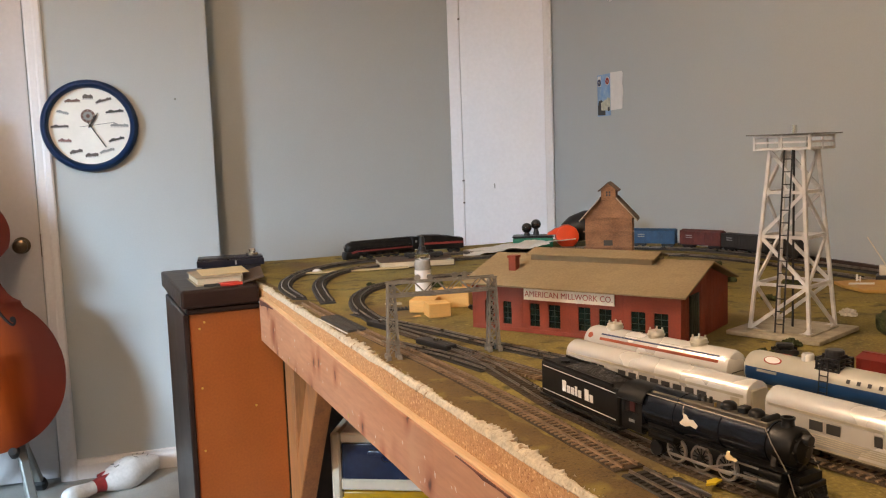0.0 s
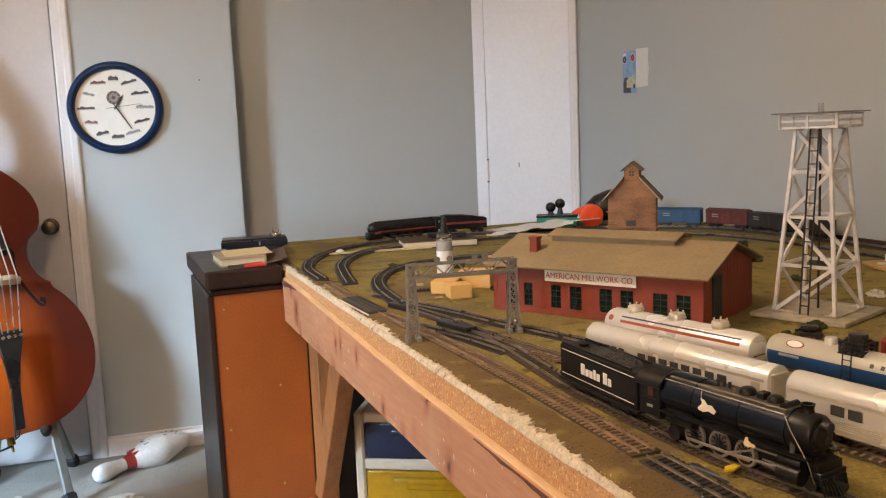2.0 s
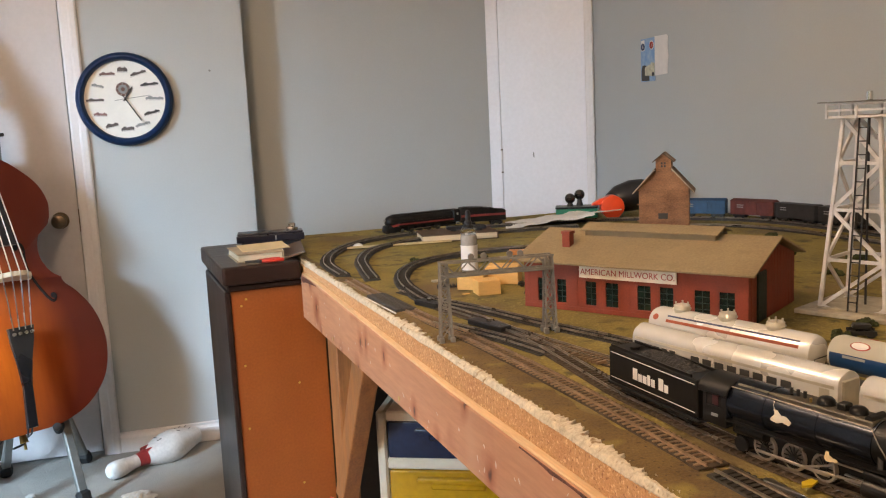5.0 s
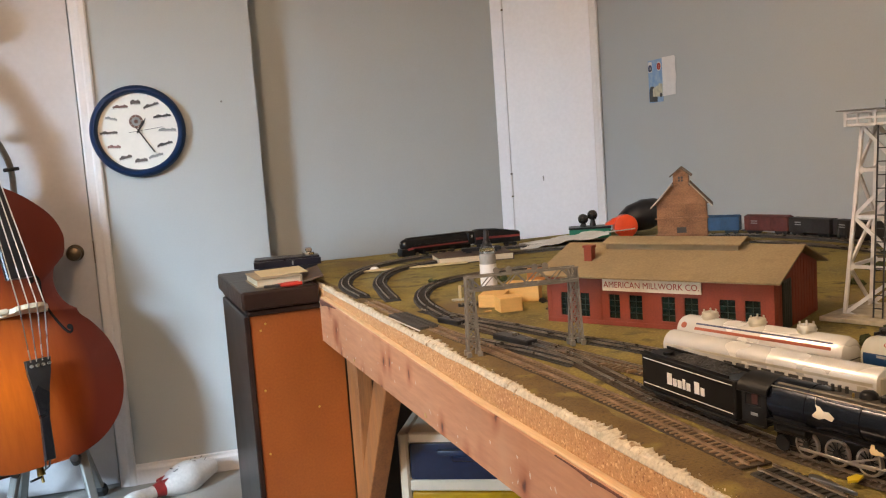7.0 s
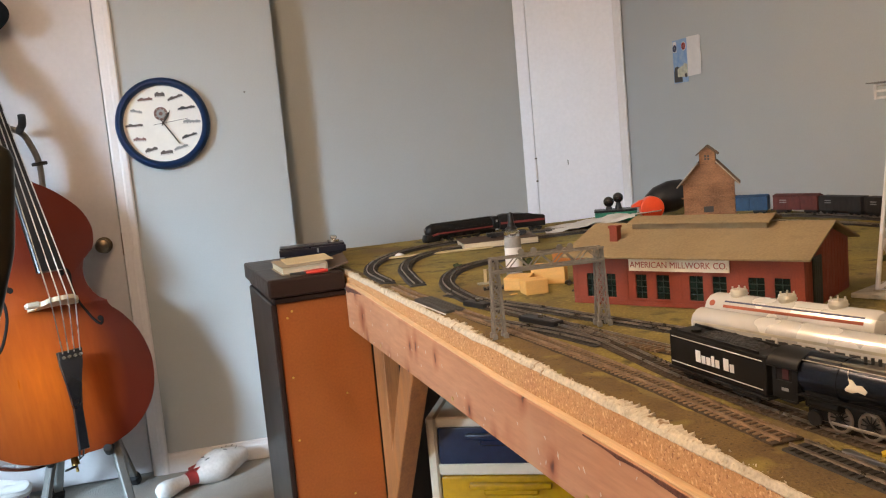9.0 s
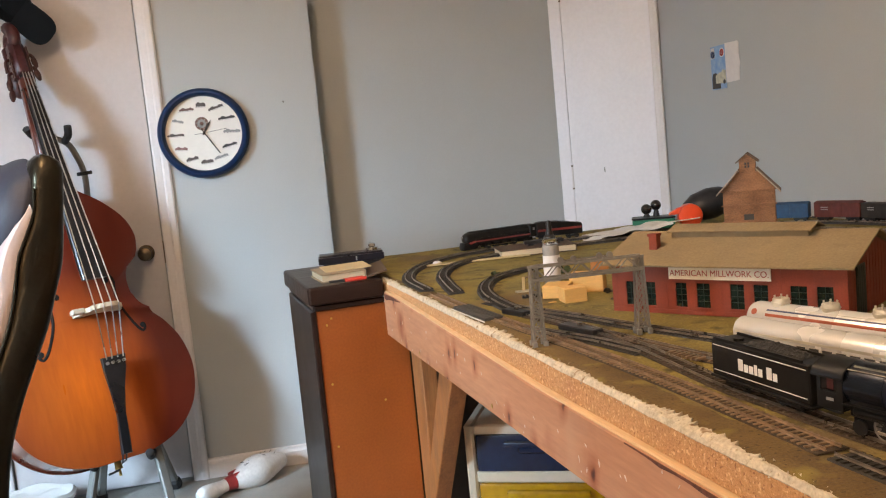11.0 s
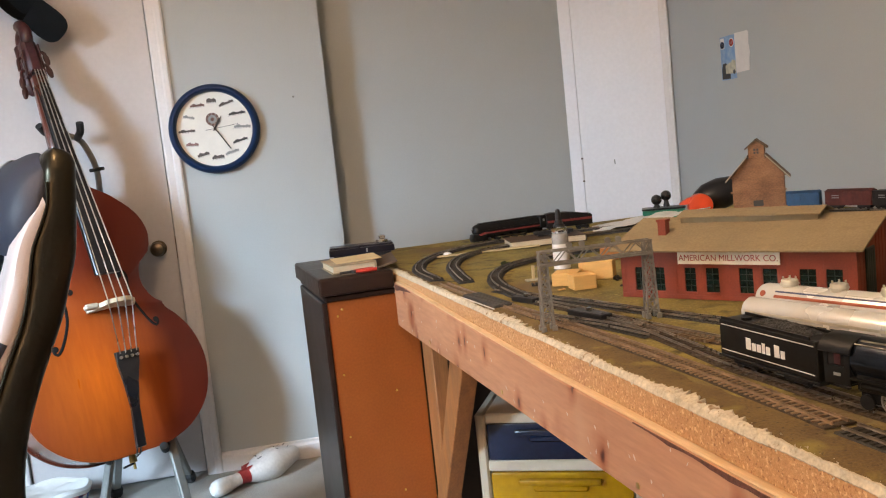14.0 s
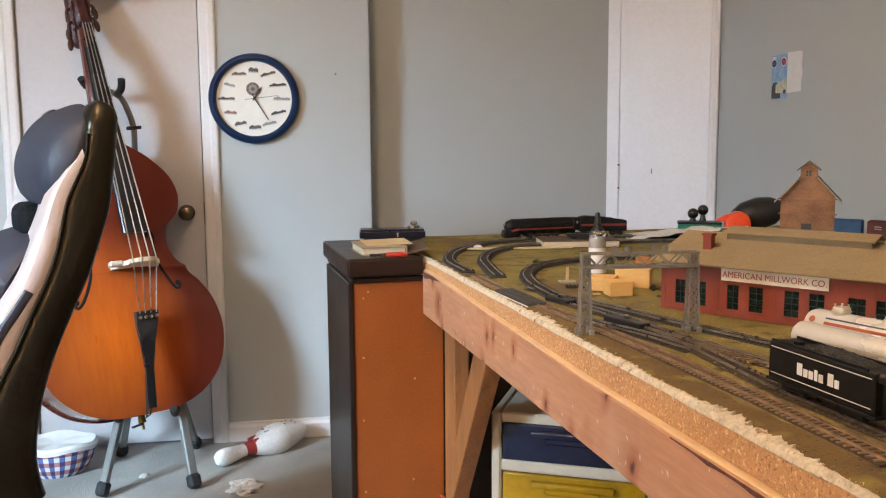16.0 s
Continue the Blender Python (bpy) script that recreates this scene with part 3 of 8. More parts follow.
# the closet door beside the clock
door1 = thing("door_1", pose(0, 3.634, 0), "closed flat white door with a bronze knob", "door", kind="structure")
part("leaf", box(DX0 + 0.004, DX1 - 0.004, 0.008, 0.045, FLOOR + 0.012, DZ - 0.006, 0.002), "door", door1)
part("casing", moved(casing(DZ), pose(DX1 + 0.001, -0.001, 0)), "white", door1)
part("casing", moved(casing(DZ), pose(DX0 - 0.001, -0.001, 0) @ Matrix.Diagonal((-1, 1, 1, 1))), "white", door1)
part("casing", box(DX0 - 0.06, DX1 + 0.06, -0.014, 0, DZ + 0.001, DZ + 0.06, 0.003), "white", door1)
knob_prof = [(0.0, 0), (0.031, 0), (0.031, 0.004), (0.027, 0.008), (0.013, 0.011), (0.011, 0.028), (0.016, 0.032), (0.026, 0.040), (0.0275, 0.048), (0.024, 0.056), (0.012, 0.0605), (0, 0.061)]
part("knob", moved(lathe(knob_prof, 28), pose(-0.194, 0.008, 0.945, 90)), "bronze", door1, "aged bronze knob", True)
part("latch_plate", box(DX1 - 0.003, DX1 + 0.0035, -0.004, 0.01, 0.90, 0.985), "bronze", door1)

# the slanted white door between the alcove and the long wall
A2, B2 = Vector((1.549, ALCOVE - 0.003)), Vector((1.922, 3.508))
ang2 = math.degrees(math.atan2(B2.y - A2.y, B2.x - A2.x))
D2 = (B2 - A2).length
m2 = pose(A2.x, A2.y, 0, 0, 0, ang2)
structure("wall_door_head", moved(box(0, D2, 0.002, 0.1, DZ, TOP), m2), "wall", "grey painted wall over the slanted door")
structure("wall_door_back", moved(box(0, D2, 0.07, 0.12, FLOOR, DZ), m2), "wall", "wall behind the slanted door")
door2 = thing("door_2", m2, "closed flat white door with painted hinges", "door", kind="structure")
part("leaf", box(0.0535, D2 - 0.037, 0.004, 0.044, FLOOR + 0.012, DZ - 0.006, 0.0012), "whitedoor", door2)
part("casing", box(0.0, 0.0525, -0.0005, 0.06, FLOOR, DZ, 0.002), "whitedoor", door2, "flat white hinge casing")
part("casing", moved(casing(DZ, 0.036), pose(D2 - 0.036, 0, 0)), "white", door2)
for hz in (0.25, 1.06, 1.86):
    hinge = part("hinge", merge(cyl(0.004, 0.095, (0.053, -0.001, hz), "z", 10)), "white", door2, "painted butt hinge")
    for dz in (-0.049, 0.049):
        part("hinge_tip", cyl(0.0045, 0.006, (0.053, -0.0012, hz + dz), "z", 10), "bronze", hinge, "bare dark hinge tip")
part("scuff", moved(prism([(0, 0), (0.003, 0.004), (0.0025, 0.018), (0.0, 0.025), (-0.003, 0.02), (-0.002, 0.006)], 0, 0.0008), pose(D2 * 0.42, 0.0036, 1.07, 90)), "ink3", door2, "small grey scuff")

# ---- wall clock ----
clock = thing("wall_clock", pose(0.074, 3.634, 1.378, 90, 0, 0), "round wall clock, navy rim and pictures of trains for hours", "clock")
R = 0.171
part("rim", lathe([(R - 0.010, 0.0), (R - 0.002, 0.006), (R, 0.016), (R - 0.0015, 0.026), (R - 0.006, 0.036), (R - 0.0125, 0.042), (R - 0.019, 0.0425), (R - 0.0245, 0.038), (R - 0.028, 0.029), (R - 0.0295, 0.018), (R - 0.0295, 0.0)], 72), "clockblue", clock, "glossy navy rim", True)
face = part("face", cyl(R - 0.0298, 0.014, (0, 0, 0.007), "z", 64), "clockface", clock, "cream paper face")
# each hour has a small printed train: (length, tilt, body ink, height)
HOURS = [(0.036, 0, "clockink", 0.017), (0.058, 16, "clockink", 0.012), (0.064, 5, "ink", 0.012), (0.064, -2, "ink3", 0.012), (0.058, 14, "ink", 0.012), (0.054, 15, "ink3", 0.011),
         (0.046, 4, "clockink", 0.015), (0.046, 12, "clockink", 0.014), (0.046, -3, "inkrose", 0.012), (0.062, 1, "clockink", 0.011), (0.042, -13, "ink3", 0.010), (0.054, 2, "ink2", 0.012)]
rs = random.Random(12)
for k, (w, tilt, mat, h) in enumerate(HOURS):
    a = radians(90 - 30 * k)
    r = 0.104 if k in (2, 3, 4, 8, 9, 10) else 0.108
    n = 14
    top = []
    for q in range(n + 1):
        x = -w / 2 + w * q / n
        top.append((x, h * (0.28 + 0.16 * rs.random() + (0.3 if 3 <= q <= 5 or q == 11 else 0.0) - (0.2 if q in (0, n) else 0.0))))
    m_ = pose(r * math.cos(a), r * math.sin(a), 0.0142, 0, 0, tilt)
    pic = part("train_picture", moved(prism([(-w / 2, -h * 0.3), (w / 2, -h * 0.34)] + top[::-1], 0, 0.0006), m_), mat, clock)
    wheels = merge(*[cyl(h * 0.11, 0.0006, (-w * 0.42 + w * 0.84 * q / 5, -h * 0.36, 0.0009), "z", 10) for q in range(6)])
    part("wheel_print", moved(wheels, m_), "ink", pic)
    part("ground_print", moved(box(-w * 0.56, w * 0.54, -h * 0.62, -h * 0.5, 0, 0.0004), m_), "ink5", pic)
emblem = part("emblem", cyl(0.025, 0.0008, (-0.004, 0.037, 0.0146), "z", 28), "ink2", clock, "dark round emblem")
part("emblem_ring", lathe([(0.0165, 0.0), (0.0165, 0.0006), (0.0095, 0.0006), (0.0095, 0.0)], 24, (-0.004, 0.037, 0.0151)), "ink3", emblem)
for q in range(9):
    part("emblem_tick", moved(box(-0.0008, 0.0008, 0.0175, 0.023, 0, 0.0005), pose(-0.004, 0.037, 0.0151, 0, 0, 40 * q)), "ink5", emblem)
part("emblem_centre", cyl(0.007, 0.0006, (-0.004, 0.037, 0.0159), "z", 12), "ink2", emblem)
part("hour_pointer", moved(prism([(-0.0022, -0.008), (0.0022, -0.008), (0.0052, 0.034), (0.0, 0.058), (-0.0052, 0.034)], 0.0184, 0.0196), pose(0, 0, 0, 0, 0, -33)), "black", clock)
part("minute_pointer", beam((-0.006, 0.014, 0.021), (0.052, -0.080, 0.021), 0.0042, 0.0012), "black", clock)
part("second_pointer", beam((-0.034, -0.003, 0.0225), (0.09, 0.012, 0.0225), 0.0014, 0.0008), "black", clock)
part("spindle", cyl(0.004, 0.012, (0, 0, 0.019), "z", 12), "black", clock)

nail = solid("wall_nail", cyl(0.004, 0.006, (0.385, 3.631, 1.474), "y", 10), "silverpaint", "small nail head in the grey wall", "nail")

# ---- card on the long wall ----
card = thing("wall_card", pose(1.9215, 3.11, 1.35, 90, 0, -90), "picture card, blue print on one half, blank white on the other", "poster")
part("picture_half", box(0.0, 0.1, 0, 0.155, 0.0005, 0.002), "printblue", card, "blue sky print with vehicles")
part("blank_half", moved(prism([(0.1, 0.018), (0.185, 0.02), (0.188, 0.06), (0.193, 0.08), (0.187, 0.11), (0.19, 0.148), (0.182, 0.155), (0.1, 0.157)], 0.001, 0.0022), Matrix()), "cardwhite", card, "white torn half")
part("white_corner", merge(box(0.004, 0.028, 0.112, 0.15, 0.002, 0.0026)), "cardwhite", card)
for cx, cy, mt in ((0.016, 0.126, "stripeblue"), (0.078, 0.128, "ink4")):
    ringm = lathe([(0.013, 0), (0.013, 0.0008), (0.006, 0.0008), (0.006, 0)], 20, (cx, cy, 0.0026))
    part("ring_print", ringm, mt, card)
part("white_disc", cyl(0.016, 0.0004, (0.078, 0.128, 0.0024), "z", 20), "cardwhite", card)
part("truck_print", prism([(0.004, 0.004), (0.06, 0.002), (0.06, 0.03), (0.045, 0.034), (0.04, 0.055), (0.03, 0.06), (0.012, 0.058), (0.004, 0.04)], 0.002, 0.0028), "ink", card)
part("truck_print", prism([(0.03, 0.022), (0.098, 0.018), (0.098, 0.062), (0.078, 0.068), (0.07, 0.06), (0.045, 0.056), (0.03, 0.05)], 0.002, 0.0031), "cream", card)
part("wheel_print", cyl(0.008, 0.0004, (0.088, 0.024, 0.0034), "z", 16), "ink", card)

hook = thing("wall_hook", pose(1.922, 3.003, 1.775, 0, 0, -90), "small white plastic hook on the grey wall", "hook")
part("hook_plate", box(-0.008, 0.008, -0.003, 0.0, -0.012, 0.03, 0.001), "cardwhite", hook)
part("hook_arm", tube([(0, -0.003, 0.0), (0, -0.012, -0.006), (0, -0.014, 0.002)], 0.003, 8), "cardwhite", hook)

# ---- double bass on its stand ----
BASS = pose(-0.287, 3.120, 0.312, -18, -0.5, 30) @ Matrix.Scale(0.97, 4)


def bass_outline(grow=0.0, n=6):
    half = [(0.0, 0.0), (0.004, 0.11), (0.045, 0.215), (0.13, 0.295), (0.25, 0.328), (0.36, 0.312), (0.44, 0.268), (0.485, 0.226), (0.50, 0.232), (0.508, 0.212), (0.555, 0.178),
            (0.62, 0.172), (0.675, 0.196), (0.695, 0.226), (0.71, 0.232), (0.725, 0.238), (0.78, 0.244), (0.85, 0.218), (0.92, 0.152), (0.965, 0.085), (0.995, 0.045), (1.01, 0.0)]
    line = smooth_line([(z, w) for z, w in half], 0.014)
    right = [(p.y + grow, p.x) for p in line if p.y > 0.002]
    return [(0, -grow)] + right + [(0, 1.01)] + [(-x, z) for x, z in right[::-1]]


def dome(outline, y0, rise, shrink=14):
    """An arched plate: the outline drawn in step by step towards the middle while it rises."""
    bm = bmesh.new()
    rings = []
    for k in range(shrink):
        f = 1 - k / (shrink - 1) * 0.97
        h = rise * (1 - f ** 2.2) if k else 0
        rings.append([bm.verts.new((x * f, y0 - h, 0.5 + (z - 0.5) * (1 - (1 - f) * 0.97))) for x, z in outline])
    n = len(outline)
    for a, b in zip(rings, rings[1:]):
        for k in range(n):
            bm.faces.new((a[k], a[(k + 1) % n], b[(k + 1) % n], b[k]))
    bm.faces.new(rings[-1])
    return bm


bass = thing("double_bass", BASS, "varnished orange-brown double bass leaning in its stand", "double bass")
ol = bass_outline()
body = part("ribs", moved(prism([(x * 0.975, z * 0.985 + 0.006) for x, z in ol], 0.0, 0.19), UPRIGHT), "maple", bass, "dark red maple ribs", True)
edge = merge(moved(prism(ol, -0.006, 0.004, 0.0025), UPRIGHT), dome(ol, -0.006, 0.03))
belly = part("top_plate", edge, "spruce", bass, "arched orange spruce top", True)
part("back_plate", moved(prism(ol, 0.19, 0.198, 0.0025), UPRIGHT), "maple", bass, "", True)
bpy.context.view_layer.update()


def on_belly(x, z, lift):
    """A point a little in front of the arched top."""
    hit, p, _, _ = belly.ray_cast((x, -1.0, z), (0, 1, 0))
    return (x, (p.y if hit else -0.03) - lift, z)


for sx in (-1, 1):
    ox = -0.014 if sx < 0 else 0.012
    pts = [(0.070, 0.625), (0.083, 0.648), (0.098, 0.642), (0.103, 0.62), (0.100, 0.58), (0.108, 0.53), (0.132, 0.472), (0.150, 0.442), (0.164, 0.432), (0.173, 0.448), (0.167, 0.464)]
    dz = -0.045 if sx < 0 else -0.015
    line = smooth_line([(sx * x + ox, z + dz) for x, z in pts], 0.008)
    part("f_hole", tube([on_belly(p.x, p.y, -0.0040) for p in line], 0.0068, 8), "hole", bass, "dark sound hole")
    for ex, ez in ((0.075, 0.634), (0.166, 0.452)):
        part("f_hole_eye", lathe([(0, -0.001), (0.0105, 0.0), (0.0095, 0.0016), (0, 0.002)], 16), "hole", bass, m=Matrix.Translation(on_belly(sx * ex + ox, ez + dz, 0.0006)) @ pose(0, 0, 0, 90))
neck = part("neck", merge(beam((0, -0.005, 0.90), (0, -0.032, 1.40), 0.05, 0.045, 0.012), beam((0, 0.02, 0.93), (0, -0.02, 1.05), 0.07, 0.07, 0.02)), "maple", bass, "", True)
fb = bmesh.new()
quad = [(-0.010, -0.095, 0.62), (0.078, -0.095, 0.62), (0.0215, -0.050, 1.405), (-0.0215, -0.050, 1.405)]
lo = [fb.verts.new((x, y + 0.022, z)) for x, y, z in quad]
hi = [fb.verts.new((x, y, z)) for x, y, z in quad]
fb.faces.new(lo[::-1])
fb.faces.new(hi)
for k in range(4):
    fb.faces.new((lo[k], lo[(k + 1) % 4], hi[(k + 1) % 4], hi[k]))
bmesh.ops.bevel(fb, geom=[e for e in fb.edges if abs((e.verts[0].co - e.verts[1].co).z) > 0.3], offset=0.008, segments=3, affect="EDGES")
part("fingerboard", fb, "ebony", bass, "black ebony fingerboard", True)
part("nut", box(-0.0225, 0.0225, -0.058, -0.028, 1.4055, 1.4125, 0.001), "mapledark", bass)
pegbox = part("pegbox", merge(beam((0, -0.020, 1.395), (0, 0.004, 1.55), 0.054, 0.058, 0.014), beam((0, 0.016, 1.34), (0, 0.038, 1.55), 0.068, 0.034, 0.012), beam((0.024, -0.018, 1.385), (0.028, -0.004, 1.45), 0.026, 0.046, 0.012)), "mapledark", bass, "carved dark red pegbox", True)
spiral = [(0.0, 0.02 + 0.048 * (1 - k / 34) * math.cos(k * 0.42 + 1.6), 1.565 + 0.05 * (1 - k / 34) * math.sin(k * 0.42 + 1.6)) for k in range(30)]
part("scroll", merge(tube(spiral, 0.024, 10, 0.010)), "mapledark", bass, "", True)
for k, (sx, z, drop) in enumerate(((-1, 1.425, 0.085), (-1, 1.475, 0.095), (1, 1.45, 0.03), (1, 1.50, 0.03))):
    peg = part("tuning_peg", tube([tuple(v) for v in smooth_line([(sx * 0.02, -0.012, z), (sx * 0.046, -0.014, z - 0.006), (sx * 0.050, -0.012, z - drop * 0.6)], 0.008)], 0.0065, 8), "peg", bass)
    wing = lathe([(0.0, -0.026), (0.009, -0.022), (0.015, -0.008), (0.0155, 0.006), (0.010, 0.018), (0.006, 0.024), (0.0, 0.025)], 16)
    part("peg_wing", moved(wing, pose(sx * 0.052, -0.012, z - drop, 0, sx * -8) @ Matrix.Diagonal((0.72, 0.4, 1.0, 1))), "peg", peg, "", True)
    part("gear", merge(cyl(0.017, 0.006, (sx * 0.032, -0.012, z), "x", 18, bev=0.0015), box(sx * 0.030 - 0.003, sx * 0.030 + 0.003, -0.03, 0.004, z - 0.024, z + 0.024, 0.001)), "peg", peg)
bridge_out = [(-0.085, 0.0), (-0.05, 0.0), (-0.045, 0.018), (-0.015, 0.03), (0.015, 0.03), (0.045, 0.018), (0.05, 0.0), (0.085, 0.0), (0.082, 0.022), (0.058, 0.04), (0.07, 0.062), (0.048, 0.085), (0.047, 0.105), (0.025, 0.118), (0, 0.122), (-0.025, 0.118), (-0.047, 0.105), (-0.048, 0.085), (-0.07, 0.062), (-0.058, 0.04), (-0.082, 0.022)]
bridge = part("bridge", moved(prism(bridge_out, -0.008, 0.008, 0.0015), Matrix.Translation((0.030, -0.028, 0.512)) @ Matrix(((1, 0, 0, 0), (0, -1, 0, 0), (0, 0, 1, 0), (0, 0, 0, 1)))), "maplepale", bass, "pale maple bridge")
part("pickup", box(-0.074, -0.030, -0.105, -0.075, 0.506, 0.524, 0.004), "plasticwhite", bass, "small white clip on the bridge")
to = [(-0.043, 0.345), (0.043, 0.345), (0.037, 0.30), (0.02, 0.235), (0.014, 0.15), (0.018, 0.014), (-0.018, 0.014), (-0.014, 0.15), (-0.02, 0.235), (-0.037, 0.30)]
part("tailpiece", moved(prism(to, 0.0, 0.016, 0.004), Matrix.Translation((-0.010, -0.084, 0)) @ Matrix(((1, 0, 0.112, 0), (0, 1, 0, 0), (0, 0, 1, 0), (0, 0, 0, 1))) @ UPRIGHT), "ebony", bass, "black tailpiece", True)
part("tailgut", tube([(-0.018, -0.074, 0.03), (-0.012, -0.030, -0.004), (0, 0.02, -0.012), (0.0, -0.030, -0.004), (-0.004, -0.074, 0.03)], 0.003, 6), "ebony", bass)
for k in range(4):
    x = (k - 1.5)
    part("string", tube([(x * 0.0098, -0.060, 1.408), (x * 0.027 + 0.030, -0.152 + 0.004 * x * x, 0.513), (x * 0.019 + 0.029, -0.092, 0.335)], 0.0021, 6), "steel", bass)
    part("string_end", moved(cyl(0.0055, 0.008, (0, 0, 0), "y", 10), Matrix.Translation((x * 0.019 + 0.029, -0.091, 0.322))), "steel", bass)
part("endpin", merge(cyl(0.014, 0.03, (0, 0.06, -0.012), "z", 14, 0.011), cyl(0.005, 0.025, (0, 0.06, -0.038), "z", 10)), "brass", bass, "brass endpin collar", True)
part("endpin_screw", tube([(0, 0.06, -0.03), (-0.05, 0.02, -0.035)], 0.004, 8), "darkmetal", bass)

stand = thing("bass_stand", pose(0, 0, 0), "grey steel floor stand holding the bass", "stand")
for a, b in (((-0.378, 3.20, 0.33), (-0.440, 3.13, FLOOR + 0.035)), ((-0.198, 3.23, 0.335), (-0.150, 3.15, FLOOR + 0.035)), ((-0.36, 3.33, 0.42), (-0.455, 3.53, FLOOR + 0.03)), ((-0.24, 3.33, 0.42), (-0.19, 3.56, FLOOR + 0.03))):
    leg = part("leg", beam(a, b, 0.03, 0.022, 0.004), "silverpaint", stand)
    dv = (Vector(b) - Vector(a)).normalized()
    part("rubber_foot", beam(Vector(b) - dv * 0.02, Vector(b) + dv * 0.03, 0.044, 0.04, 0.01), "rubber", leg)
for sx, sy, sz in ((-0.385, 3.18, 0.310), (-0.205, 3.20, 0.315)):
    part("cradle_peg", tube([(sx, sy + 0.10, sz - 0.01), (sx, sy - 0.03, sz - 0.02), (sx, sy - 0.055, sz + 0.0)], 0.014, 10), "rubber", stand)
part("back_pole", beam((-0.30, 3.36, 0.34), (-0.36, 3.545, 1.18), 0.024, 0.024, 0.004), "silverpaint", stand)
part("yoke", tube([tuple(v) for v in smooth_line([(-0.36, 3.54, 1.16), (-0.357, 3.53, 1.26), (-0.372, 3.51, 1.33), (-0.405, 3.50, 1.385), (-0.495, 3.48, 1.41)], 0.02)], 0.011, 10), "silverpaint", stand)
part("yoke_hook", tube([tuple(v) for v in smooth_line([(-0.402, 3.50, 1.385), (-0.388, 3.46, 1.392), (-0.373, 3.42, 1.405), (-0.368, 3.40, 1.44)], 0.015)], 0.013, 10), "rubber", stand, "padded black hook")
part("yoke_hook", tube([tuple(v) for v in smooth_line([(-0.495, 3.48, 1.41), (-0.498, 3.44, 1.415), (-0.505, 3.41, 1.435)], 0.015)], 0.013, 10), "rubber", stand, "padded black hook")
part("clamp_knob", tube([(-0.38, 3.53, 1.265), (-0.33, 3.51, 1.268)], 0.007, 8), "rubber", stand)

hx = Vector((0.70, -0.06, -0.70)).normalized()
hz = Vector((0.15, 0.95, 0.10))
hz = (hz - hx * hz.dot(hx)).normalized()
hm = Matrix((hx, hz.cross(hx), hz)).transposed().to_4x4()
hm = hm @ Matrix.Diagonal((1.2, 0.74, 0.72, 1))
hm.translation = (-0.535, 3.515, 1.889)
hat = thing("baseball_cap", hm, "black cap hung over the scroll of the bass", "cap")
part("crown", lathe([(0.0, 0.10), (0.035, 0.096), (0.062, 0.08), (0.082, 0.045), (0.087, 0.0), (0.083, 0.0), (0.078, 0.045), (0.058, 0.077), (0.0, 0.096)], 32), "feltblack", hat, "", True)
bill = [(0.05, -0.074), (0.11, -0.077)] + [(0.115 + 0.048 * math.copysign(abs(math.cos(radians(a))) ** 0.7, 1), 0.076 * math.copysign(abs(math.sin(radians(a))) ** 0.7, a)) for a in range(-80, 81, 10)] + [(0.11, 0.077), (0.05, 0.074)]
bm = prism(bill, -0.003, 0.003, 0.002)
for v in bm.verts:
    v.co.z -= 3.0 * v.co.y ** 2
part("bill", bm, "feltblack", hat, "stiff curved bill", True)
part("button", lathe([(0.006, 0.099), (0.006, 0.102), (0, 0.104)], 12), "feltblack", hat)

# ---- gaming chair ----
chair = thing("gaming_chair", pose(-0.166, 2.1, FLOOR, 0, 0, 25), "black and white leatherette gaming chair, reclined", "chair")
outer = [(-0.010, 1.259), (0.014, 1.252), (0.025, 1.240), (0.029, 1.225), (0.018, 1.13), (0.004, 1.035), (-0.016, 0.975), (-0.040, 0.905), (-0.068, 0.845), (-0.102, 0.773), (-0.127, 0.712), (-0.147, 0.65), (-0.163, 0.57), (-0.166, 0.5), (-0.15, 0.42)]
inner = [(-0.30, 0.42), (-0.297, 0.52), (-0.268, 0.63), (-0.232, 0.702), (-0.203, 0.757), (-0.170, 0.828), (-0.135, 0.90), (-0.112, 0.97), (-0.094, 1.048), (-0.073, 1.093), (-0.051, 1.145), (-0.046, 1.19), (-0.038, 1.232), (-0.028, 1.250), (-0.014, 1.258)]
side = [(p.x, p.y) for p in smooth_line(outer, 0.02)] + [(p.x, p.y) for p in smooth_line(inner, 0.02)]


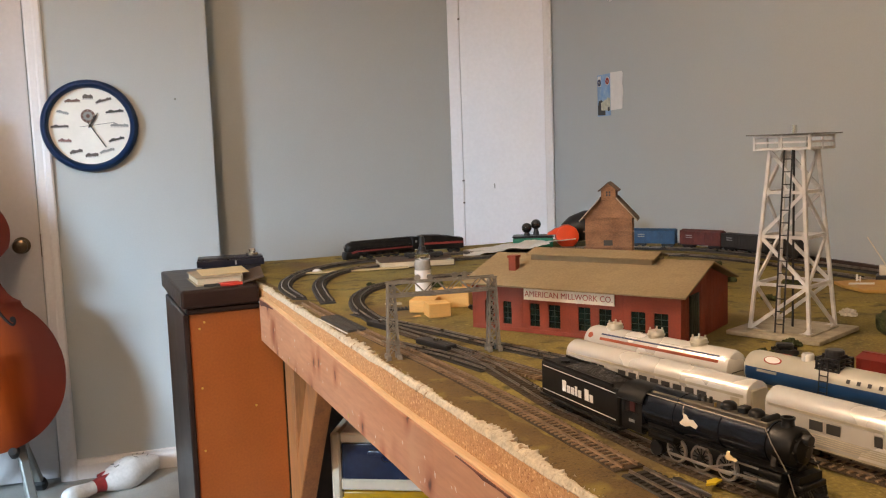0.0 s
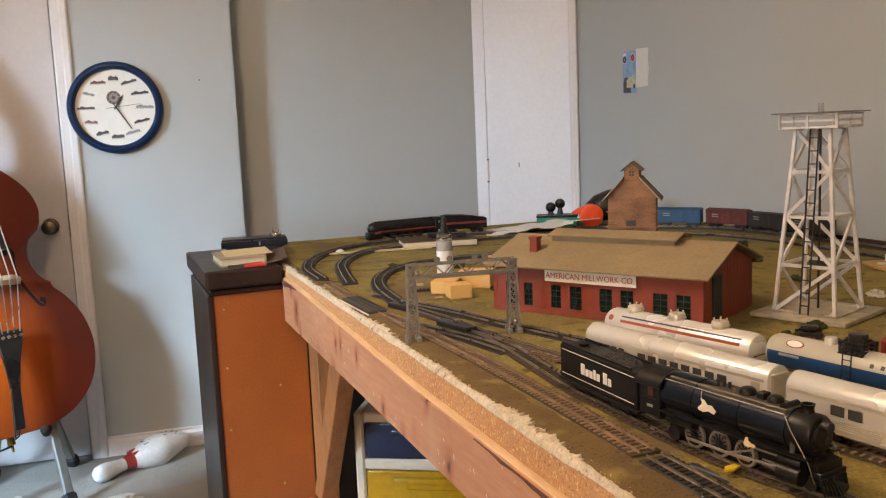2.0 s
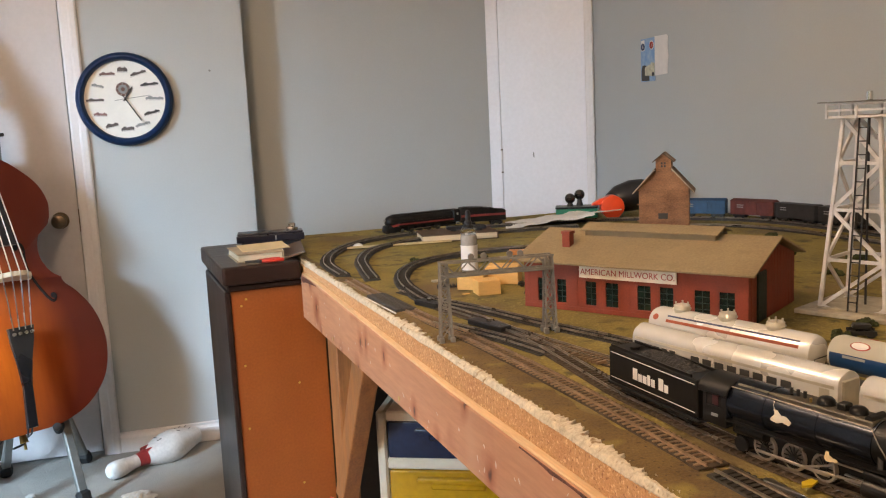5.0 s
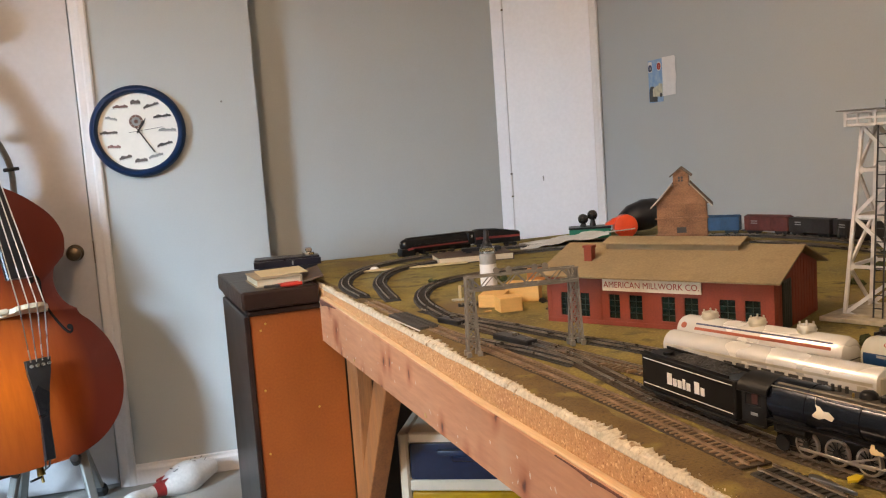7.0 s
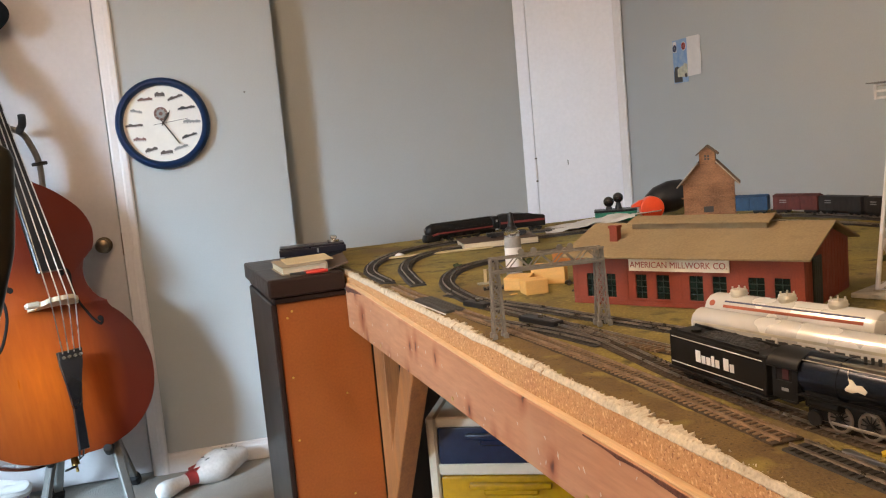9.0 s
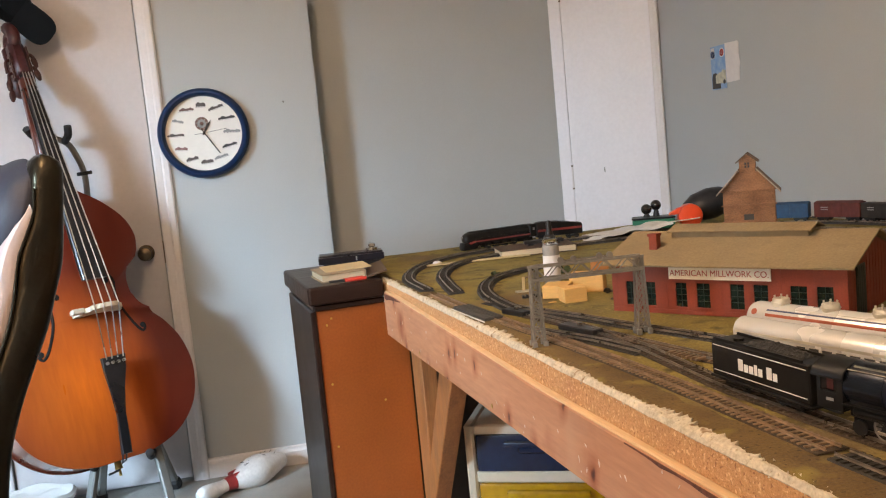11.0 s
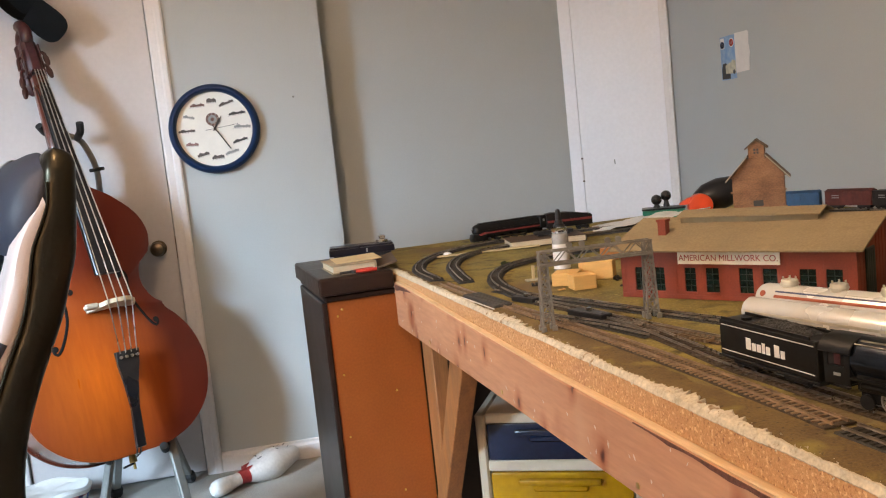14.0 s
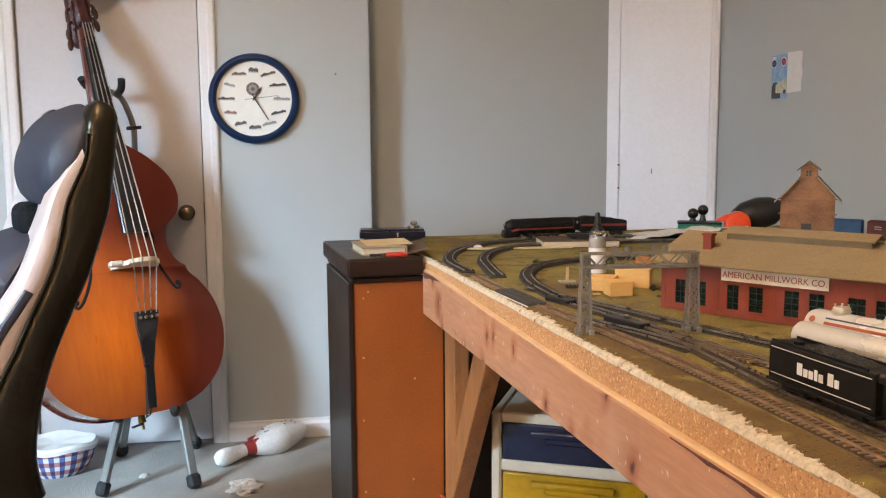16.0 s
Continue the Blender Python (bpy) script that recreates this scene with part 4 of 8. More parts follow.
def padded(outer_line, inner_line, y0, depth, n=44, seg=20, start=0.35):
    """A stuffed roll between two edge lines: an oval section carried from the top to the bottom."""
    bm = bmesh.new()
    rings = []

    def at(line, f):
        k = f * (len(line) - 1)
        i = min(int(k), len(line) - 2)
        return line[i].lerp(line[i + 1], k - i)
    for i in range(n + 1):
        f = i / n
        o, q = at(outer_line, f), at(inner_line, f)
        c, h = (o + q) / 2, (o - q) / 2
        swell = min(1.0, start + 9 * f) ** 0.5
        ring = []
        for j in range(seg):
            a = 2 * math.pi * j / seg
            ca, sa = math.cos(a), math.sin(a)
            ca, sa = math.copysign(abs(ca) ** 0.6, ca), math.copysign(abs(sa) ** 0.6, sa) * swell
            ring.append(bm.verts.new((c.x + h.x * ca, y0 + depth / 2 - depth / 2 * sa, c.y + h.y * ca)))
        rings.append(ring)
    for a, b in zip(rings, rings[1:]):
        for j in range(seg):
            bm.faces.new((a[j], a[(j + 1) % seg], b[(j + 1) % seg], b[j]))
    bm.faces.new(rings[0])
    bm.faces.new(rings[-1][::-1])
    bmesh.ops.recalc_face_normals(bm, faces=bm.faces[:])
    return bm


def cushion(outline, y0, y1, n=9, power=2.6):
    """A stuffed cushion: a closed outline in (x, z) that swells towards both faces."""
    cx, cz = sum(p[0] for p in outline) / len(outline), sum(p[1] for p in outline) / len(outline)
    mid, half = (y0 + y1) / 2, (y1 - y0) / 2
    bm = bmesh.new()
    rings = []
    for k in range(-n, n + 1):
        f = 1 - (abs(k) / n) ** power
        f = max(0.04, f ** (1 / power))
        rings.append([bm.verts.new((cx + (x - cx) * f, mid + half * k / n, cz + (z - cz) * f)) for x, z in outline])
    m = len(outline)
    for a, b in zip(rings, rings[1:]):
        for j in range(m):
            bm.faces.new((a[j], a[(j + 1) % m], b[(j + 1) % m], b[j]))
    bm.faces.new(rings[0])
    bm.faces.new(rings[-1][::-1])
    return bm


part("side_bolster", padded(smooth_line(outer, 0.02), smooth_line(inner, 0.02)[::-1], -0.006, 0.105), "leather", chair, "black padded wing of the backrest", True)
part("side_bolster", moved(prism(side, 0.46, 0.535, 0.02), UPRIGHT), "leather", chair, "black padded wing of the backrest", True)
strip = [p + Vector((0.012, 0, 0)) for p in smooth_line([(-0.305, 0.42), (-0.297, 0.54), (-0.262, 0.64), (-0.203, 0.757), (-0.170, 0.828), (-0.135, 0.90), (-0.112, 0.97), (-0.094, 1.048), (-0.073, 1.093), (-0.054, 1.14)], 0.02)]
strip2 = [p for p in smooth_line([(-0.052, 1.162), (-0.094, 1.108), (-0.122, 1.055), (-0.145, 0.985), (-0.178, 0.905), (-0.218, 0.845), (-0.262, 0.77), (-0.30, 0.67), (-0.325, 0.55), (-0.335, 0.42)], 0.02)]
part("white_panel", padded(strip[::-1], strip2, -0.004, 0.09, 34, 16, 1.0), "leatherwhite", chair, "white side panel", True)
part("piping", tube([(p.x + 0.006, -0.002, p.y) for p in smooth_line(inner[:-3], 0.02)], 0.0028, 6), "leather", chair, "dark stitched seam")
front = [(-0.06, 1.11), (-0.11, 1.04), (-0.155, 0.93), (-0.21, 0.81), (-0.265, 0.66), (-0.29, 0.52), (-0.30, 0.42), (-0.17, 0.42), (-0.18, 0.58), (-0.16, 0.66), (-0.1, 0.84), (-0.05, 0.95), (-0.01, 1.08)]
part("backrest", moved(prism([(p.x, p.y) for p in smooth_line(front, 0.03)], 0.05, 0.485, 0.02), UPRIGHT), "leatherwhite", chair, "white centre panel of the backrest", True)
head = [(-0.02, 1.258), (-0.072, 1.235), (-0.108, 1.195), (-0.131, 1.14), (-0.135, 1.09), (-0.120, 1.045), (-0.09, 1.035), (-0.05, 1.07), (-0.01, 1.12), (0.005, 1.2)]
part("headrest", cushion([(p.x, p.y) for p in smooth_line(head + head[:1], 0.02)][:-1], -0.002, 0.43, 16, 3.0), "leathernavy", chair, "slate blue head cushion", True)
lumb = [(-0.12, 0.985), (-0.165, 0.972), (-0.225, 0.93), (-0.262, 0.87), (-0.262, 0.80), (-0.235, 0.77), (-0.17, 0.86)]
part("lumbar_cushion", cushion([(p.x, p.y) for p in smooth_line(lumb + lumb[:1], 0.02)][:-1], 0.06, 0.475), "leathernavy", chair, "slate blue lumbar cushion", True)
part("head_strap", moved(box(-0.152, -0.085, 0.16, 0.30, 0.965, 1.04, 0.026, 4), Matrix()), "feltblack", chair, "black strap")
part("stripe", moved(tube([(p.x, 0.0, p.y) for p in smooth_line([(-0.168, 0.872), (-0.198, 0.828), (-0.232, 0.778), (-0.274, 0.69), (-0.30, 0.58), (-0.31, 0.46)], 0.02)], 0.011, 8), Matrix.Diagonal((1, 0.7, 1, 1))), "leathernavy", chair, "dark stripe along the white panel", True)
part("seat", moved(box(-0.68, -0.17, 0.0, 0.535, 0.34, 0.46, 0.035, 3), Matrix()), "leather", chair, "black seat cushion", True)
part("recline_lever", tube([(-0.11, 0.02, 0.40), (-0.10, -0.03, 0.40), (-0.13, -0.045, 0.42)], 0.01, 8), "black", chair)
part("gas_column", cyl(0.03, 0.30, (-0.42, 0.27, 0.19), "z", 16), "black", chair)
for k in range(5):
    a = radians(72 * k + 20)
    arm = part("base_arm", beam((-0.42, 0.27, 0.1), (-0.42 + 0.3 * math.cos(a), 0.27 + 0.3 * math.sin(a), 0.075), 0.05, 0.03, 0.008), "black", chair)
    part("caster", cyl(0.028, 0.045, (-0.42 + 0.3 * math.cos(a), 0.27 + 0.3 * math.sin(a), 0.028), "y", 16, bev=0.004), "rubber", arm)

# ---- things on the carpet ----
pin_prof = [(0.0, 0.0), (0.026, 0.0), (0.030, 0.006), (0.040, 0.04), (0.055, 0.09), (0.0605, 0.115), (0.058, 0.15), (0.046, 0.19), (0.031, 0.225), (0.0238, 0.255), (0.0235, 0.275), (0.027, 0.30), (0.0318, 0.33), (0.0325, 0.348), (0.029, 0.366), (0.018, 0.378), (0.0, 0.381)]
pin_m = pose(0.225, 3.545, FLOOR + 0.0605, 0, 0, 0) @ Matrix.Rotation(radians(-146.5), 4, "Z") @ Matrix.Rotation(radians(94.5), 4, "Y")
pin = thing("bowling_pin", pin_m, "scuffed white bowling pin with red neck band, lying on carpet", "bowling pin")
part("body", lathe(pin_prof, 40), "pinwhite", pin, "", True)
crown_out = lathe([(0.0312, 0.226), (0.0268, 0.243), (0.0245, 0.257), (0.0240, 0.262), (0.0236, 0.262), (0.0236, 0.243), (0.0305, 0.226)], 40)
part("neck_band", crown_out, "maroonband", pin, "dark red neck band", True)
for k in range(6):
    a = radians(150 + 36 * k)
    tri = tube([(0.0312 * math.cos(a), 0.0312 * math.sin(a), 0.229), (0.0405 * math.cos(a), 0.0405 * math.sin(a), 0.207)], 0.009, 4, 0.001)
    part("band_point", tri, "maroonband", pin)
rs = random.Random(5)
for k in range(38):
    a, z = radians(rs.uniform(150, 290)), rs.uniform(0.045, 0.18)
    r = 0.0592 - abs(z - 0.12) * 0.12
    p0 = Vector((r * math.cos(a), r * math.sin(a), z))
    q = Vector((r * math.cos(a + 0.12), r * math.sin(a + 0.12), z + rs.uniform(-0.016, 0.016)))
    part("scribble", tube([p0, (p0 + q) / 2 * 1.006, q], 0.0014, 4), "ink", pin)


def crumple(name, at, r, mat, label, category, seed, squash=0.4):
    bm = bmesh.new()
    bmesh.ops.create_icosphere(bm, subdivisions=4, radius=1.0)
    for v in bm.verts:
        n = noise.noise(v.co * 2.1 + Vector((seed, 0, 0))) + 0.6 * abs(noise.noise(v.co * 5 + Vector((0, seed, 0))))
        v.co *= r * (0.75 + 0.55 * n)
        v.co.z = max(v.co.z * squash, -r * 0.22)
    return solid(name, bm, mat, label, category, m=pose(*at))


crumple("crumpled_tissue", (0.02, 3.10, FLOOR + 0.01), 0.06, "paper", "crumpled white tissue on the carpet", "tissue", 3)
crumple("paper_scrap", (-0.34, 3.30, FLOOR + 0.003), 0.016, "paper", "tiny white paper scrap on the carpet", "paper scrap", 7)

basket = thing("cloth_basket", pose(-0.655, 3.40, FLOOR), "small basket lined with red, white and blue checked cloth", "basket")


def oval_band(profile, sx, sy, seg=48, wave=0.0):
    bm = lathe(profile, seg)
    for v in bm.verts:
        a = math.atan2(v.co.y, v.co.x)
        v.co.z += wave * math.sin(a * 5) * (v.co.z > 0.06)
        v.co.x *= sx
        v.co.y *= sy
    return bm


cloth = part("checked_cloth", oval_band([(0.0, 0.002), (0.075, 0.0), (0.095, 0.02), (0.112, 0.055), (0.122, 0.092), (0.128, 0.094), (0.122, 0.102)], 1.12, 0.85), "gingham", basket, "checked cloth side", True)
uv = cloth.data.uv_layers.new(name="UVMap")
for loop in cloth.data.loops:
    v = cloth.data.vertices[loop.vertex_index].co
    uv.data[loop.index].uv = (math.atan2(v.y, v.x) / math.pi + 1, v.z * 3.2)
part("white_rim", oval_band([(0.128, 0.098), (0.131, 0.112), (0.122, 0.122), (0.108, 0.120), (0.1, 0.114), (0.0, 0.110)], 1.12, 0.85, wave=0.004), "cardwhite", basket, "folded white rim", True)

# ---- railway table, dresser and what stands under it ----
TZ = 0.917
TM = pose(0.521, 2.275, 0, 0, 0, 4.38)
TI = TM.inverted()


def to_table(x, y, z=0.0):
    return TI @ Vector((x, y, z))


table = thing("railway_table", TM, "home-built pine and particle board model railway table", "table")
TX1, TY0, TY1 = 1.50, -3.2, 0.52
part("particle_board", prism([(0.001, TY0), (1.13, TY0), (1.40, TY1), (-0.003, TY1), (-0.003, -0.045), (0.001, -0.056)], 0.879, 0.9125), "chip", table, "raw particle board deck")
# scenic sheet, gently uneven
bm = bmesh.new()
NX, NY = 90, 150
grid = []
for j in range(NY + 1):
    row = []
    y = TY0 + (TY1 - TY0) * j / NY
    xr = 1.13 + (1.40 - 1.13) * j / NY
    for i in range(NX + 1):
        x = 0.012 + (xr - 0.012) * i / NX
        h = 0.0016 * noise.noise(Vector((x * 7, y * 7, 0.3))) + 0.0006 * noise.noise(Vector((x * 40, y * 40, 2.0)))
        row.append(bm.verts.new((x, y, TZ - 0.001 + h)))
    grid.append(row)
for j in range(NY):
    for i in range(NX):
        bm.faces.new((grid[j][i], grid[j][i + 1], grid[j + 1][i + 1], grid[j + 1][i]))
part("grass_sheet", bm, "grass", table, "olive scenic grass sheet", True)
# bare brown strip along the front edge
bm = bmesh.new()
rows = []
rs = random.Random(11)
for k in range(260):
    y = TY0 + 0.3 + (TY1 - TY0 - 0.3) * k / 259
    wdt = 0.052 + 0.018 * noise.noise(Vector((y * 6, 1.0, 0))) + 0.008 * noise.noise(Vector((y * 30, 4.0, 0)))
    if y > -0.55:
        wdt *= max(0.35, 1 - (y + 0.55) * 1.1)
    rows.append([bm.verts.new((0.0045 + (wdt + 0.0075) * f, y, TZ - 0.0014 + 0.0036 * min(1, 4 * f) - 0.0035 * f ** 3 + 0.0008 * noise.noise(Vector((f * 3, y * 20, 7))))) for f in (0, 0.25, 0.5, 0.75, 1.0)])
for a, b in zip(rows, rows[1:]):
    for k in range(4):
        bm.faces.new((a[k], a[k + 1], b[k + 1], b[k]))
part("earth_strip", bm, "dirt", table, "bare brown earth strip", True)
# torn pale fibre edge between deck and grass
bm = bmesh.new()
rows = []
N = 900
for k in range(N + 1):
    y = TY0 + 0.6 + (TY1 - 0.22 - TY0 - 0.6) * k / N
    n1 = noise.noise(Vector((y * 14, 0, 0)))
    n2 = noise.noise(Vector((y * 75, 3, 0)))
    n3 = noise.noise(Vector((y * 240, 9, 0)))
    n4 = noise.noise(Vector((y * 520, 5, 0)))
    out = 0.0002 + 0.0008 * n1 + 0.0008 * n2
    ragged = min(1.5, max(0.25, 0.88 + 1.6 * noise.noise(Vector((y * 5.5, 2, 8)))))
    inn = 0.0040 + (0.0064 + 0.0035 * n1 + 0.0065 * n2 + 0.0058 * n3 + 0.004 * n4) * ragged
    low = 0.9092 + 0.0025 * (1 - min(1.0, ragged)) - 0.0016 * max(0.0, n2) + 0.0012 * n3
    inn = max(0.0024, inn)
    lift = 0.0005 + 0.0012 * n1 + 0.0006 * n3
    rows.append([bm.verts.new(p) for p in ((out + 0.002, y, low), (out, y, low + 0.003), (out + 0.002, y, TZ + lift), ((inn + out) * 0.5, y, TZ + 0.0034), (inn, y, TZ + 0.0034 + 0.003 * max(0.0, n3 + 0.6 * n4) * ragged), (inn + 0.0015, y, TZ - 0.002))])
for a, b in zip(rows, rows[1:]):
    for k in range(5):
        bm.faces.new((a[k], a[k + 1], b[k + 1], b[k]))
part("torn_edge", bm, "fibre", table, "torn pale fibreboard edge")
# loose splinters along the torn edge
bm = bmesh.new()
for k in range(1500):
    y = rs.uniform(TY0 + 0.8, 0.25)
    lump = 0.5 + 0.5 * noise.noise(Vector((y * 9, 3, 3)))
    x, z = rs.uniform(-0.0005, 0.011 + 0.006 * lump), TZ + rs.uniform(-0.005, 0.004)
    if x < 0.002:
        z = TZ + rs.uniform(-0.008, 0.002)
    sz = rs.uniform(0.0006, 0.0019)
    pts = [Vector((x, y, z)) + Vector((rs.uniform(-sz, sz), rs.uniform(-sz, sz), rs.uniform(-sz, sz))) for _ in range(5)]
    vs = [bm.verts.new(p) for p in pts]
    for f in ((0, 1, 2), (0, 2, 3), (0, 3, 1), (4, 2, 1), (4, 3, 2), (4, 1, 3)):
        bm.faces.new([vs[i] for i in f])
tagged(part("fibre_shreds", bm, "fibre", table), kind="stuff")
# front board
FX0, FX1, FZ0, FZ1 = -0.010, 0.0175, 0.786, 0.875


def board_top(y):
    """Height of the board's upper edge, which climbs a little towards the dresser."""
    return FZ1 + 0.0185 * min(1.0, max(0.0, (y + 1.0) / 0.85))


def along_board(section, y0, y1, n=72):
    """A section in (x, z), given for each y, carried along the table's edge."""
    bm = bmesh.new()
    rings = [[bm.verts.new((x, y, z)) for x, z in section(y)] for y in [y0 + (y1 - y0) * k / n for k in range(n + 1)]]
    m = len(rings[0])
    for p, q in zip(rings, rings[1:]):
        for k in range(m):
            bm.faces.new((p[k], p[(k + 1) % m], q[(k + 1) % m], q[k]))
    bm.faces.new(rings[0])
    bm.faces.new(rings[-1])
    bmesh.ops.recalc_face_normals(bm, faces=bm.faces[:])
    return bm


def board_section(y):
    t = board_top(y)
    return [(FX0, FZ0 + 0.003), (FX0 + 0.003, FZ0), (FX1, FZ0), (FX1, t), (FX0 + 0.002, t), (FX0, t - 0.002)]


def edge_section(y):
    t = board_top(y) + 0.0002
    w = 0.0030 + 0.0010 * noise.noise(Vector((y * 6, 2, 1)))
    return [(FX0 + 0.0015, t), (FX1, t), (FX1, t + w), (FX0 + 0.003, t + w), (FX0 + 0.0012, t + w * 0.5)]


fascia = part("front_board", along_board(board_section, TY0, -0.050), "lumber", table, "reddish raw pine front board with knots")
part("top_edge", along_board(edge_section, TY0, -0.058), "topedge", table, "planed pale top edge of the front board")
part("ledger", box(0.0205, 0.045, TY0, -0.064, 0.79, 0.8785), "lumbershade", table)
for k in range(64):
    y, z = rs.uniform(-1.9, -0.08), rs.uniform(FZ0 + 0.008, FZ1 - 0.008)
    a, b = rs.uniform(0.0006, 0.0018), rs.uniform(0.0012, 0.0045)
    disc = [(a * math.cos(t * math.pi / 5) * rs.uniform(0.4, 1.4), b * math.sin(t * math.pi / 5) * rs.uniform(0.4, 1.4)) for t in range(10)]
    part("paint_fleck", moved(prism(disc, 0, 0.0004), pose(FX0 - 0.0001, y, z, 90, rs.uniform(-60, 60), -90)), "paintfleck", fascia)
part("dark_stain", moved(prism([(0, 0), (0.004, -0.012), (0.02, -0.014), (0.05, -0.009), (0.09, -0.006), (0.16, -0.001), (0.16, 0.0008), (0.08, 0.002)], 0, 0.0007), pose(FX0 - 0.0002, -0.056, 0.8905, 90, 0, -90)), "bark", fascia, "dark brown stain under the top edge")
# split dark bark line under the top of the near end
wane = [(-(1.25 + 0.9 * k / 60), 0.8738) for k in range(61)]
wane += [(-(1.25 + 0.9 * k / 60), 0.8725 - min(1.0, k / 14) * (0.0045 + 0.0055 * noise.noise(Vector((k * 0.31, 4, 1))) + 0.003 * noise.noise(Vector((k * 1.3, 1, 2))))) for k in range(60, -1, -1)]
bm = bmesh.new()
for a in range(60):
    bm.faces.new([bm.verts.new((FX0 - 0.0009, *p)) for p in (wane[a], wane[a + 1], wane[120 - a], wane[121 - a])])
bmesh.ops.remove_doubles(bm, verts=bm.verts, dist=0.00001)
bmesh.ops.solidify(bm, geom=bm.faces[:], thickness=-0.0012)
bmesh.ops.recalc_face_normals(bm, faces=bm.faces)
part("bark_split", bm, "bark", fascia, "dark strip of bark on the edge")
# legs and braces, in pine darkened for the shade under the table
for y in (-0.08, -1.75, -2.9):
    part("leg", box(0.046, 0.084, y - 0.045, y + 0.045, FLOOR, 0.878, 0.003), "lumbershade", table, "pine post, coloured dark for the shade under the table")
    part("leg", box(1.05, 1.09, y - 0.045, y + 0.045, FLOOR, 0.878, 0.003), "lumbershade", table, "pine post, coloured dark for the shade under the table")
part("brace", moved(prism([(-0.13, 0.37), (-0.20, 0.37), (-0.51, 0.82), (-0.415, 0.82)], 0.020, 0.058, 0.003), Matrix(((0, 0, 1, 0), (1, 0, 0, 0), (0, 1, 0, 0), (0, 0, 0, 1)))), "lumbershade", table, "slanting pine brace")
part("cross_rail", box(0.105, 1.25, -0.14, -0.1, 0.79, 0.878), "lumbershade", table)
for k, sy in enumerate((-0.35, -0.8, -1.25)):
    part("screw_head", cyl(0.004, 0.0012, (FX0 - 0.0003, sy, 0.80), "x", 10), "brass", fascia)

# dresser against the end of the table
DM = pose(0.349, 2.224, FLOOR, 0, 0, 5.4)
dresser = thing("dresser", DM, "dark brown dresser with an orange hardboard back panel", "dresser")
part("carcass", box(-0.012, 0.15, 0.008, 0.40, 0.0, 0.836, 0.003), "blackside", dresser, "dark grey side")
part("top", box(-0.018, 0.165, -0.022, 0.425, 0.853, 0.897, 0.006, 2), "darkwood", dresser, "dark espresso top")
part("top_moulding", box(-0.008, 0.168, -0.010, 0.41, 0.837, 0.852, 0.004), "darkwood", dresser)
part("corner_post", box(-0.014, -0.001, -0.004, 0.012, 0.0, 0.836, 0.002), "darkwood", dresser)
back = part("back_panel", moved(prism([(0.0, 0.0), (0.218, 0.0), (0.218, 0.836), (0.0, 0.836)], 0.0, 0.006), UPRIGHT), "hardboard", dresser, "orange brown hardboard panel")
for px, pz in ((0.022, 0.80), (0.034, 0.815), (0.02, 0.655), (0.018, 0.50), (0.146, 0.595), (0.02, 0.32), (0.14, 0.34)):
    part("nail_head", moved(lathe([(0, 0.0012), (0.002, 0.0008), (0.003, 0)], 10), pose(px, -0.0002, pz, 90)), "brass", back)

# plastic drawer tower under the table
unit = thing("drawer_tower", pose(0.628, 1.985, FLOOR, 0, 0, -26), "white plastic drawer tower with blue and amber drawers", "drawers")
UW, UH, UD = 0.36, 0.582, 0.34
part("frame", merge(box(0, 0.022, 0, UD, 0, UH, 0.005), box(UW - 0.022, UW, 0, UD, 0, UH, 0.005), box(0.022, UW - 0.022, 0.002, UD, UH - 0.026, UH - 0.001, 0.004),
                    *[box(0.022, UW - 0.022, 0.002, UD, z, z + 0.026, 0.003) for z in (0.0, 0.112, 0.224, 0.336, 0.448)]), "plasticwhite", unit, "white plastic frame")
for k, mt in enumerate(("drawerblue", "draweryellow", "drawerblue", "draweryellow", "drawerblue")):
    z = 0.027 + 0.112 * k
    dr = part("drawer", merge(box(0.026, UW - 0.026, -0.004, 0.012, z + 0.001, z + 0.084, 0.004, 2), box(0.03, UW - 0.03, 0.013, UD - 0.02, z + 0.002, z + 0.07)), mt, unit, "amber drawer" if mt == "draweryellow" else "dark blue drawer", True)
    part("handle", merge(box(0.09, UW - 0.09, -0.022, -0.0042, z + 0.060, z + 0.074, 0.005, 2), box(0.12, UW - 0.12, -0.014, -0.0042, z + 0.044, z + 0.0595, 0.004)), mt, dr, "", True)
solid("red_cable", tube([tuple(v) for v in smooth_line([(0.535, 2.12, 0.37), (0.60, 2.06, 0.345), (0.66, 2.03, 0.325), (0.75, 2.2, 0.30), (0.9, 2.3, 0.05)], 0.02)], 0.004, 6), "red", "thin red cable hanging under the table", "cable")
solid("storage_chest", box(0.56, 1.3, 2.40, 2.74, FLOOR, 0.78, 0.004), "chest", "dark brown board chest under the table", "chest")
solid("storage_box", box(0.9, 1.28, 1.42, 1.75, FLOOR, 0.40, 0.02, 3), "black", "black plastic storage box under the table", "box", smooth=True)

# ---- model railway: tracks ----
RAILTOP = TZ + 0.0056
GAUGE = 0.0165


def sweep(line, prof):
    """Pulls a cross-section (across, height) along a line."""
    bm = bmesh.new()
    rows = []
    for i, p in enumerate(line):
        d = (line[min(i + 1, len(line) - 1)] - line[max(i - 1, 0)]).normalized()
        n = Vector((-d.y, d.x, 0))
        rows.append([bm.verts.new(p + n * a + Vector((0, 0, h))) for a, h in prof])
    m = len(prof)
    for a, b in zip(rows, rows[1:]):
        for k in range(m):
            bm.faces.new((a[k], a[(k + 1) % m], b[(k + 1) % m], b[k]))
    bm.faces.new(rows[0])
    bm.faces.new(rows[-1][::-1])
    return bm


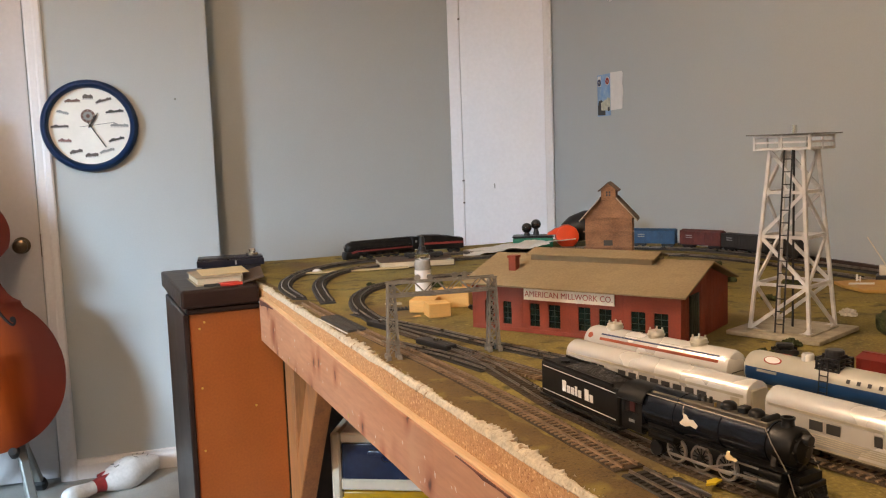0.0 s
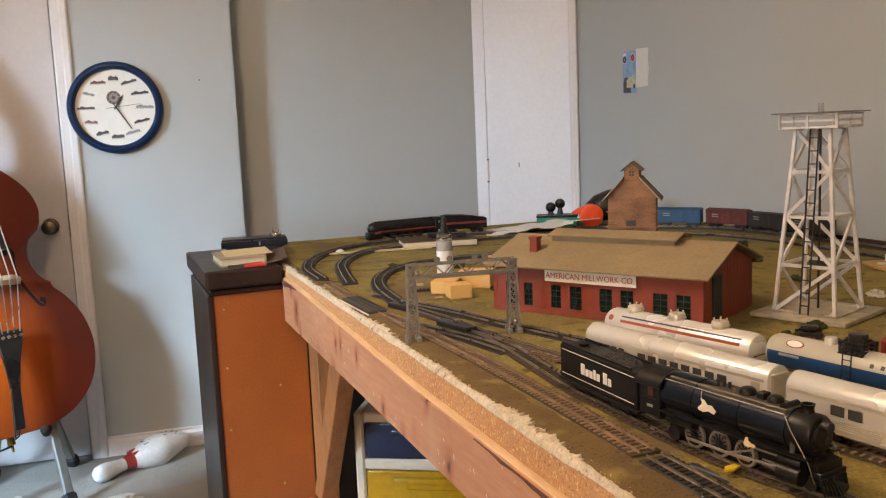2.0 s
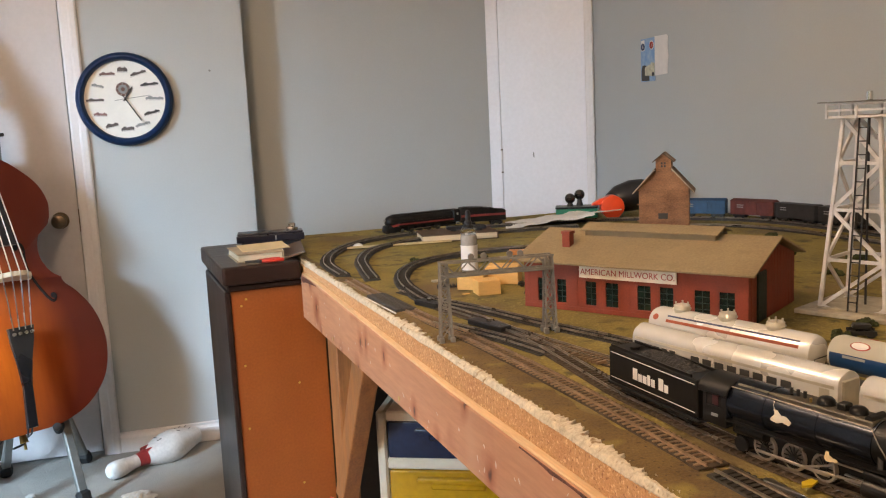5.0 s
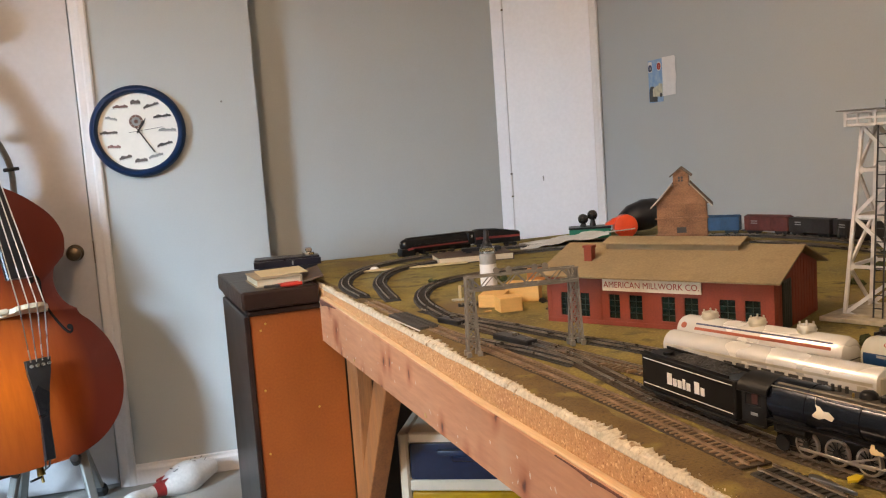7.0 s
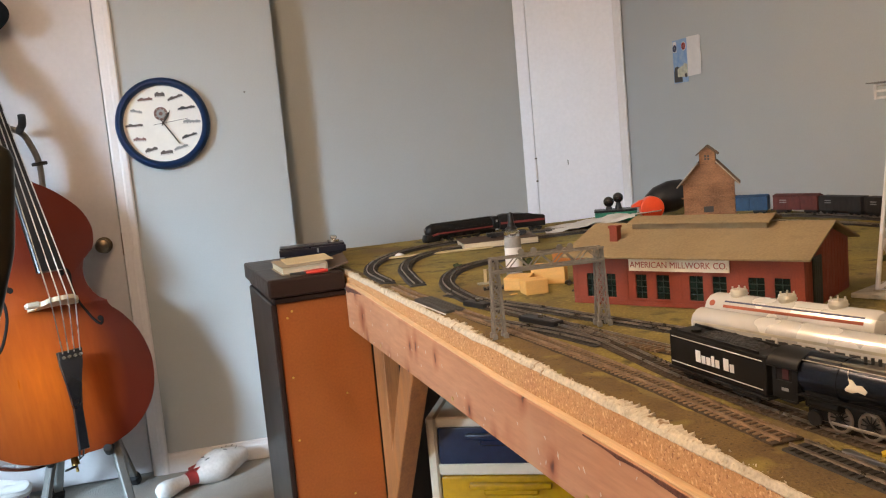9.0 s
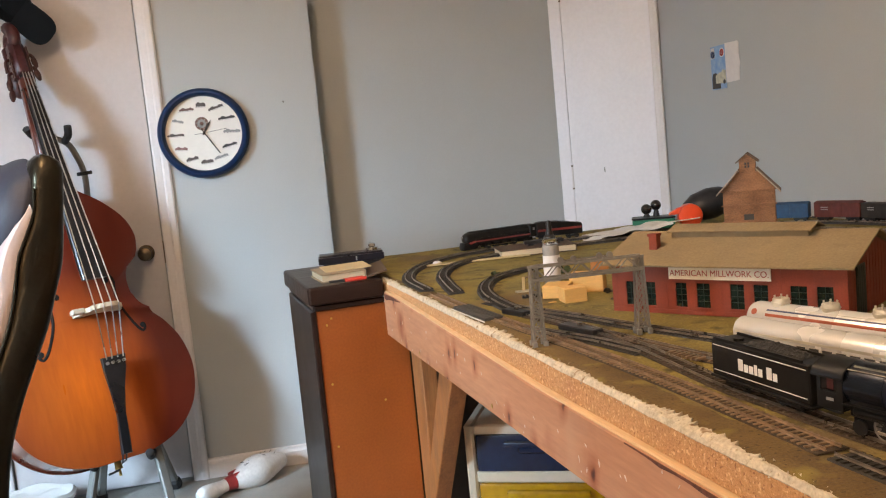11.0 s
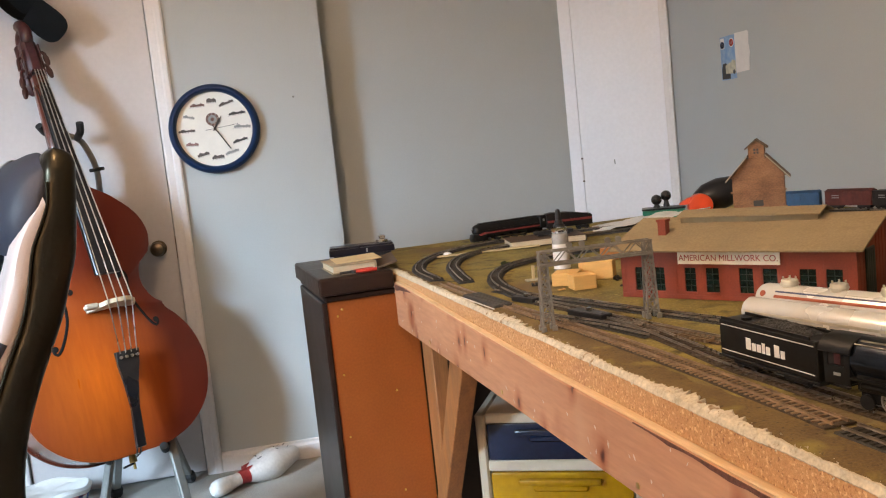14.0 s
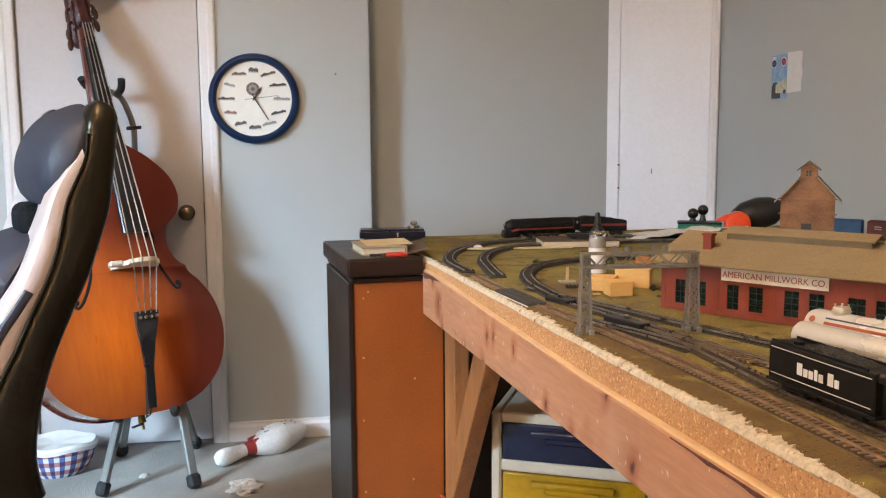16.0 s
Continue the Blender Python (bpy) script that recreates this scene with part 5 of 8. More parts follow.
def track(pts, label, tie_mat="tie", bed=None, base=TZ, single=False, rail="rail"):
    line = [Vector((p.x, p.y, base + p.z)) for p in smooth_line(pts, 0.0092 if single else 0.008)]
    t = thing("railway_track", None, label, "track", "model railway tracks")
    z0 = 0.0008
    if bed:
        part("roadbed", sweep(line, [(-0.0175, 0.0), (-0.0145, 0.0042), (0.0145, 0.0042), (0.0175, 0.0)]), bed, t, "moulded roadbed")
        z0 = 0.0042
    else:
        part("ballast", sweep(line, [(-0.0172, 0.0), (-0.0162, 0.0016), (0.0162, 0.0016), (0.0172, 0.0)]), "ballast" if tie_mat in ("tie", "tiedark") else "tieblack", t, "dark ballast between the sleepers")
    bm = bmesh.new()
    rs = random.Random(len(pts))
    for i in range(1, len(line) - 1):
        p, d = line[i], (line[i + 1] - line[i - 1]).normalized()
        n = Vector((-d.y, d.x, 0))
        hw, ht = 0.0155 + rs.uniform(-0.0006, 0.0006), 0.0016
        c = [p + n * sx * hw + d * sy * ht + Vector((0, 0, z)) for z in (z0 - 0.0015, z0 + 0.0022) for sx, sy in ((-1, -1), (1, -1), (1, 1), (-1, 1))]
        v = [bm.verts.new(q) for q in c]
        for f in ((4, 5, 6, 7), (0, 1, 5, 4), (1, 2, 6, 5), (2, 3, 7, 6), (3, 0, 4, 7)):
            bm.faces.new([v[k] for k in f])
    if single:
        bm.free()
        one = None
        for i in range(1, len(line) - 1):
            p, d = line[i], (line[i + 1] - line[i - 1]).normalized()
            m = Matrix.Translation(p) @ Matrix.Rotation(math.atan2(d.y, d.x) + rs.uniform(-0.03, 0.03), 4, "Z")
            if one is None:
                one = part("sleeper", box(-0.0016, 0.0016, -0.0155, 0.0155, z0 - 0.0015, z0 + 0.0022, 0.0003), tie_mat, t, "", False, m)
            else:
                ob = new("sleeper", one.data)
                ob.parent, ob.matrix_basis = t, m
    else:
        tagged(part("tie_strip", bm, tie_mat, t, "row of sleepers"), kind="stuff")
    zr = z0 + 0.0022
    for sx in (-1, 1):
        o = sx * GAUGE / 2
        part("rail", sweep(line, [(o - 0.0011, zr - 0.0004), (o - 0.0011, zr + 0.0004), (o - 0.0004, zr + 0.0008), (o - 0.0006, zr + 0.0026), (o + 0.0006, zr + 0.0026), (o + 0.0004, zr + 0.0008), (o + 0.0011, zr + 0.0004), (o + 0.0011, zr - 0.0004)]), rail, t)
    return line


LOOP = track([(1.86, 1.2), (1.858, 1.6), (1.85, 1.95), (1.838, 2.12), (1.80, 2.27), (1.735, 2.37), (1.65, 2.45), (1.48, 2.55), (1.2, 2.615), (1.0, 2.625), (0.83, 2.585), (0.70, 2.49), (0.612, 2.34), (0.572, 2.17), (0.578, 1.98)],
             "curved outer loop track on black roadbed", "tieblack", "roadbed")
INNER = track([(1.35, 2.47), (1.05, 2.485), (0.86, 2.455), (0.73, 2.36), (0.66, 2.20), (0.636, 2.03), (0.626, 1.9)], "curved inner track on black roadbed", "tieblack", "roadbed")
SIDE = track([(1.25, 2.12), (1.0, 2.15), (0.85, 2.12), (0.755, 2.05), (0.697, 1.94), (0.672, 1.82), (0.668, 1.70), (0.672, 1.62)], "tight curved siding on black roadbed", "tieblack", "roadbed")
NEAR = track([(0.5815, 1.93), (0.597, 1.76), (0.625, 1.56), (0.655, 1.36), (0.676, 1.2), (0.688, 1.08), (0.697, 0.97), (0.7045, 0.846), (0.7075, 0.80)], "weathered brown track along the table edge", "tie", single=True, rail="railrust")
track([(0.7078, 0.795), (0.714, 0.731), (0.719, 0.677), (0.723, 0.6), (0.727, 0.4)], "black turnout track with bright rails", "tieblack")
MAIN = track([(0.674, 1.60), (0.70, 1.5), (0.721, 1.40), (0.733, 1.283), (0.735, 1.17), (0.735, 1.03), (0.7435, 0.9475), (0.750, 0.88), (0.757, 0.82), (0.768, 0.76), (0.784, 0.70), (0.803, 0.63), (0.838, 0.5)], "dark weathered main track with bright rails", "tiedark", single=True)
TANK = track([(0.655, 1.76), (0.69, 1.64), (0.74, 1.515), (0.785, 1.385), (0.83, 1.27), (0.872, 1.16), (0.91, 1.05), (0.945, 0.94), (0.975, 0.84), (1.0, 0.74), (1.03, 0.6), (1.06, 0.4)], "track past the millwork building", "tieblack")
COACH = track([(0.728, 1.36), (0.752, 1.26), (0.775, 1.17), (0.80, 1.08), (0.835, 0.95), (0.87, 0.82), (0.9, 0.70), (0.935, 0.55), (0.97, 0.35)], "track under the silver coaches", "tie", single=True)
YARD = track([(0.99, 1.10), (1.04, 0.98), (1.075, 0.87), (1.11, 0.75), (1.16, 0.55)], "yard track beyond the tank cars", "tieblack")
BACK = track([(1.30, 2.30), (1.50, 2.33), (1.64, 2.27), (1.72, 2.15), (1.76, 1.95), (1.77, 1.6), (1.76, 1.2)], "back track in the grass", "tieblack")
# crossover pieces between near and main tracks, near the camera end and at the gantry
solid("turnout_frog", moved(prism([(0.0, -0.024), (0.0045, 0.02), (0.0015, 0.024), (-0.0015, 0.024), (-0.0045, 0.02)], 0.003, 0.0068, 0.0006), pose(0.728, 0.735, TZ, 0, 0, 8)), "steel", "pale metal frog of a model turnout", "track piece")
track([(0.64, 1.47), (0.668, 1.40), (0.70, 1.32), (0.727, 1.22)], "turnout leg between two tracks", "tieblack")

for x, y, a, L in ((0.705, 1.405, -72, 0.085), (0.664, 1.605, -70, 0.062)):
    box_t = thing("switch_machine", pose(x, y, TZ, 0, 0, a), "flat black turnout switch machine", "switch machine", "switch machines")
    part("case", box(-L / 2, L / 2, -0.011, 0.011, 0.0, 0.009, 0.0015), "black", box_t)
    part("lever", box(-0.004, 0.004, -0.003, 0.003, 0.0092, 0.015, 0.001), "chrome", box_t, "bright switch lever")
    part("screw", cyl(0.0022, 0.001, (L * 0.35, 0, 0.0096), "z", 8), "steel", box_t)
solid("track_plate", moved(merge(box(-0.018, 0.018, -0.08, 0.08, 0.0, 0.0066, 0.0008), *[box(q - 0.001, q + 0.001, -0.078, 0.078, 0.0067, 0.0078) for q in (-0.008, 0.002, 0.011)]), pose(0.606, 1.655, TZ, 0, 0, 7)), "railgrey", "grey plastic track plate beside the edge", "track plate")
solid("white_strip", moved(box(-0.0009, 0.0009, -0.085, 0.085, 0.0, 0.0015), pose(0.583, 1.645, TZ + 0.0025, 0, 0, 7)), "cardwhite", "thin white plastic strip along the track plate", "plastic strip")
white_ties = thing("pale_track_piece", pose(0.756, 1.165, TZ, 0, 0, -72), "short track piece with bare pale sleepers", "track piece")
for k in range(7):
    part("sleeper", box(-0.028 + k * 0.0085, -0.0245 + k * 0.0085, -0.008, 0.008, 0.003, 0.0062), "tie", white_ties)

# ---- signal gantry ----
gx0, gy0, gx1, gy1 = 0.619, 1.347, 0.777, 1.336
GM = pose(gx0, gy0, TZ, 0, 0, math.degrees(math.atan2(gy1 - gy0, gx1 - gx0)))
GL = math.hypot(gx1 - gx0, gy1 - gy0)
gantry = thing("signal_gantry", GM, "grey plastic lattice signal gantry spanning two tracks", "signal gantry")


def bar(a, b, w=0.0014):
    return beam(a, b, w, w)


for x0 in (0.0, GL):
    bms = []
    n = 6
    for k in range(n):
        f0, f1 = k / n, (k + 1) / n
        w0, w1 = 0.0082 - 0.0032 * f0, 0.0082 - 0.0032 * f1
        z0, z1 = 0.008 + 0.108 * f0, 0.008 + 0.108 * f1
        for sx in (-1, 1):
            for sy in (-1, 1):
                bms.append(bar((x0 + sx * w0, sy * w0, z0), (x0 + sx * w1, sy * w1, z1), 0.0022))
        for s in (-1, 1):
            bms.append(bar((x0 - w0, s * w0, z0), (x0 + w1, s * w1, z1)))
            bms.append(bar((x0 + w0, s * w0, z0), (x0 - w1, s * w1, z1)))
            bms.append(bar((x0 + s * w0, -w0, z0), (x0 + s * w1, w1, z1)))
            bms.append(bar((x0 - w1, s * w1, z1), (x0 + w1, s * w1, z1)))
    part("lattice_leg", merge(*bms), "bridgegrey", gantry)
    part("footing", merge(*[box(x0 + sx * 0.0082 - 0.0035, x0 + sx * 0.0082 + 0.0035, sy * 0.0082 - 0.0035, sy * 0.0082 + 0.0035, 0, 0.009, 0.001) for sx in (-1, 1) for sy in (-1, 1)]), "bridgegrey", gantry)
bms = []
for sy in (-1, 1):
    for z in (0.099, 0.117):
        bms.append(bar((-0.006, sy * 0.008, z), (GL + 0.006, sy * 0.008, z), 0.0026))
    for k in range(9):
        xa, xb = GL * k / 9, GL * (k + 1) / 9
        za, zb = (0.099, 0.117) if k % 2 else (0.117, 0.099)
        bms.append(bar((xa, sy * 0.008, za), (xb, sy * 0.008, zb)))
for k in range(10):
    bms.append(bar((GL * k / 9, -0.008, 0.117), (GL * k / 9, 0.008, 0.117)))
    bms.append(bar((GL * k / 9, -0.008, 0.099), (GL * k / 9, 0.008, 0.099)))
part("lattice_beam", merge(*bms), "bridgegrey", gantry)
part("walkway", box(-0.005, GL + 0.005, -0.0095, 0.0095, 0.0957, 0.097), "bridgegrey", gantry)
for xs in (0.041, 0.060, 0.099, 0.115):
    sig = part("signal_head", moved(lathe([(0.0026, -0.0012), (0.0046, -0.0012), (0.0046, 0.0012), (0.0026, 0.0012)], 16), pose(xs, -0.003, 0.1232, 90)), "bridgegrey", gantry, "grey round signal head")
    part("lens", cyl(0.0026, 0.0016, (xs, -0.003, 0.1232), "y", 10), "ink3", sig)
    part("hood", box(xs - 0.002, xs + 0.002, -0.006, -0.0042, 0.1265, 0.1275), "bridgegrey", sig)

# ---- millwork building ----
MU = Vector((0.586, -0.81, 0)).normalized()
MP = Vector((0.878, 1.439, 0)) - MU * 0.109
MM = pose(MP.x, MP.y, TZ, 0, 0, math.degrees(math.atan2(MU.y, MU.x)))
mill = thing("millwork_building", MM, "red model factory with tan roof, green windows and a sign", "model building")
BL, BW, EAVE, RIDGE = 0.380, 0.219, 0.082, 0.117
WINS = [(0.026, 0.043), (0.063, 0.080), (0.116, 0.135), (0.152, 0.174), (0.207, 0.229), (0.244, 0.266), (0.299, 0.323), (0.337, 0.360)]
WZa, WZb = 0.012, 0.051
xs = [0.0] + [v for w in WINS for v in w] + [BL]
zs = [0.0, WZa, WZb, EAVE]
bm = merge(*[box(xs[i], xs[i + 1], 0, 0.003, zs[j], zs[j + 1]) for i in range(len(xs) - 1) for j in range(3) if not (i % 2 and j == 1)])
bmesh.ops.remove_doubles(bm, verts=bm.verts, dist=1e-5)
seen = {}
for f in bm.faces:
    seen.setdefault(frozenset(v.index for v in f.verts), []).append(f)
bmesh.ops.delete(bm, geom=[f for fs in seen.values() if len(fs) > 1 for f in fs], context="FACES_ONLY")
part("front_wall", bm, "brickred", mill, "brick red front wall")
for x in (0.0, 0.049, 0.094, 0.139, 0.1865, 0.2325, 0.2785, 0.326, BL - 0.008):
    part("pilaster", box(x, x + 0.008, -0.0006, -0.0001, 0.0085, EAVE - 0.004), "brickred", mill)
part("plinth", box(0, BL, -0.0012, -0.0001, 0.0, 0.007), "brickred", mill)
part("rear_wall", box(0, BL, BW - 0.003, BW, 0, EAVE), "brickred", mill)
gable = [(0, 0), (BW, 0), (BW, EAVE), (BW / 2, RIDGE - 0.003), (0, EAVE)]
turn_gable = Matrix(((0, 0, 1, 0), (1, 0, 0, 0), (0, 1, 0, 0), (0, 0, 0, 1)))
part("gable_wall", moved(prism(gable, 0, 0.003), Matrix.Translation((BL - 0.003, 0, 0)) @ turn_gable), "brickred", mill, "brick red gable wall")
part("gable_wall", moved(prism(gable, 0, 0.003), turn_gable), "brickred", mill, "brick red gable wall")
for k in range(14):
    y = 0.012 + k * 0.0148
    h = EAVE + (RIDGE - EAVE) * (1 - abs(y - BW / 2) / (BW / 2)) - 0.008
    if not 0.03 < y < 0.078:
        part("batten", box(BL + 0.0001, BL + 0.0006, y - 0.0008, y + 0.0008, 0.0, h), "brickred", mill)
gdoor = part("door", box(BL + 0.0002, BL + 0.0022, 0.034, 0.073, 0.002, 0.076), "doorgreen", mill, "green plank door")
for k in range(4):
    part("door_board", box(BL + 0.0023, BL + 0.003, 0.036 + k * 0.0092, 0.0438 + k * 0.0092, 0.004, 0.074), "doorgreen", gdoor)
for a, b in WINS:
    wdw = part("window", box(a, b, 0.0022, 0.0028, WZa, WZb), "glassgreen", mill, "dark green glazed window")
    mid = (a + b) / 2
    part("muntin", merge(box(mid - 0.0005, mid + 0.0005, 0.0012, 0.0021, WZa, WZb), *[box(a, b, 0.0012, 0.0021, z - 0.0005, z + 0.0005) for z in (0.022, 0.0315, 0.041)]), "doorgreen", wdw)
    part("window_sill", box(a - 0.001, b + 0.001, -0.002, -0.0001, WZa - 0.003, WZa - 0.0005), "brickred", wdw)
slope = (RIDGE - EAVE) / (BW / 2)
ov, ro = 0.017, 0.014
for side in (0, 1):
    sgn = 1 if side == 0 else -1
    y_e = -ov if side == 0 else BW + ov
    z_e = EAVE + 0.002 - slope * ov
    v = [(-ro, y_e, z_e), (BL + ro, y_e, z_e), (BL + ro, BW / 2, RIDGE + 0.002), (-ro, BW / 2, RIDGE + 0.002)]
    bm = bmesh.new()
    lo = [bm.verts.new((x, y, z)) for x, y, z in v]
    hi = [bm.verts.new((x, y, z + 0.0028)) for x, y, z in v]
    bm.faces.new(lo[::-1])
    bm.faces.new(hi)
    for k in range(4):
        bm.faces.new((lo[k], lo[(k + 1) % 4], hi[(k + 1) % 4], hi[k]))
    part("roof", bm, "roof", mill, "tan card roof slope")
cl0, cl1 = 0.072, 0.300
zc = RIDGE - 0.010
part("clerestory", box(cl0, cl1, BW / 2 - 0.026, BW / 2 + 0.026, zc, RIDGE + 0.0065), "roofside", mill, "brown roof lantern")
out = [(BW / 2 - 0.032, RIDGE + 0.0055), (BW / 2, RIDGE + 0.0145), (BW / 2 + 0.032, RIDGE + 0.0055), (BW / 2 + 0.032, RIDGE + 0.0075), (BW / 2, RIDGE + 0.0168), (BW / 2 - 0.032, RIDGE + 0.0075)]
part("clerestory_roof", moved(prism(out, 0, cl1 - cl0 + 0.012), Matrix.Translation((cl0 - 0.006, 0, 0)) @ turn_gable), "roof", mill, "tan lantern roof")
part("chimney", merge(box(0.053, 0.067, 0.038, 0.052, EAVE + 0.012, EAVE + 0.042), box(0.0515, 0.0685, 0.0365, 0.0535, EAVE + 0.0395, EAVE + 0.0435)), "brickred", mill, "red brick chimney")
board = part("sign_board", box(0.1085, 0.2735, -0.0062, -0.0042, 0.0580, 0.0775), "signcream", mill, "cream sign with red lettering")
part("sign_lettering", moved(wording("AMERICAN MILLWORK CO.", 0.0138, 0.0002), Matrix.Translation((0.191, -0.0065, 0.0677)) @ Matrix.Rotation(radians(90), 4, "X") @ Matrix.Diagonal((0.94, 1, 1, 1))), "redletter", board, "red capital lettering")

# ---- tall lattice tower ----
tower = thing("lattice_tower", pose(1.259, 1.240, TZ, 0, 0, 25.5), "white plastic lattice tower with railed platform and black ladder", "model tower")
part("base_plate", merge(box(-0.076, 0.076, -0.076, 0.076, 0.0, 0.007, 0.001), box(-0.053, 0.053, -0.053, 0.053, 0.0072, 0.0094, 0.0006)), "towerbase", tower, "cream square base")
H0, H1 = 0.0095, 0.294
b0, b1 = 0.0482, 0.0266


def leg_at(z):
    f = (z - H0) / (H1 - H0)
    return b0 + (b1 - b0) * f


def gusset(P, w, side, z, up, r=0.016):
    """A corner plate with a hollow rounded edge between a leg and a girt."""
    outline = [(0.0, 0.0), (r, 0.0)] + [(r - r * math.sin(radians(t)) * 0.86, r - r * math.cos(radians(t)) * 0.86 - 0.14 * r) for t in (12, 32, 52, 72)] + [(0.0, r)]
    lean = (b0 - b1) / (H1 - H0)
    bm = bmesh.new()
    rings = []
    for depth in (0.0, 0.0024):
        rings.append([bm.verts.new(P(side * (w - u - lean * up * v), w - depth - lean * up * v, z + up * v)) for u, v in outline])
    n = len(outline)
    bm.faces.new(rings[0])
    bm.faces.new(rings[1][::-1])
    for k in range(n):
        bm.faces.new((rings[0][k], rings[0][(k + 1) % n], rings[1][(k + 1) % n], rings[1][k]))
    bmesh.ops.recalc_face_normals(bm, faces=bm.faces[:])
    return bm


levels = [H0, 0.082, 0.158, 0.228, H1]
for sx in (-1, 1):
    for sy in (-1, 1):
        part("leg", beam((sx * b0, sy * b0, H0), (sx * b1, sy * b1, H1), 0.0058, 0.0058, 0.0008), "towerwhite", tower)
for za, zb in zip(levels, levels[1:]):
    wa, wb = leg_at(za), leg_at(zb)
    flip = levels.index(za) % 2
    for ax in (0, 1):
        for s in (-1, 1):
            def P(u, w, z):
                return (u, s * w, z) if ax == 0 else (s * w, u, z)
            if zb < H1:
                part("girt", beam(P(-wb, wb, zb), P(wb, wb, zb), 0.004, 0.005), "towerwhite", tower)
            a, b = (P(-wa, wa, za), P(wb, wb, zb)) if flip else (P(wa, wa, za), P(-wb, wb, zb))
            part("diagonal", beam(a, b, 0.0036, 0.0055), "towerwhite", tower)
            for side in (-1, 1):
                for z, up in ((za, 1), (zb, -1)):
                    part("gusset", gusset(P, leg_at(z), side, z, up), "towerwhite", tower)
plat = part("platform", box(-0.0446, 0.0446, -0.0446, 0.0446, H1, H1 + 0.004, 0.0008), "towerwhite", tower)
bms = []
for s in (-1, 1):
    for z in (0.012, 0.021):
        bms += [beam((-0.0446, s * 0.0446, H1 + z), (0.0446, s * 0.0446, H1 + z), 0.0022, 0.003), beam((s * 0.0446, -0.0446, H1 + z), (s * 0.0446, 0.0446, H1 + z), 0.0022, 0.003)]
    for k in range(3):
        u = (-0.0437, 0, 0.0437)[k]
        bms += [beam((u, s * 0.0446, H1), (u, s * 0.0446, H1 + 0.023), 0.003, 0.003), beam((s * 0.0446, u, H1), (s * 0.0446, u, H1 + 0.023), 0.003, 0.003)]
part("railing", merge(*bms), "towerwhite", plat)
part("deck_roof", merge(box(-0.054, 0.054, -0.054, 0.054, H1 + 0.0235, H1 + 0.0252, 0.0006)), "silverpaint", tower, "thin grey upper deck")
part("finial", cyl(0.0046, 0.0135, (0, 0, H1 + 0.0321), "z", 14, bev=0.0006), "chrome", tower, "grey metal stub")
part("centre_pipe", cyl(0.0018, H1 - H0, (0, 0, (H1 + H0) / 2), "z", 10), "black", tower, "dark centre pipe")
lb, lt = Vector((-0.061, -0.006, H0)), Vector((-0.035, -0.007, H1))
bms = [beam(lb + Vector((0, s * 0.0066, 0)), lt + Vector((0, s * 0.0066, 0)), 0.0024, 0.0018) for s in (-1, 1)]
for k in range(14):
    c = lb + (lt - lb) * ((k + 0.7) / 14.4)
    bms.append(beam(c - Vector((0, 0.0066, 0)), c + Vector((0, 0.0066, 0)), 0.0014, 0.0016))
part("ladder", merge(*bms), "black", tower, "thin black ladder")

# ---- wooden grain elevator ----
EV = pose(1.167 - 0.83 * 0.007, 1.66 + 0.56 * 0.007, TZ, 0, 0, -34)
elev = thing("grain_elevator", EV, "brown wooden model grain elevator with a small cupola", "model building")
hw, dp, ez = 0.047, 0.062, 0.170
gab = [(-hw, 0), (hw, 0), (hw, ez), (0.019, ez + 0.032), (-0.019, ez + 0.032), (-hw, ez)]
part("body", moved(prism(gab, 0, dp), UPRIGHT), "elevwood", elev, "brown board walls")
rs = random.Random(3)
for k in range(19):
    x = -hw + 0.0026 + k * 0.00493
    part("board", box(x - 0.0021, x + 0.0021, -0.0012 - rs.uniform(0, 0.0006), -0.0001, 0.0, ez - 0.002), "elevwood", elev)
for z in (0.168, 0.140, 0.108, 0.07, 0.03):
    part("band", box(-hw - 0.0035, hw + 0.0035, -0.0042, -0.0019, z - 0.0013, z + 0.0011), "elevwood", elev, "horizontal brown band")
part("doorway", box(-0.010, 0.008, -0.0030, -0.0019, 0.111, 0.122), "ink", elev, "dark hatch")
for s in (-1, 1):
    part("roof", moved(prism([(s * 0.016, ez + 0.036), (s * (hw + 0.011), ez - 0.010), (s * (hw + 0.011), ez - 0.0065), (s * 0.016, ez + 0.0395)], -0.008, dp + 0.008), UPRIGHT), "elevroof", elev, "dark shingle roof slope")
    # thin pale strip: the highlight on the roof edge, painted as colour
    part("roof_edge", moved(prism([(s * 0.016, ez + 0.0365), (s * (hw + 0.0112), ez - 0.0095), (s * (hw + 0.0112), ez - 0.0068), (s * 0.016, ez + 0.0392)], -0.0105, -0.0083), UPRIGHT), "edgeglint", elev, "roof edge with a painted pale highlight")
cup = part("cupola", moved(prism([(-0.0145, ez + 0.026), (0.0145, ez + 0.026), (0.0145, ez + 0.056), (0, ez + 0.066), (-0.0145, ez + 0.056)], 0.002, dp - 0.002), UPRIGHT), "elevwood", elev, "small brown cupola")
part("cupola_window", merge(*[box(a, a + 0.0036, 0.0008, 0.0018, z, z + 0.0042) for a in (-0.0045, 0.0009) for z in (ez + 0.041, ez + 0.0465)]), "ink", cup)
for s in (-1, 1):
    part("cupola_roof", moved(prism([(0, ez + 0.067), (s * 0.0205, ez + 0.050), (s * 0.0205, ez + 0.0525), (0, ez + 0.0695)], -0.003, dp + 0.003), UPRIGHT), "elevroof", cup, "dark cupola roof")

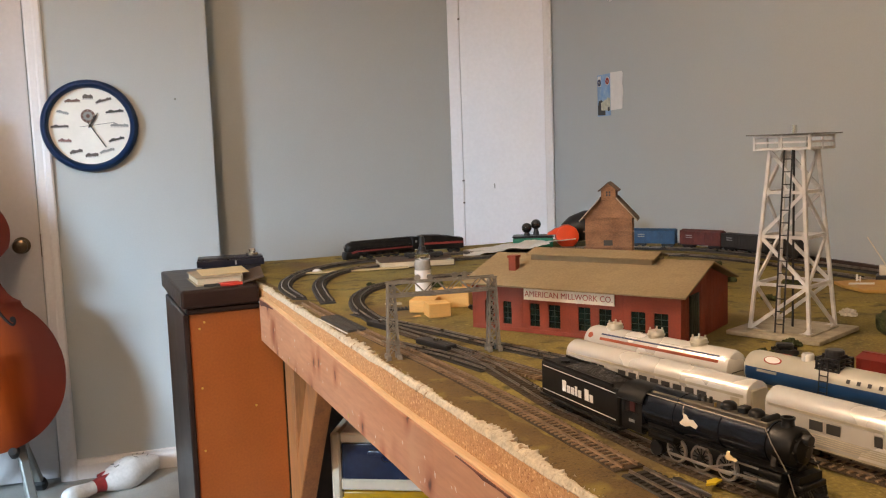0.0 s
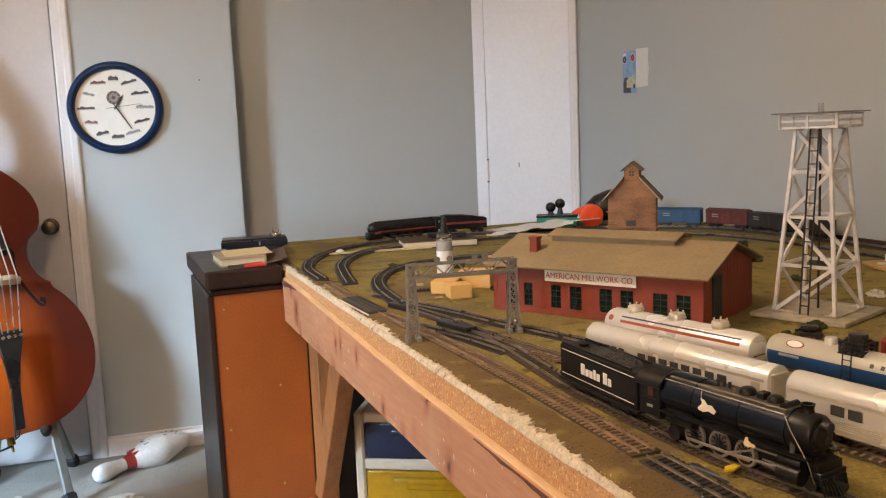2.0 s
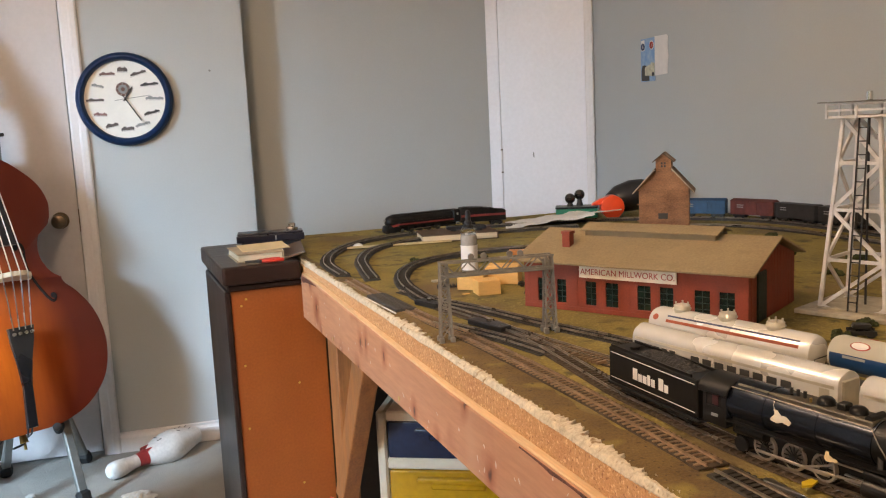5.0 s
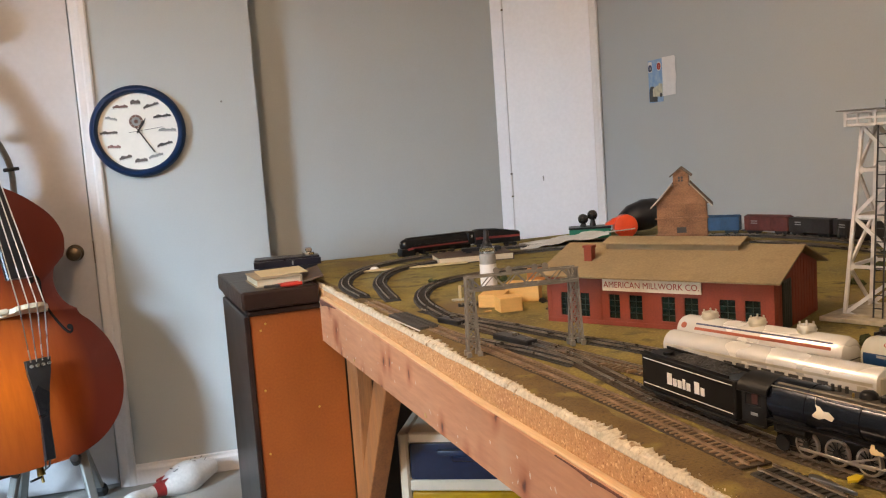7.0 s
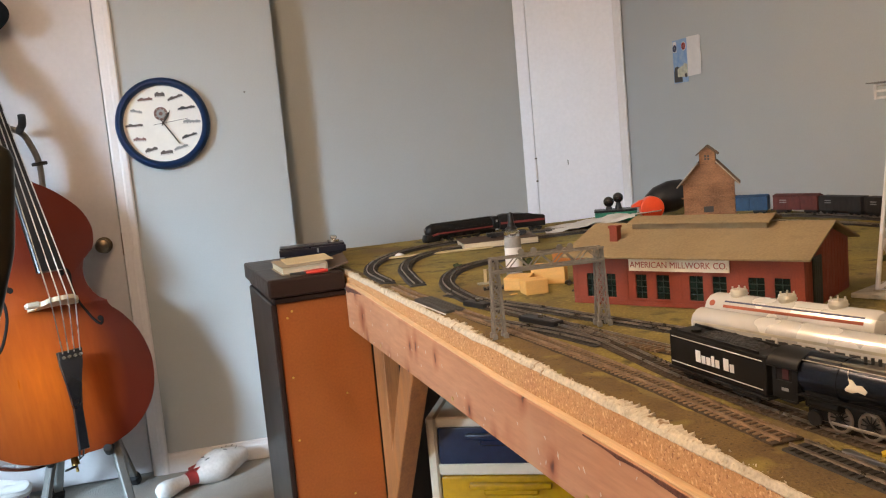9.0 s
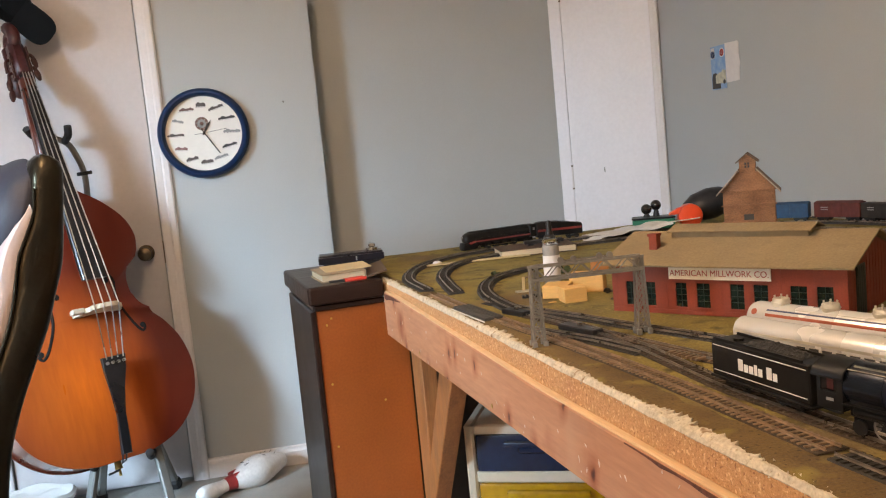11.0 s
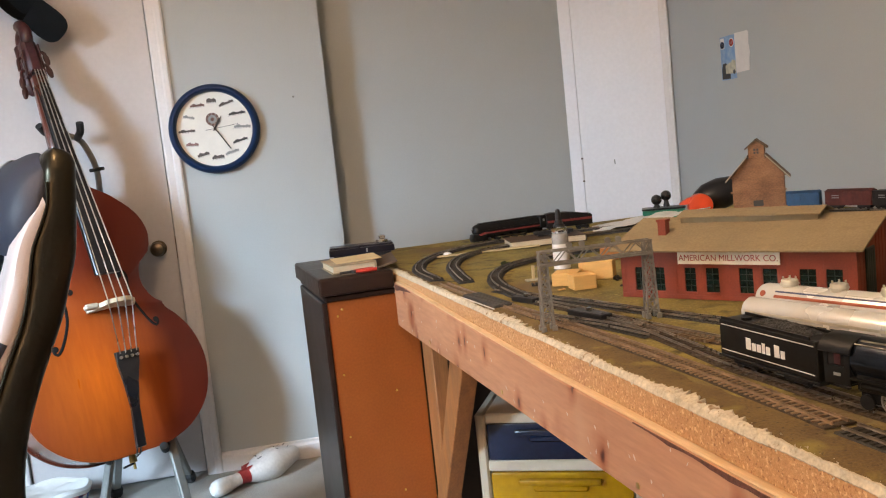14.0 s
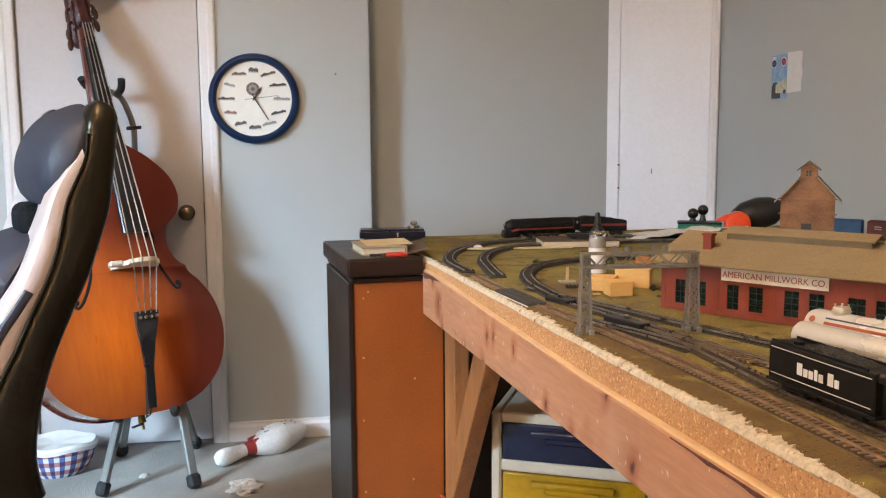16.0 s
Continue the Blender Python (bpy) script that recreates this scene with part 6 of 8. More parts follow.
# ---- blocks, bottle and odds among the curves ----
def block(name, x, y, w, d, h, rz, label):
    return solid(name, box(-w / 2, w / 2, -d / 2, d / 2, 0, h, 0.0012), "balsa", label, "wood block", "wood blocks", m=pose(x, y, TZ, 0, 0, rz))


block("wood_block", 0.7905, 1.662, 0.043, 0.04, 0.027, -3, "small pale balsa block standing on the grass")
block("wood_block", 0.7865, 1.732, 0.050, 0.055, 0.0245, -30, "pale balsa block touching the small block")
block("wood_block", 0.856, 1.750, 0.066, 0.045, 0.036, -30, "larger pale balsa block behind two others")
solid("wood_chip", moved(box(-0.007, 0.007, -0.003, 0.003, 0, 0.0015), pose(0.752, 1.668, TZ + 0.001, 0, 0, 10)), "balsa", "small balsa chip on the grass", "wood chip")

bottle = thing("glue_bottle", pose(0.833, 1.893, TZ), "clear hobby bottle with white label and black nozzle cap", "bottle")
part("bottle_body", lathe([(0.0, 0.0), (0.0164, 0.0), (0.0175, 0.003), (0.0175, 0.075), (0.0164, 0.081), (0.0140, 0.083), (0.0, 0.083)], 32), "milky", bottle, "milky grey bottle body", True)
part("clear_collar", lathe([(0.0, 0.0835), (0.0168, 0.0835), (0.0172, 0.087), (0.0160, 0.094), (0.0109, 0.096), (0.0, 0.096)], 28), "clearplastic", bottle, "clear collar", True)
part("label_print", lathe([(0.0176, 0.008), (0.0179, 0.008), (0.0179, 0.06), (0.0176, 0.06)], 32), "cardwhite", bottle, "white paper label")
part("nozzle_cap", lathe([(0.0, 0.0965), (0.0125, 0.0965), (0.0120, 0.1000), (0.0085, 0.1030), (0.0080, 0.1090), (0.0060, 0.1110), (0.0055, 0.1260), (0.0044, 0.1320), (0.0, 0.134)], 24), "black", bottle, "stepped black nozzle cap", True)

solid("white_half_disc", lathe([(0.0, 0.010), (0.006, 0.0095), (0.012, 0.006), (0.014, 0.0), (0.0, 0.0)], 20), "cardwhite", "small white plastic dome beside the track", "plastic dome", smooth=True, m=pose(0.696, 2.44, TZ))
signal = thing("trackside_post", pose(0.748, 1.83, TZ), "small tan trackside post on a base", "signal post")
part("base", box(-0.016, 0.016, -0.008, 0.008, 0, 0.003), "towerbase", signal)
part("post", beam((0, 0, 0.0031), (0.001, 0, 0.030), 0.005, 0.005), "manila", signal)
part("arm", beam((-0.001, 0, 0.026), (0.012, -0.002, 0.030), 0.003, 0.003), "steel", signal)
solid("spare_rail", moved(merge(box(-0.03, 0.03, -0.004, 0.004, 0.0, 0.003), *[box(-0.03 + k * 0.0075, -0.026 + k * 0.0075, -0.006, 0.006, 0.003, 0.006) for k in range(8)]), pose(0.752, 1.755, TZ, 0, 0, -8)), "tieblack", "short black strip of spare sleepers", "track piece")

# books and papers holding up the far loop
bk = thing("paperback_book", pose(0.865, 2.405, TZ, 0, 0, -7), "brown paperback lying flat beside the far tracks", "book", "books")
part("page_block", box(0.003, 0.207, 0.001, 0.13, 0.0022, 0.0168, 0.0006), "pages", bk, "cream page edges")
part("cover", merge(box(0, 0.21, 0.0, 0.132, 0, 0.002), box(0, 0.21, 0.0, 0.132, 0.017, 0.019), box(0.207, 0.21, 0, 0.132, 0.002, 0.017)), "bookcover", bk)
solid("cardboard_strip", moved(box(-0.14, 0.14, -0.012, 0.012, 0, 0.003), pose(0.80, 2.40, TZ + 0.002, 0, 0, -6)), "manila", "tan cardboard strip lying by the track", "cardboard")


def sheet(name, at, w, d, seed, label, lift=0.02, mat="paper"):
    bm = bmesh.new()
    nx, ny = 28, 18
    vs = [[bm.verts.new((w * (i / nx - 0.5), d * (j / ny - 0.5), lift * (0.5 + 0.5 * noise.noise(Vector((i * 0.16 + seed, j * 0.16, 0)))) + 0.0025 * noise.noise(Vector((i * 0.5, j * 0.5, seed))))) for j in range(ny + 1)] for i in range(nx + 1)]
    for i in range(nx):
        for j in range(ny):
            bm.faces.new((vs[i][j], vs[i + 1][j], vs[i + 1][j + 1], vs[i][j + 1]))
    lo = min(v.co.z for v in bm.verts)
    bmesh.ops.translate(bm, vec=(0, 0, 0.001 - lo), verts=bm.verts)
    bmesh.ops.solidify(bm, geom=bm.faces[:], thickness=0.0006)
    return solid(name, bm, mat, label, "paper", "loose papers", smooth=True, m=at)


sheet("crumpled_paper", pose(1.30, 2.56, TZ + 0.01, 0, -6, -20), 0.26, 0.16, 1.0, "crumpled white paper beside the far loop", 0.022)
sheet("paper_band", pose(1.37, 2.60, TZ + 0.016, -4, -5, -28), 0.34, 0.045, 4.0, "long white paper band draped over the papers", 0.006)

tool = thing("hand_vacuum", pose(1.530, 2.615, TZ + 0.001, 0, 0, -18), "black handheld tool with an orange round cap", "hand tool")
part("body", moved(lathe([(0.0, 0.0), (0.03, 0.0), (0.05, 0.03), (0.058, 0.08), (0.05, 0.12), (0.03, 0.15), (0.0, 0.16)], 32), pose(0.0, 0.03, 0.046, 0, 78, 10) @ Matrix.Diagonal((0.85, 0.9, 1, 1))), "black", tool, "black rounded body", True)
part("orange_cap", moved(cyl(0.036, 0.045, (0, 0, 0), "y", 32, bev=0.004), pose(0.0, -0.03, 0.037)), "orange", tool, "orange-red round cap", True)
part("tongue", moved(prism([(0.0, 0.036), (-0.03, 0.031), (-0.052, 0.018), (-0.056, 0.011), (-0.028, 0.012), (0.0, 0.012)], -0.012, 0.012, 0.002), Matrix.Translation((-0.006, -0.03, 0.032)) @ UPRIGHT), "orange", tool, "orange-red tongue", True)
gbox = thing("green_case", pose(1.455, 2.70, TZ, 0, 0, -25), "flat green plastic case on the far corner", "case")
part("base", box(-0.065, 0.065, -0.04, 0.04, 0, 0.030, 0.004, 2), "green", gbox)
part("lid", box(-0.067, 0.067, -0.042, 0.042, 0.0305, 0.036, 0.003), "black", gbox, "black lid")
for bx, by, br, bz in ((-0.020, -0.006, 0.0165, 0.061), (0.010, 0.010, 0.0165, 0.071)):
    ball = part("glass_ball", lathe([(br * math.cos(radians(a)), bz + br * math.sin(radians(a))) for a in range(-90, 91, 12)], 28, (bx, by, 0)), "darkglass", gbox, "dark shiny ball", True)
    part("ball_foot", lathe([(0.0, 0.0362), (0.011, 0.0362), (0.010, 0.041), (0.006, bz - br + 0.004), (0.0, bz - br + 0.004)], 20, (bx, by, 0)), "black", ball, "", True)

# ---- trains ----
def on_track(line, x, y, base=RAILTOP, turn=False):
    """Pose on the rails at the track point nearest to x, y: local +x runs along the line."""
    s = nearest_s(line, x, y)
    p, d = along(line, s)
    a = math.degrees(math.atan2(d.y, d.x)) + (180 if turn else 0)
    return pose(p.x, p.y, base, 0, 0, a)


def arc_band(r, a0, a1, x0, x1, thick=0.0003, seg=8):
    """A curved stripe lying on a cylinder round the x axis; angles in degrees from up, to the right of travel."""
    bm = bmesh.new()
    rows = []
    for k in range(seg + 1):
        a = radians(a0 + (a1 - a0) * k / seg)
        y, z = -math.sin(a), math.cos(a)
        rows.append([bm.verts.new((x, y * rr, z * rr)) for x in (x0, x1) for rr in (r, r + thick)])
    for a, b in zip(rows, rows[1:]):
        for i, j in ((1, 3), (0, 1), (2, 3), (0, 2)):
            bm.faces.new((a[i], a[j], b[j], b[i]))
    bm.faces.new((rows[0][0], rows[0][1], rows[0][3], rows[0][2]))
    bm.faces.new((rows[-1][0], rows[-1][1], rows[-1][3], rows[-1][2]))
    return bm


def truck(parent, x, r=0.0055, mat="black"):
    t = part("truck", merge(*[box(x - 0.018, x + 0.018, s * 0.0115 - 0.0012, s * 0.0115 + 0.0012, 0.004, 0.010, 0.0006) for s in (-1, 1)], box(x - 0.004, x + 0.004, -0.011, 0.011, 0.006, 0.010)), mat, parent)
    for dx in (-0.0115, 0.0115):
        for s in (-1, 1):
            part("wheel", merge(cyl(r, 0.0022, (x + dx, s * 0.0088, r), "y", 16), cyl(r + 0.0008, 0.0008, (x + dx, s * 0.0076, r), "y", 16)), "darkmetal", t)
    return t


def coupler(parent, x, s):
    part("coupler", merge(box(min(x, x + s * 0.008), max(x, x + s * 0.008), -0.0015, 0.0015, 0.007, 0.0095), box(x + s * 0.008 - 0.002, x + s * 0.008 + 0.002, -0.003, 0.003, 0.006, 0.011)), "black", parent)


def lettering_bars(parent, x0, y, z, widths, h, mat, gap=0.0016, lean=0.0, name="lettering_bar"):
    x = x0
    for w, hh in widths:
        part(name, box(x, x + w, y - 0.0003, y, z, z + h * hh), mat, parent)
        x += w + gap


# -- steam engine with its tender, standing on the main track
eng = thing("steam_locomotive", on_track(MAIN, 0.760, 0.747), "black model steam locomotive with blue-sheened boiler and bright rods", "locomotive", "steam locomotives")
# local x runs towards the front; cab at about -0.09, pilot at +0.13
AX, BR = 0.0455, 0.0178
part("boiler", moved(lathe([(0.0, -0.075), (BR + 0.0025, -0.075), (BR + 0.0025, -0.03), (BR, 0.0), (BR, 0.088), (BR - 0.001, 0.089), (0.0, 0.089)], 40), Matrix.Translation((0, 0, AX)) @ Matrix.Rotation(radians(90), 4, "Y")), "locoblue", eng, "gunmetal boiler with a blue sheen", True)
for x in (-0.03, 0.03, 0.088):
    part("boiler_band", moved(lathe([(BR + 0.0001, -0.001), (BR + 0.0007, -0.001), (BR + 0.0007, 0.001), (BR + 0.0001, 0.001)], 36), Matrix.Translation((x, 0, AX)) @ Matrix.Rotation(radians(90), 4, "Y") @ Matrix.Diagonal((1.12 if x < -0.02 else 1.0, 1.12 if x < -0.02 else 1.0, 1, 1))), "locoblue", eng)
smoke = part("smokebox", moved(lathe([(0.0, 0.089), (BR - 0.0004, 0.089), (BR - 0.0004, 0.113), (BR - 0.002, 0.1155), (BR - 0.004, 0.116), (0.0, 0.117)], 36), Matrix.Translation((0, 0, AX)) @ Matrix.Rotation(radians(90), 4, "Y")), "lococblack", eng, "matt black smokebox", True)
part("smokebox_door", moved(lathe([(0.0, 0.116), (0.0118, 0.116), (0.011, 0.119), (0.006, 0.121), (0.0, 0.1215)], 28), Matrix.Translation((0, 0, AX)) @ Matrix.Rotation(radians(90), 4, "Y")), "lococblack", smoke, "", True)
part("headlamp", merge(cyl(0.0045, 0.007, (0.122, 0, AX + 0.009), "x", 16)), "darkmetal", smoke)
part("number_plate", cyl(0.0035, 0.001, (0.1222, 0, AX - 0.002), "x", 14), "darkmetal", smoke)
for k in range(8):
    a = k * math.pi / 4
    part("door_bolt", cyl(0.0009, 0.0012, (0.1175, 0.0138 * math.cos(a), AX + 0.0138 * math.sin(a)), "x", 8), "darkmetal", smoke)
part("stack", lathe([(0.0, 0.0), (0.0062, 0.0), (0.0052, 0.003), (0.0052, 0.006), (0.0060, 0.0072), (0.0060, 0.0085), (0.0042, 0.0085), (0.004, 0.004), (0.0, 0.004)], 20, (0.100, 0, AX + BR - 0.002)), "lococblack", eng, "", True)
part("steam_dome", lathe([(0.0085, -0.003), (0.0078, 0.001), (0.0072, 0.004), (0.005, 0.0062), (0.0, 0.007)], 24, (0.028, 0, AX + BR)), "lococblack", eng, "", True)
part("sand_dome", lathe([(0.008, -0.003), (0.0074, 0.001), (0.0068, 0.0038), (0.0045, 0.0058), (0.0, 0.0065)], 24, (0.063, 0, AX + BR)), "lococblack", eng, "", True)
for x in (-0.012, -0.004, 0.004):
    part("safety_valve", cyl(0.0016, 0.006, (x, 0, AX + BR + 0.003), "z", 10), "darkmetal", eng)
part("whistle", merge(cyl(0.0012, 0.006, (0.016, -0.006, AX + BR + 0.001), "z", 8)), "brass", eng)
part("feed_heater", cyl(0.0042, 0.020, (0.080, 0, AX + BR), "y", 18, bev=0.001), "lococblack", eng)
part("top_casing", box(-0.07, 0.086, -0.0112, 0.0112, AX + BR - 0.0062, AX + BR + 0.0004, 0.001), "casing", eng, "dull grey boiler casing")
part("turret", merge(box(0.043, 0.053, -0.005, 0.005, AX + BR - 0.001, AX + BR + 0.006, 0.001)), "lococblack", eng)
for s in (-1, 1):
    part("running_board", box(-0.075, 0.118, s * 0.0185 - 0.004, s * 0.0185 + 0.004, 0.0292, 0.0306), "lococblack", eng)
    part("handrail", tube([(-0.074, s * 0.0150, AX + 0.0152), (0.086, s * 0.0140, AX + 0.0145), (0.098, s * 0.0195, AX + 0.005), (0.118, s * 0.0195, AX - 0.018), (0.125, s * 0.0190, AX - 0.034)], 0.00055, 6), "handrail", eng, "thin steel handrail")
    for x in (-0.06, -0.02, 0.02, 0.06):
        part("rail_stanchion", tube([(x, s * 0.010, AX + 0.0142), (x, s * 0.0140, AX + 0.0148)], 0.0005, 5), "handrail", eng)
    part("air_tank", cyl(0.004, 0.036, (-0.046, s * 0.0165, 0.0245), "x", 16, bev=0.001), "lococblack", eng)
    part("cylinder_block", merge(cyl(0.0078, 0.026, (0.098, s * 0.0175, 0.0125), "x", 20, bev=0.001), cyl(0.0048, 0.026, (0.098, s * 0.0172, 0.0235), "x", 16)), "lococblack", eng)
    part("steam_pipe", beam((0.098, s * 0.0165, 0.026), (0.096, s * 0.013, AX - 0.006), 0.006, 0.006, 0.001), "lococblack", eng)
    for k, x in enumerate((-0.035, 0.0, 0.035)):
        wh = part("driver", moved(lathe([(0.0115, -0.0012), (0.0125, -0.0012), (0.0125, -0.0004), (0.0118, 0.0012), (0.0098, 0.0012), (0.0098, -0.0012)], 36), pose(x, s * 0.0092, 0.0122, 90)), "rod", eng, "spoked driving wheel", True)
        sp = [tube([(x + 0.001 * math.cos(a), s * 0.0092, 0.0122 + 0.001 * math.sin(a)), (x + 0.0102 * math.cos(a), s * 0.0092, 0.0122 + 0.0102 * math.sin(a))], 0.0006, 5) for a in [j * math.pi / 6 for j in range(12)]]
        part("spokes", merge(*sp), "darkmetal", wh)
        part("hub", cyl(0.003, 0.004, (x, s * 0.0098, 0.0122), "y", 14), "darkmetal", wh)
        part("counterweight", moved(prism([(0.0098 * math.cos(radians(t)), 0.0098 * math.sin(radians(t))) for t in range(200, 341, 20)], -0.001, 0.0014), pose(x, s * 0.0092, 0.0122, 90)), "lococblack", wh)
    part("side_rod", beam((-0.042, s * 0.0132, 0.0085), (0.044, s * 0.0132, 0.0085), 0.0012, 0.0028, 0.0003), "rod", eng, "bright side rod")
    part("main_rod", beam((0.014, s * 0.0148, 0.0090), (0.080, s * 0.0152, 0.0135), 0.0011, 0.0026, 0.0003), "rod", eng, "bright main rod")
    part("crosshead_guide", merge(box(0.062, 0.086, s * 0.0152 - 0.001, s * 0.0152 + 0.001, 0.0152, 0.0164), box(0.062, 0.086, s * 0.0152 - 0.001, s * 0.0152 + 0.001, 0.0105, 0.0116)), "steel", eng)
    part("valve_gear", merge(beam((0.014, s * 0.0162, 0.0090), (0.052, s * 0.0162, 0.021), 0.0009, 0.0018), beam((0.052, s * 0.0164, 0.012), (0.050, s * 0.0164, 0.026), 0.0009, 0.0024), beam((0.052, s * 0.0168, 0.0235), (0.088, s * 0.0168, 0.0238), 0.0009, 0.0016)), "rod", eng, "bright valve gear")
    for x in (0.112,):
        part("pilot_wheel", cyl(0.0062, 0.0022, (x, s * 0.009, 0.0062), "y", 20), "darkmetal", eng)
    part("trailing_wheel", cyl(0.0072, 0.0022, (-0.066, s * 0.009, 0.0072), "y", 20), "darkmetal", eng)
part("frame_block", box(-0.075, 0.116, -0.007, 0.007, 0.006, 0.030), "lococblack", eng)
part("firebox", box(-0.072, -0.028, -0.0165, 0.0165, 0.018, 0.040, 0.002), "lococblack", eng)
pil = part("pilot", merge(box(0.118, 0.130, -0.0165, 0.0165, 0.015, 0.020, 0.0008), box(0.116, 0.126, -0.015, 0.015, 0.0199, 0.0265)), "lococblack", eng, "black cow-catcher pilot")
for k in range(-5, 6):
    part("pilot_bar", beam((0.129, k * 0.0031, 0.015), (0.141 - abs(k) * 0.0016, k * 0.0029, 0.002), 0.0012, 0.0018), "lococblack", pil)
part("front_coupler", merge(box(0.13, 0.143, -0.0018, 0.0018, 0.009, 0.012)), "darkmetal", pil)
cab = part("cab", box(-0.108, -0.075, -0.0188, 0.0188, 0.022, 0.0235), "lococblack", eng, "black cab")
for b_ in (box(-0.108, -0.1065, -0.0187, 0.0187, 0.0236, 0.030), box(-0.108, -0.075, -0.0205, -0.0188, 0.022, 0.039), box(-0.108, -0.075, 0.0188, 0.0205, 0.022, 0.039), box(-0.108, -0.103, -0.0205, -0.0188, 0.039, 0.056), box(-0.108, -0.103, 0.0188, 0.0205, 0.039, 0.056),
                        box(-0.082, -0.075, -0.0205, -0.0188, 0.039, 0.056), box(-0.082, -0.075, 0.0188, 0.0205, 0.039, 0.056), box(-0.0765, -0.075, -0.0187, 0.0187, 0.024, 0.058)):
    part("cab_wall", b_, "lococblack", cab)
roofo = [(0.0225 * math.sin(radians(a)) * 1.02, 0.052 + 0.0135 * math.cos(radians(a))) for a in range(-90, 91, 15)]
roofi = [(x * 0.94, z - 0.0012) for x, z in roofo[::-1]]
part("cab_roof", moved(prism(roofo + roofi, -0.113, -0.073), Matrix(((0, 0, 1, 0), (1, 0, 0, 0), (0, 1, 0, 0), (0, 0, 0, 1)))), "lococblack", cab, "arched cab roof", True)
for s in (-1, 1):
    part("cab_window", box(-0.1025, -0.0825, s * 0.0195 - 0.0004, s * 0.0195 + 0.0004, 0.0395, 0.0555), "hole", cab)
    part("window_panel", box(-0.0945, -0.0865, s * 0.0202 - 0.0003, s * 0.0202 + 0.0003, 0.041, 0.0535), "winred", cab, "dark red window panel")
for s in (-1, 1):
    part("number_bar", box(-0.0955, -0.0865, s * 0.0208 - 0.0002, s * 0.0208 + 0.0002, 0.0300, 0.0328), "ink3", cab)
chip = [(-0.0125, 0.0065), (-0.0110, 0.0100), (-0.0085, 0.0088), (-0.0060, 0.0096), (-0.0050, 0.0055), (-0.0030, 0.0022), (0.0, 0.0020), (0.0045, -0.0016), (0.0095, -0.0010), (0.0150, -0.0050),
        (0.0125, -0.0085), (0.0060, -0.0070), (0.0, -0.0092), (-0.0070, -0.0080), (-0.0105, -0.0055), (-0.0128, -0.0020), (-0.0118, 0.0025)]
bm = prism(chip, 0, 0.0004)
bmesh.ops.subdivide_edges(bm, edges=bm.edges[:], cuts=2)
for v in bm.verts:
    a = v.co.y / (BR + 0.0012)
    rr = BR + 0.0012 + v.co.z
    v.co = Vector((v.co.x - 0.012, -rr * math.sin(radians(74) - a), AX + rr * math.cos(radians(74) - a)))
part("worn_patch", bm, "signcream", eng, "pale worn patch on the boiler")
bm = prism([(x * 0.5, y * 0.45) for x, y in chip], 0, 0.0006)
part("paint_chip", moved(bm, pose(0.053, -0.0225, 0.0292, 60, 0, 10)), "manila", eng, "pale chip on the running board")

# the engine is a short one: draw its parts together behind the cab, round parts keep their shape
ROUND = ("driver", "spokes", "hub", "counterweight", "pilot_wheel", "trailing_wheel", "stack", "steam_dome", "sand_dome", "headlamp", "worn_patch", "safety_valve", "door_bolt")
for ob in [c for c in bpy.data.objects if c.parent == eng or (c.parent and c.parent.parent == eng)]:
    xs_ = [v.co.x for v in ob.data.vertices]
    mid = (min(xs_) + max(xs_)) / 2
    keep = ob.name.split(".")[0] in ROUND
    for v in ob.data.vertices:
        v.co.x = -0.09 + (mid + 0.09) * 0.85 + (v.co.x - mid) * (1.0 if keep else 0.85)

tend = thing("locomotive_tender", on_track(MAIN, 0.7427, 0.9555), "black model tender with white lining and a coal load", "tender", "tenders")
TL, TW = 0.077, 0.0168
part("body", merge(box(-TL, TL, -TW, TW, 0.0125, 0.0525, 0.0012), box(-TL - 0.003, TL + 0.003, -TW - 0.0008, TW + 0.0008, 0.0095, 0.0124, 0.0006)), "lococblack", tend, "black tank body")
part("coping", merge(*[box(-TL + 0.004, TL - 0.01, s * (TW - 0.0012) - 0.0008, s * (TW - 0.0012) + 0.0008, 0.0526, 0.0555) for s in (-1, 1)]), "lococblack", tend)
coal = bmesh.new()
nx, ny = 44, 16
vs = [[coal.verts.new((-0.034 + 0.09 * i / nx, -TW + 0.003 + (2 * TW - 0.006) * j / ny, 0.0527 + 0.0075 * math.sin(math.pi * i / nx) ** 0.6 * math.sin(math.pi * j / ny) ** 0.6 + 0.0022 * noise.noise(Vector((i * 0.55, j * 0.55, 2.0))))) for j in range(ny + 1)] for i in range(nx + 1)]
for i in range(nx):
    for j in range(ny):
        coal.faces.new((vs[i][j], vs[i + 1][j], vs[i + 1][j + 1], vs[i][j + 1]))
part("coal_load", coal, "coal", tend, "heaped black coal")
part("water_hatch", cyl(0.006, 0.003, (-0.05, 0, 0.054), "z", 18), "lococblack", tend)
for s in (-1, 1):
    y = s * (TW + 0.0003)
    part("white_line", box(-TL + 0.004, TL - 0.004, y - 0.0002, y + 0.0002, 0.0468, 0.0476), "whiteline", tend, "thin white lining")
    part("white_line", box(-TL + 0.004, TL - 0.004, y - 0.0002, y + 0.0002, 0.0185, 0.0193), "whiteline", tend, "thin white lining")
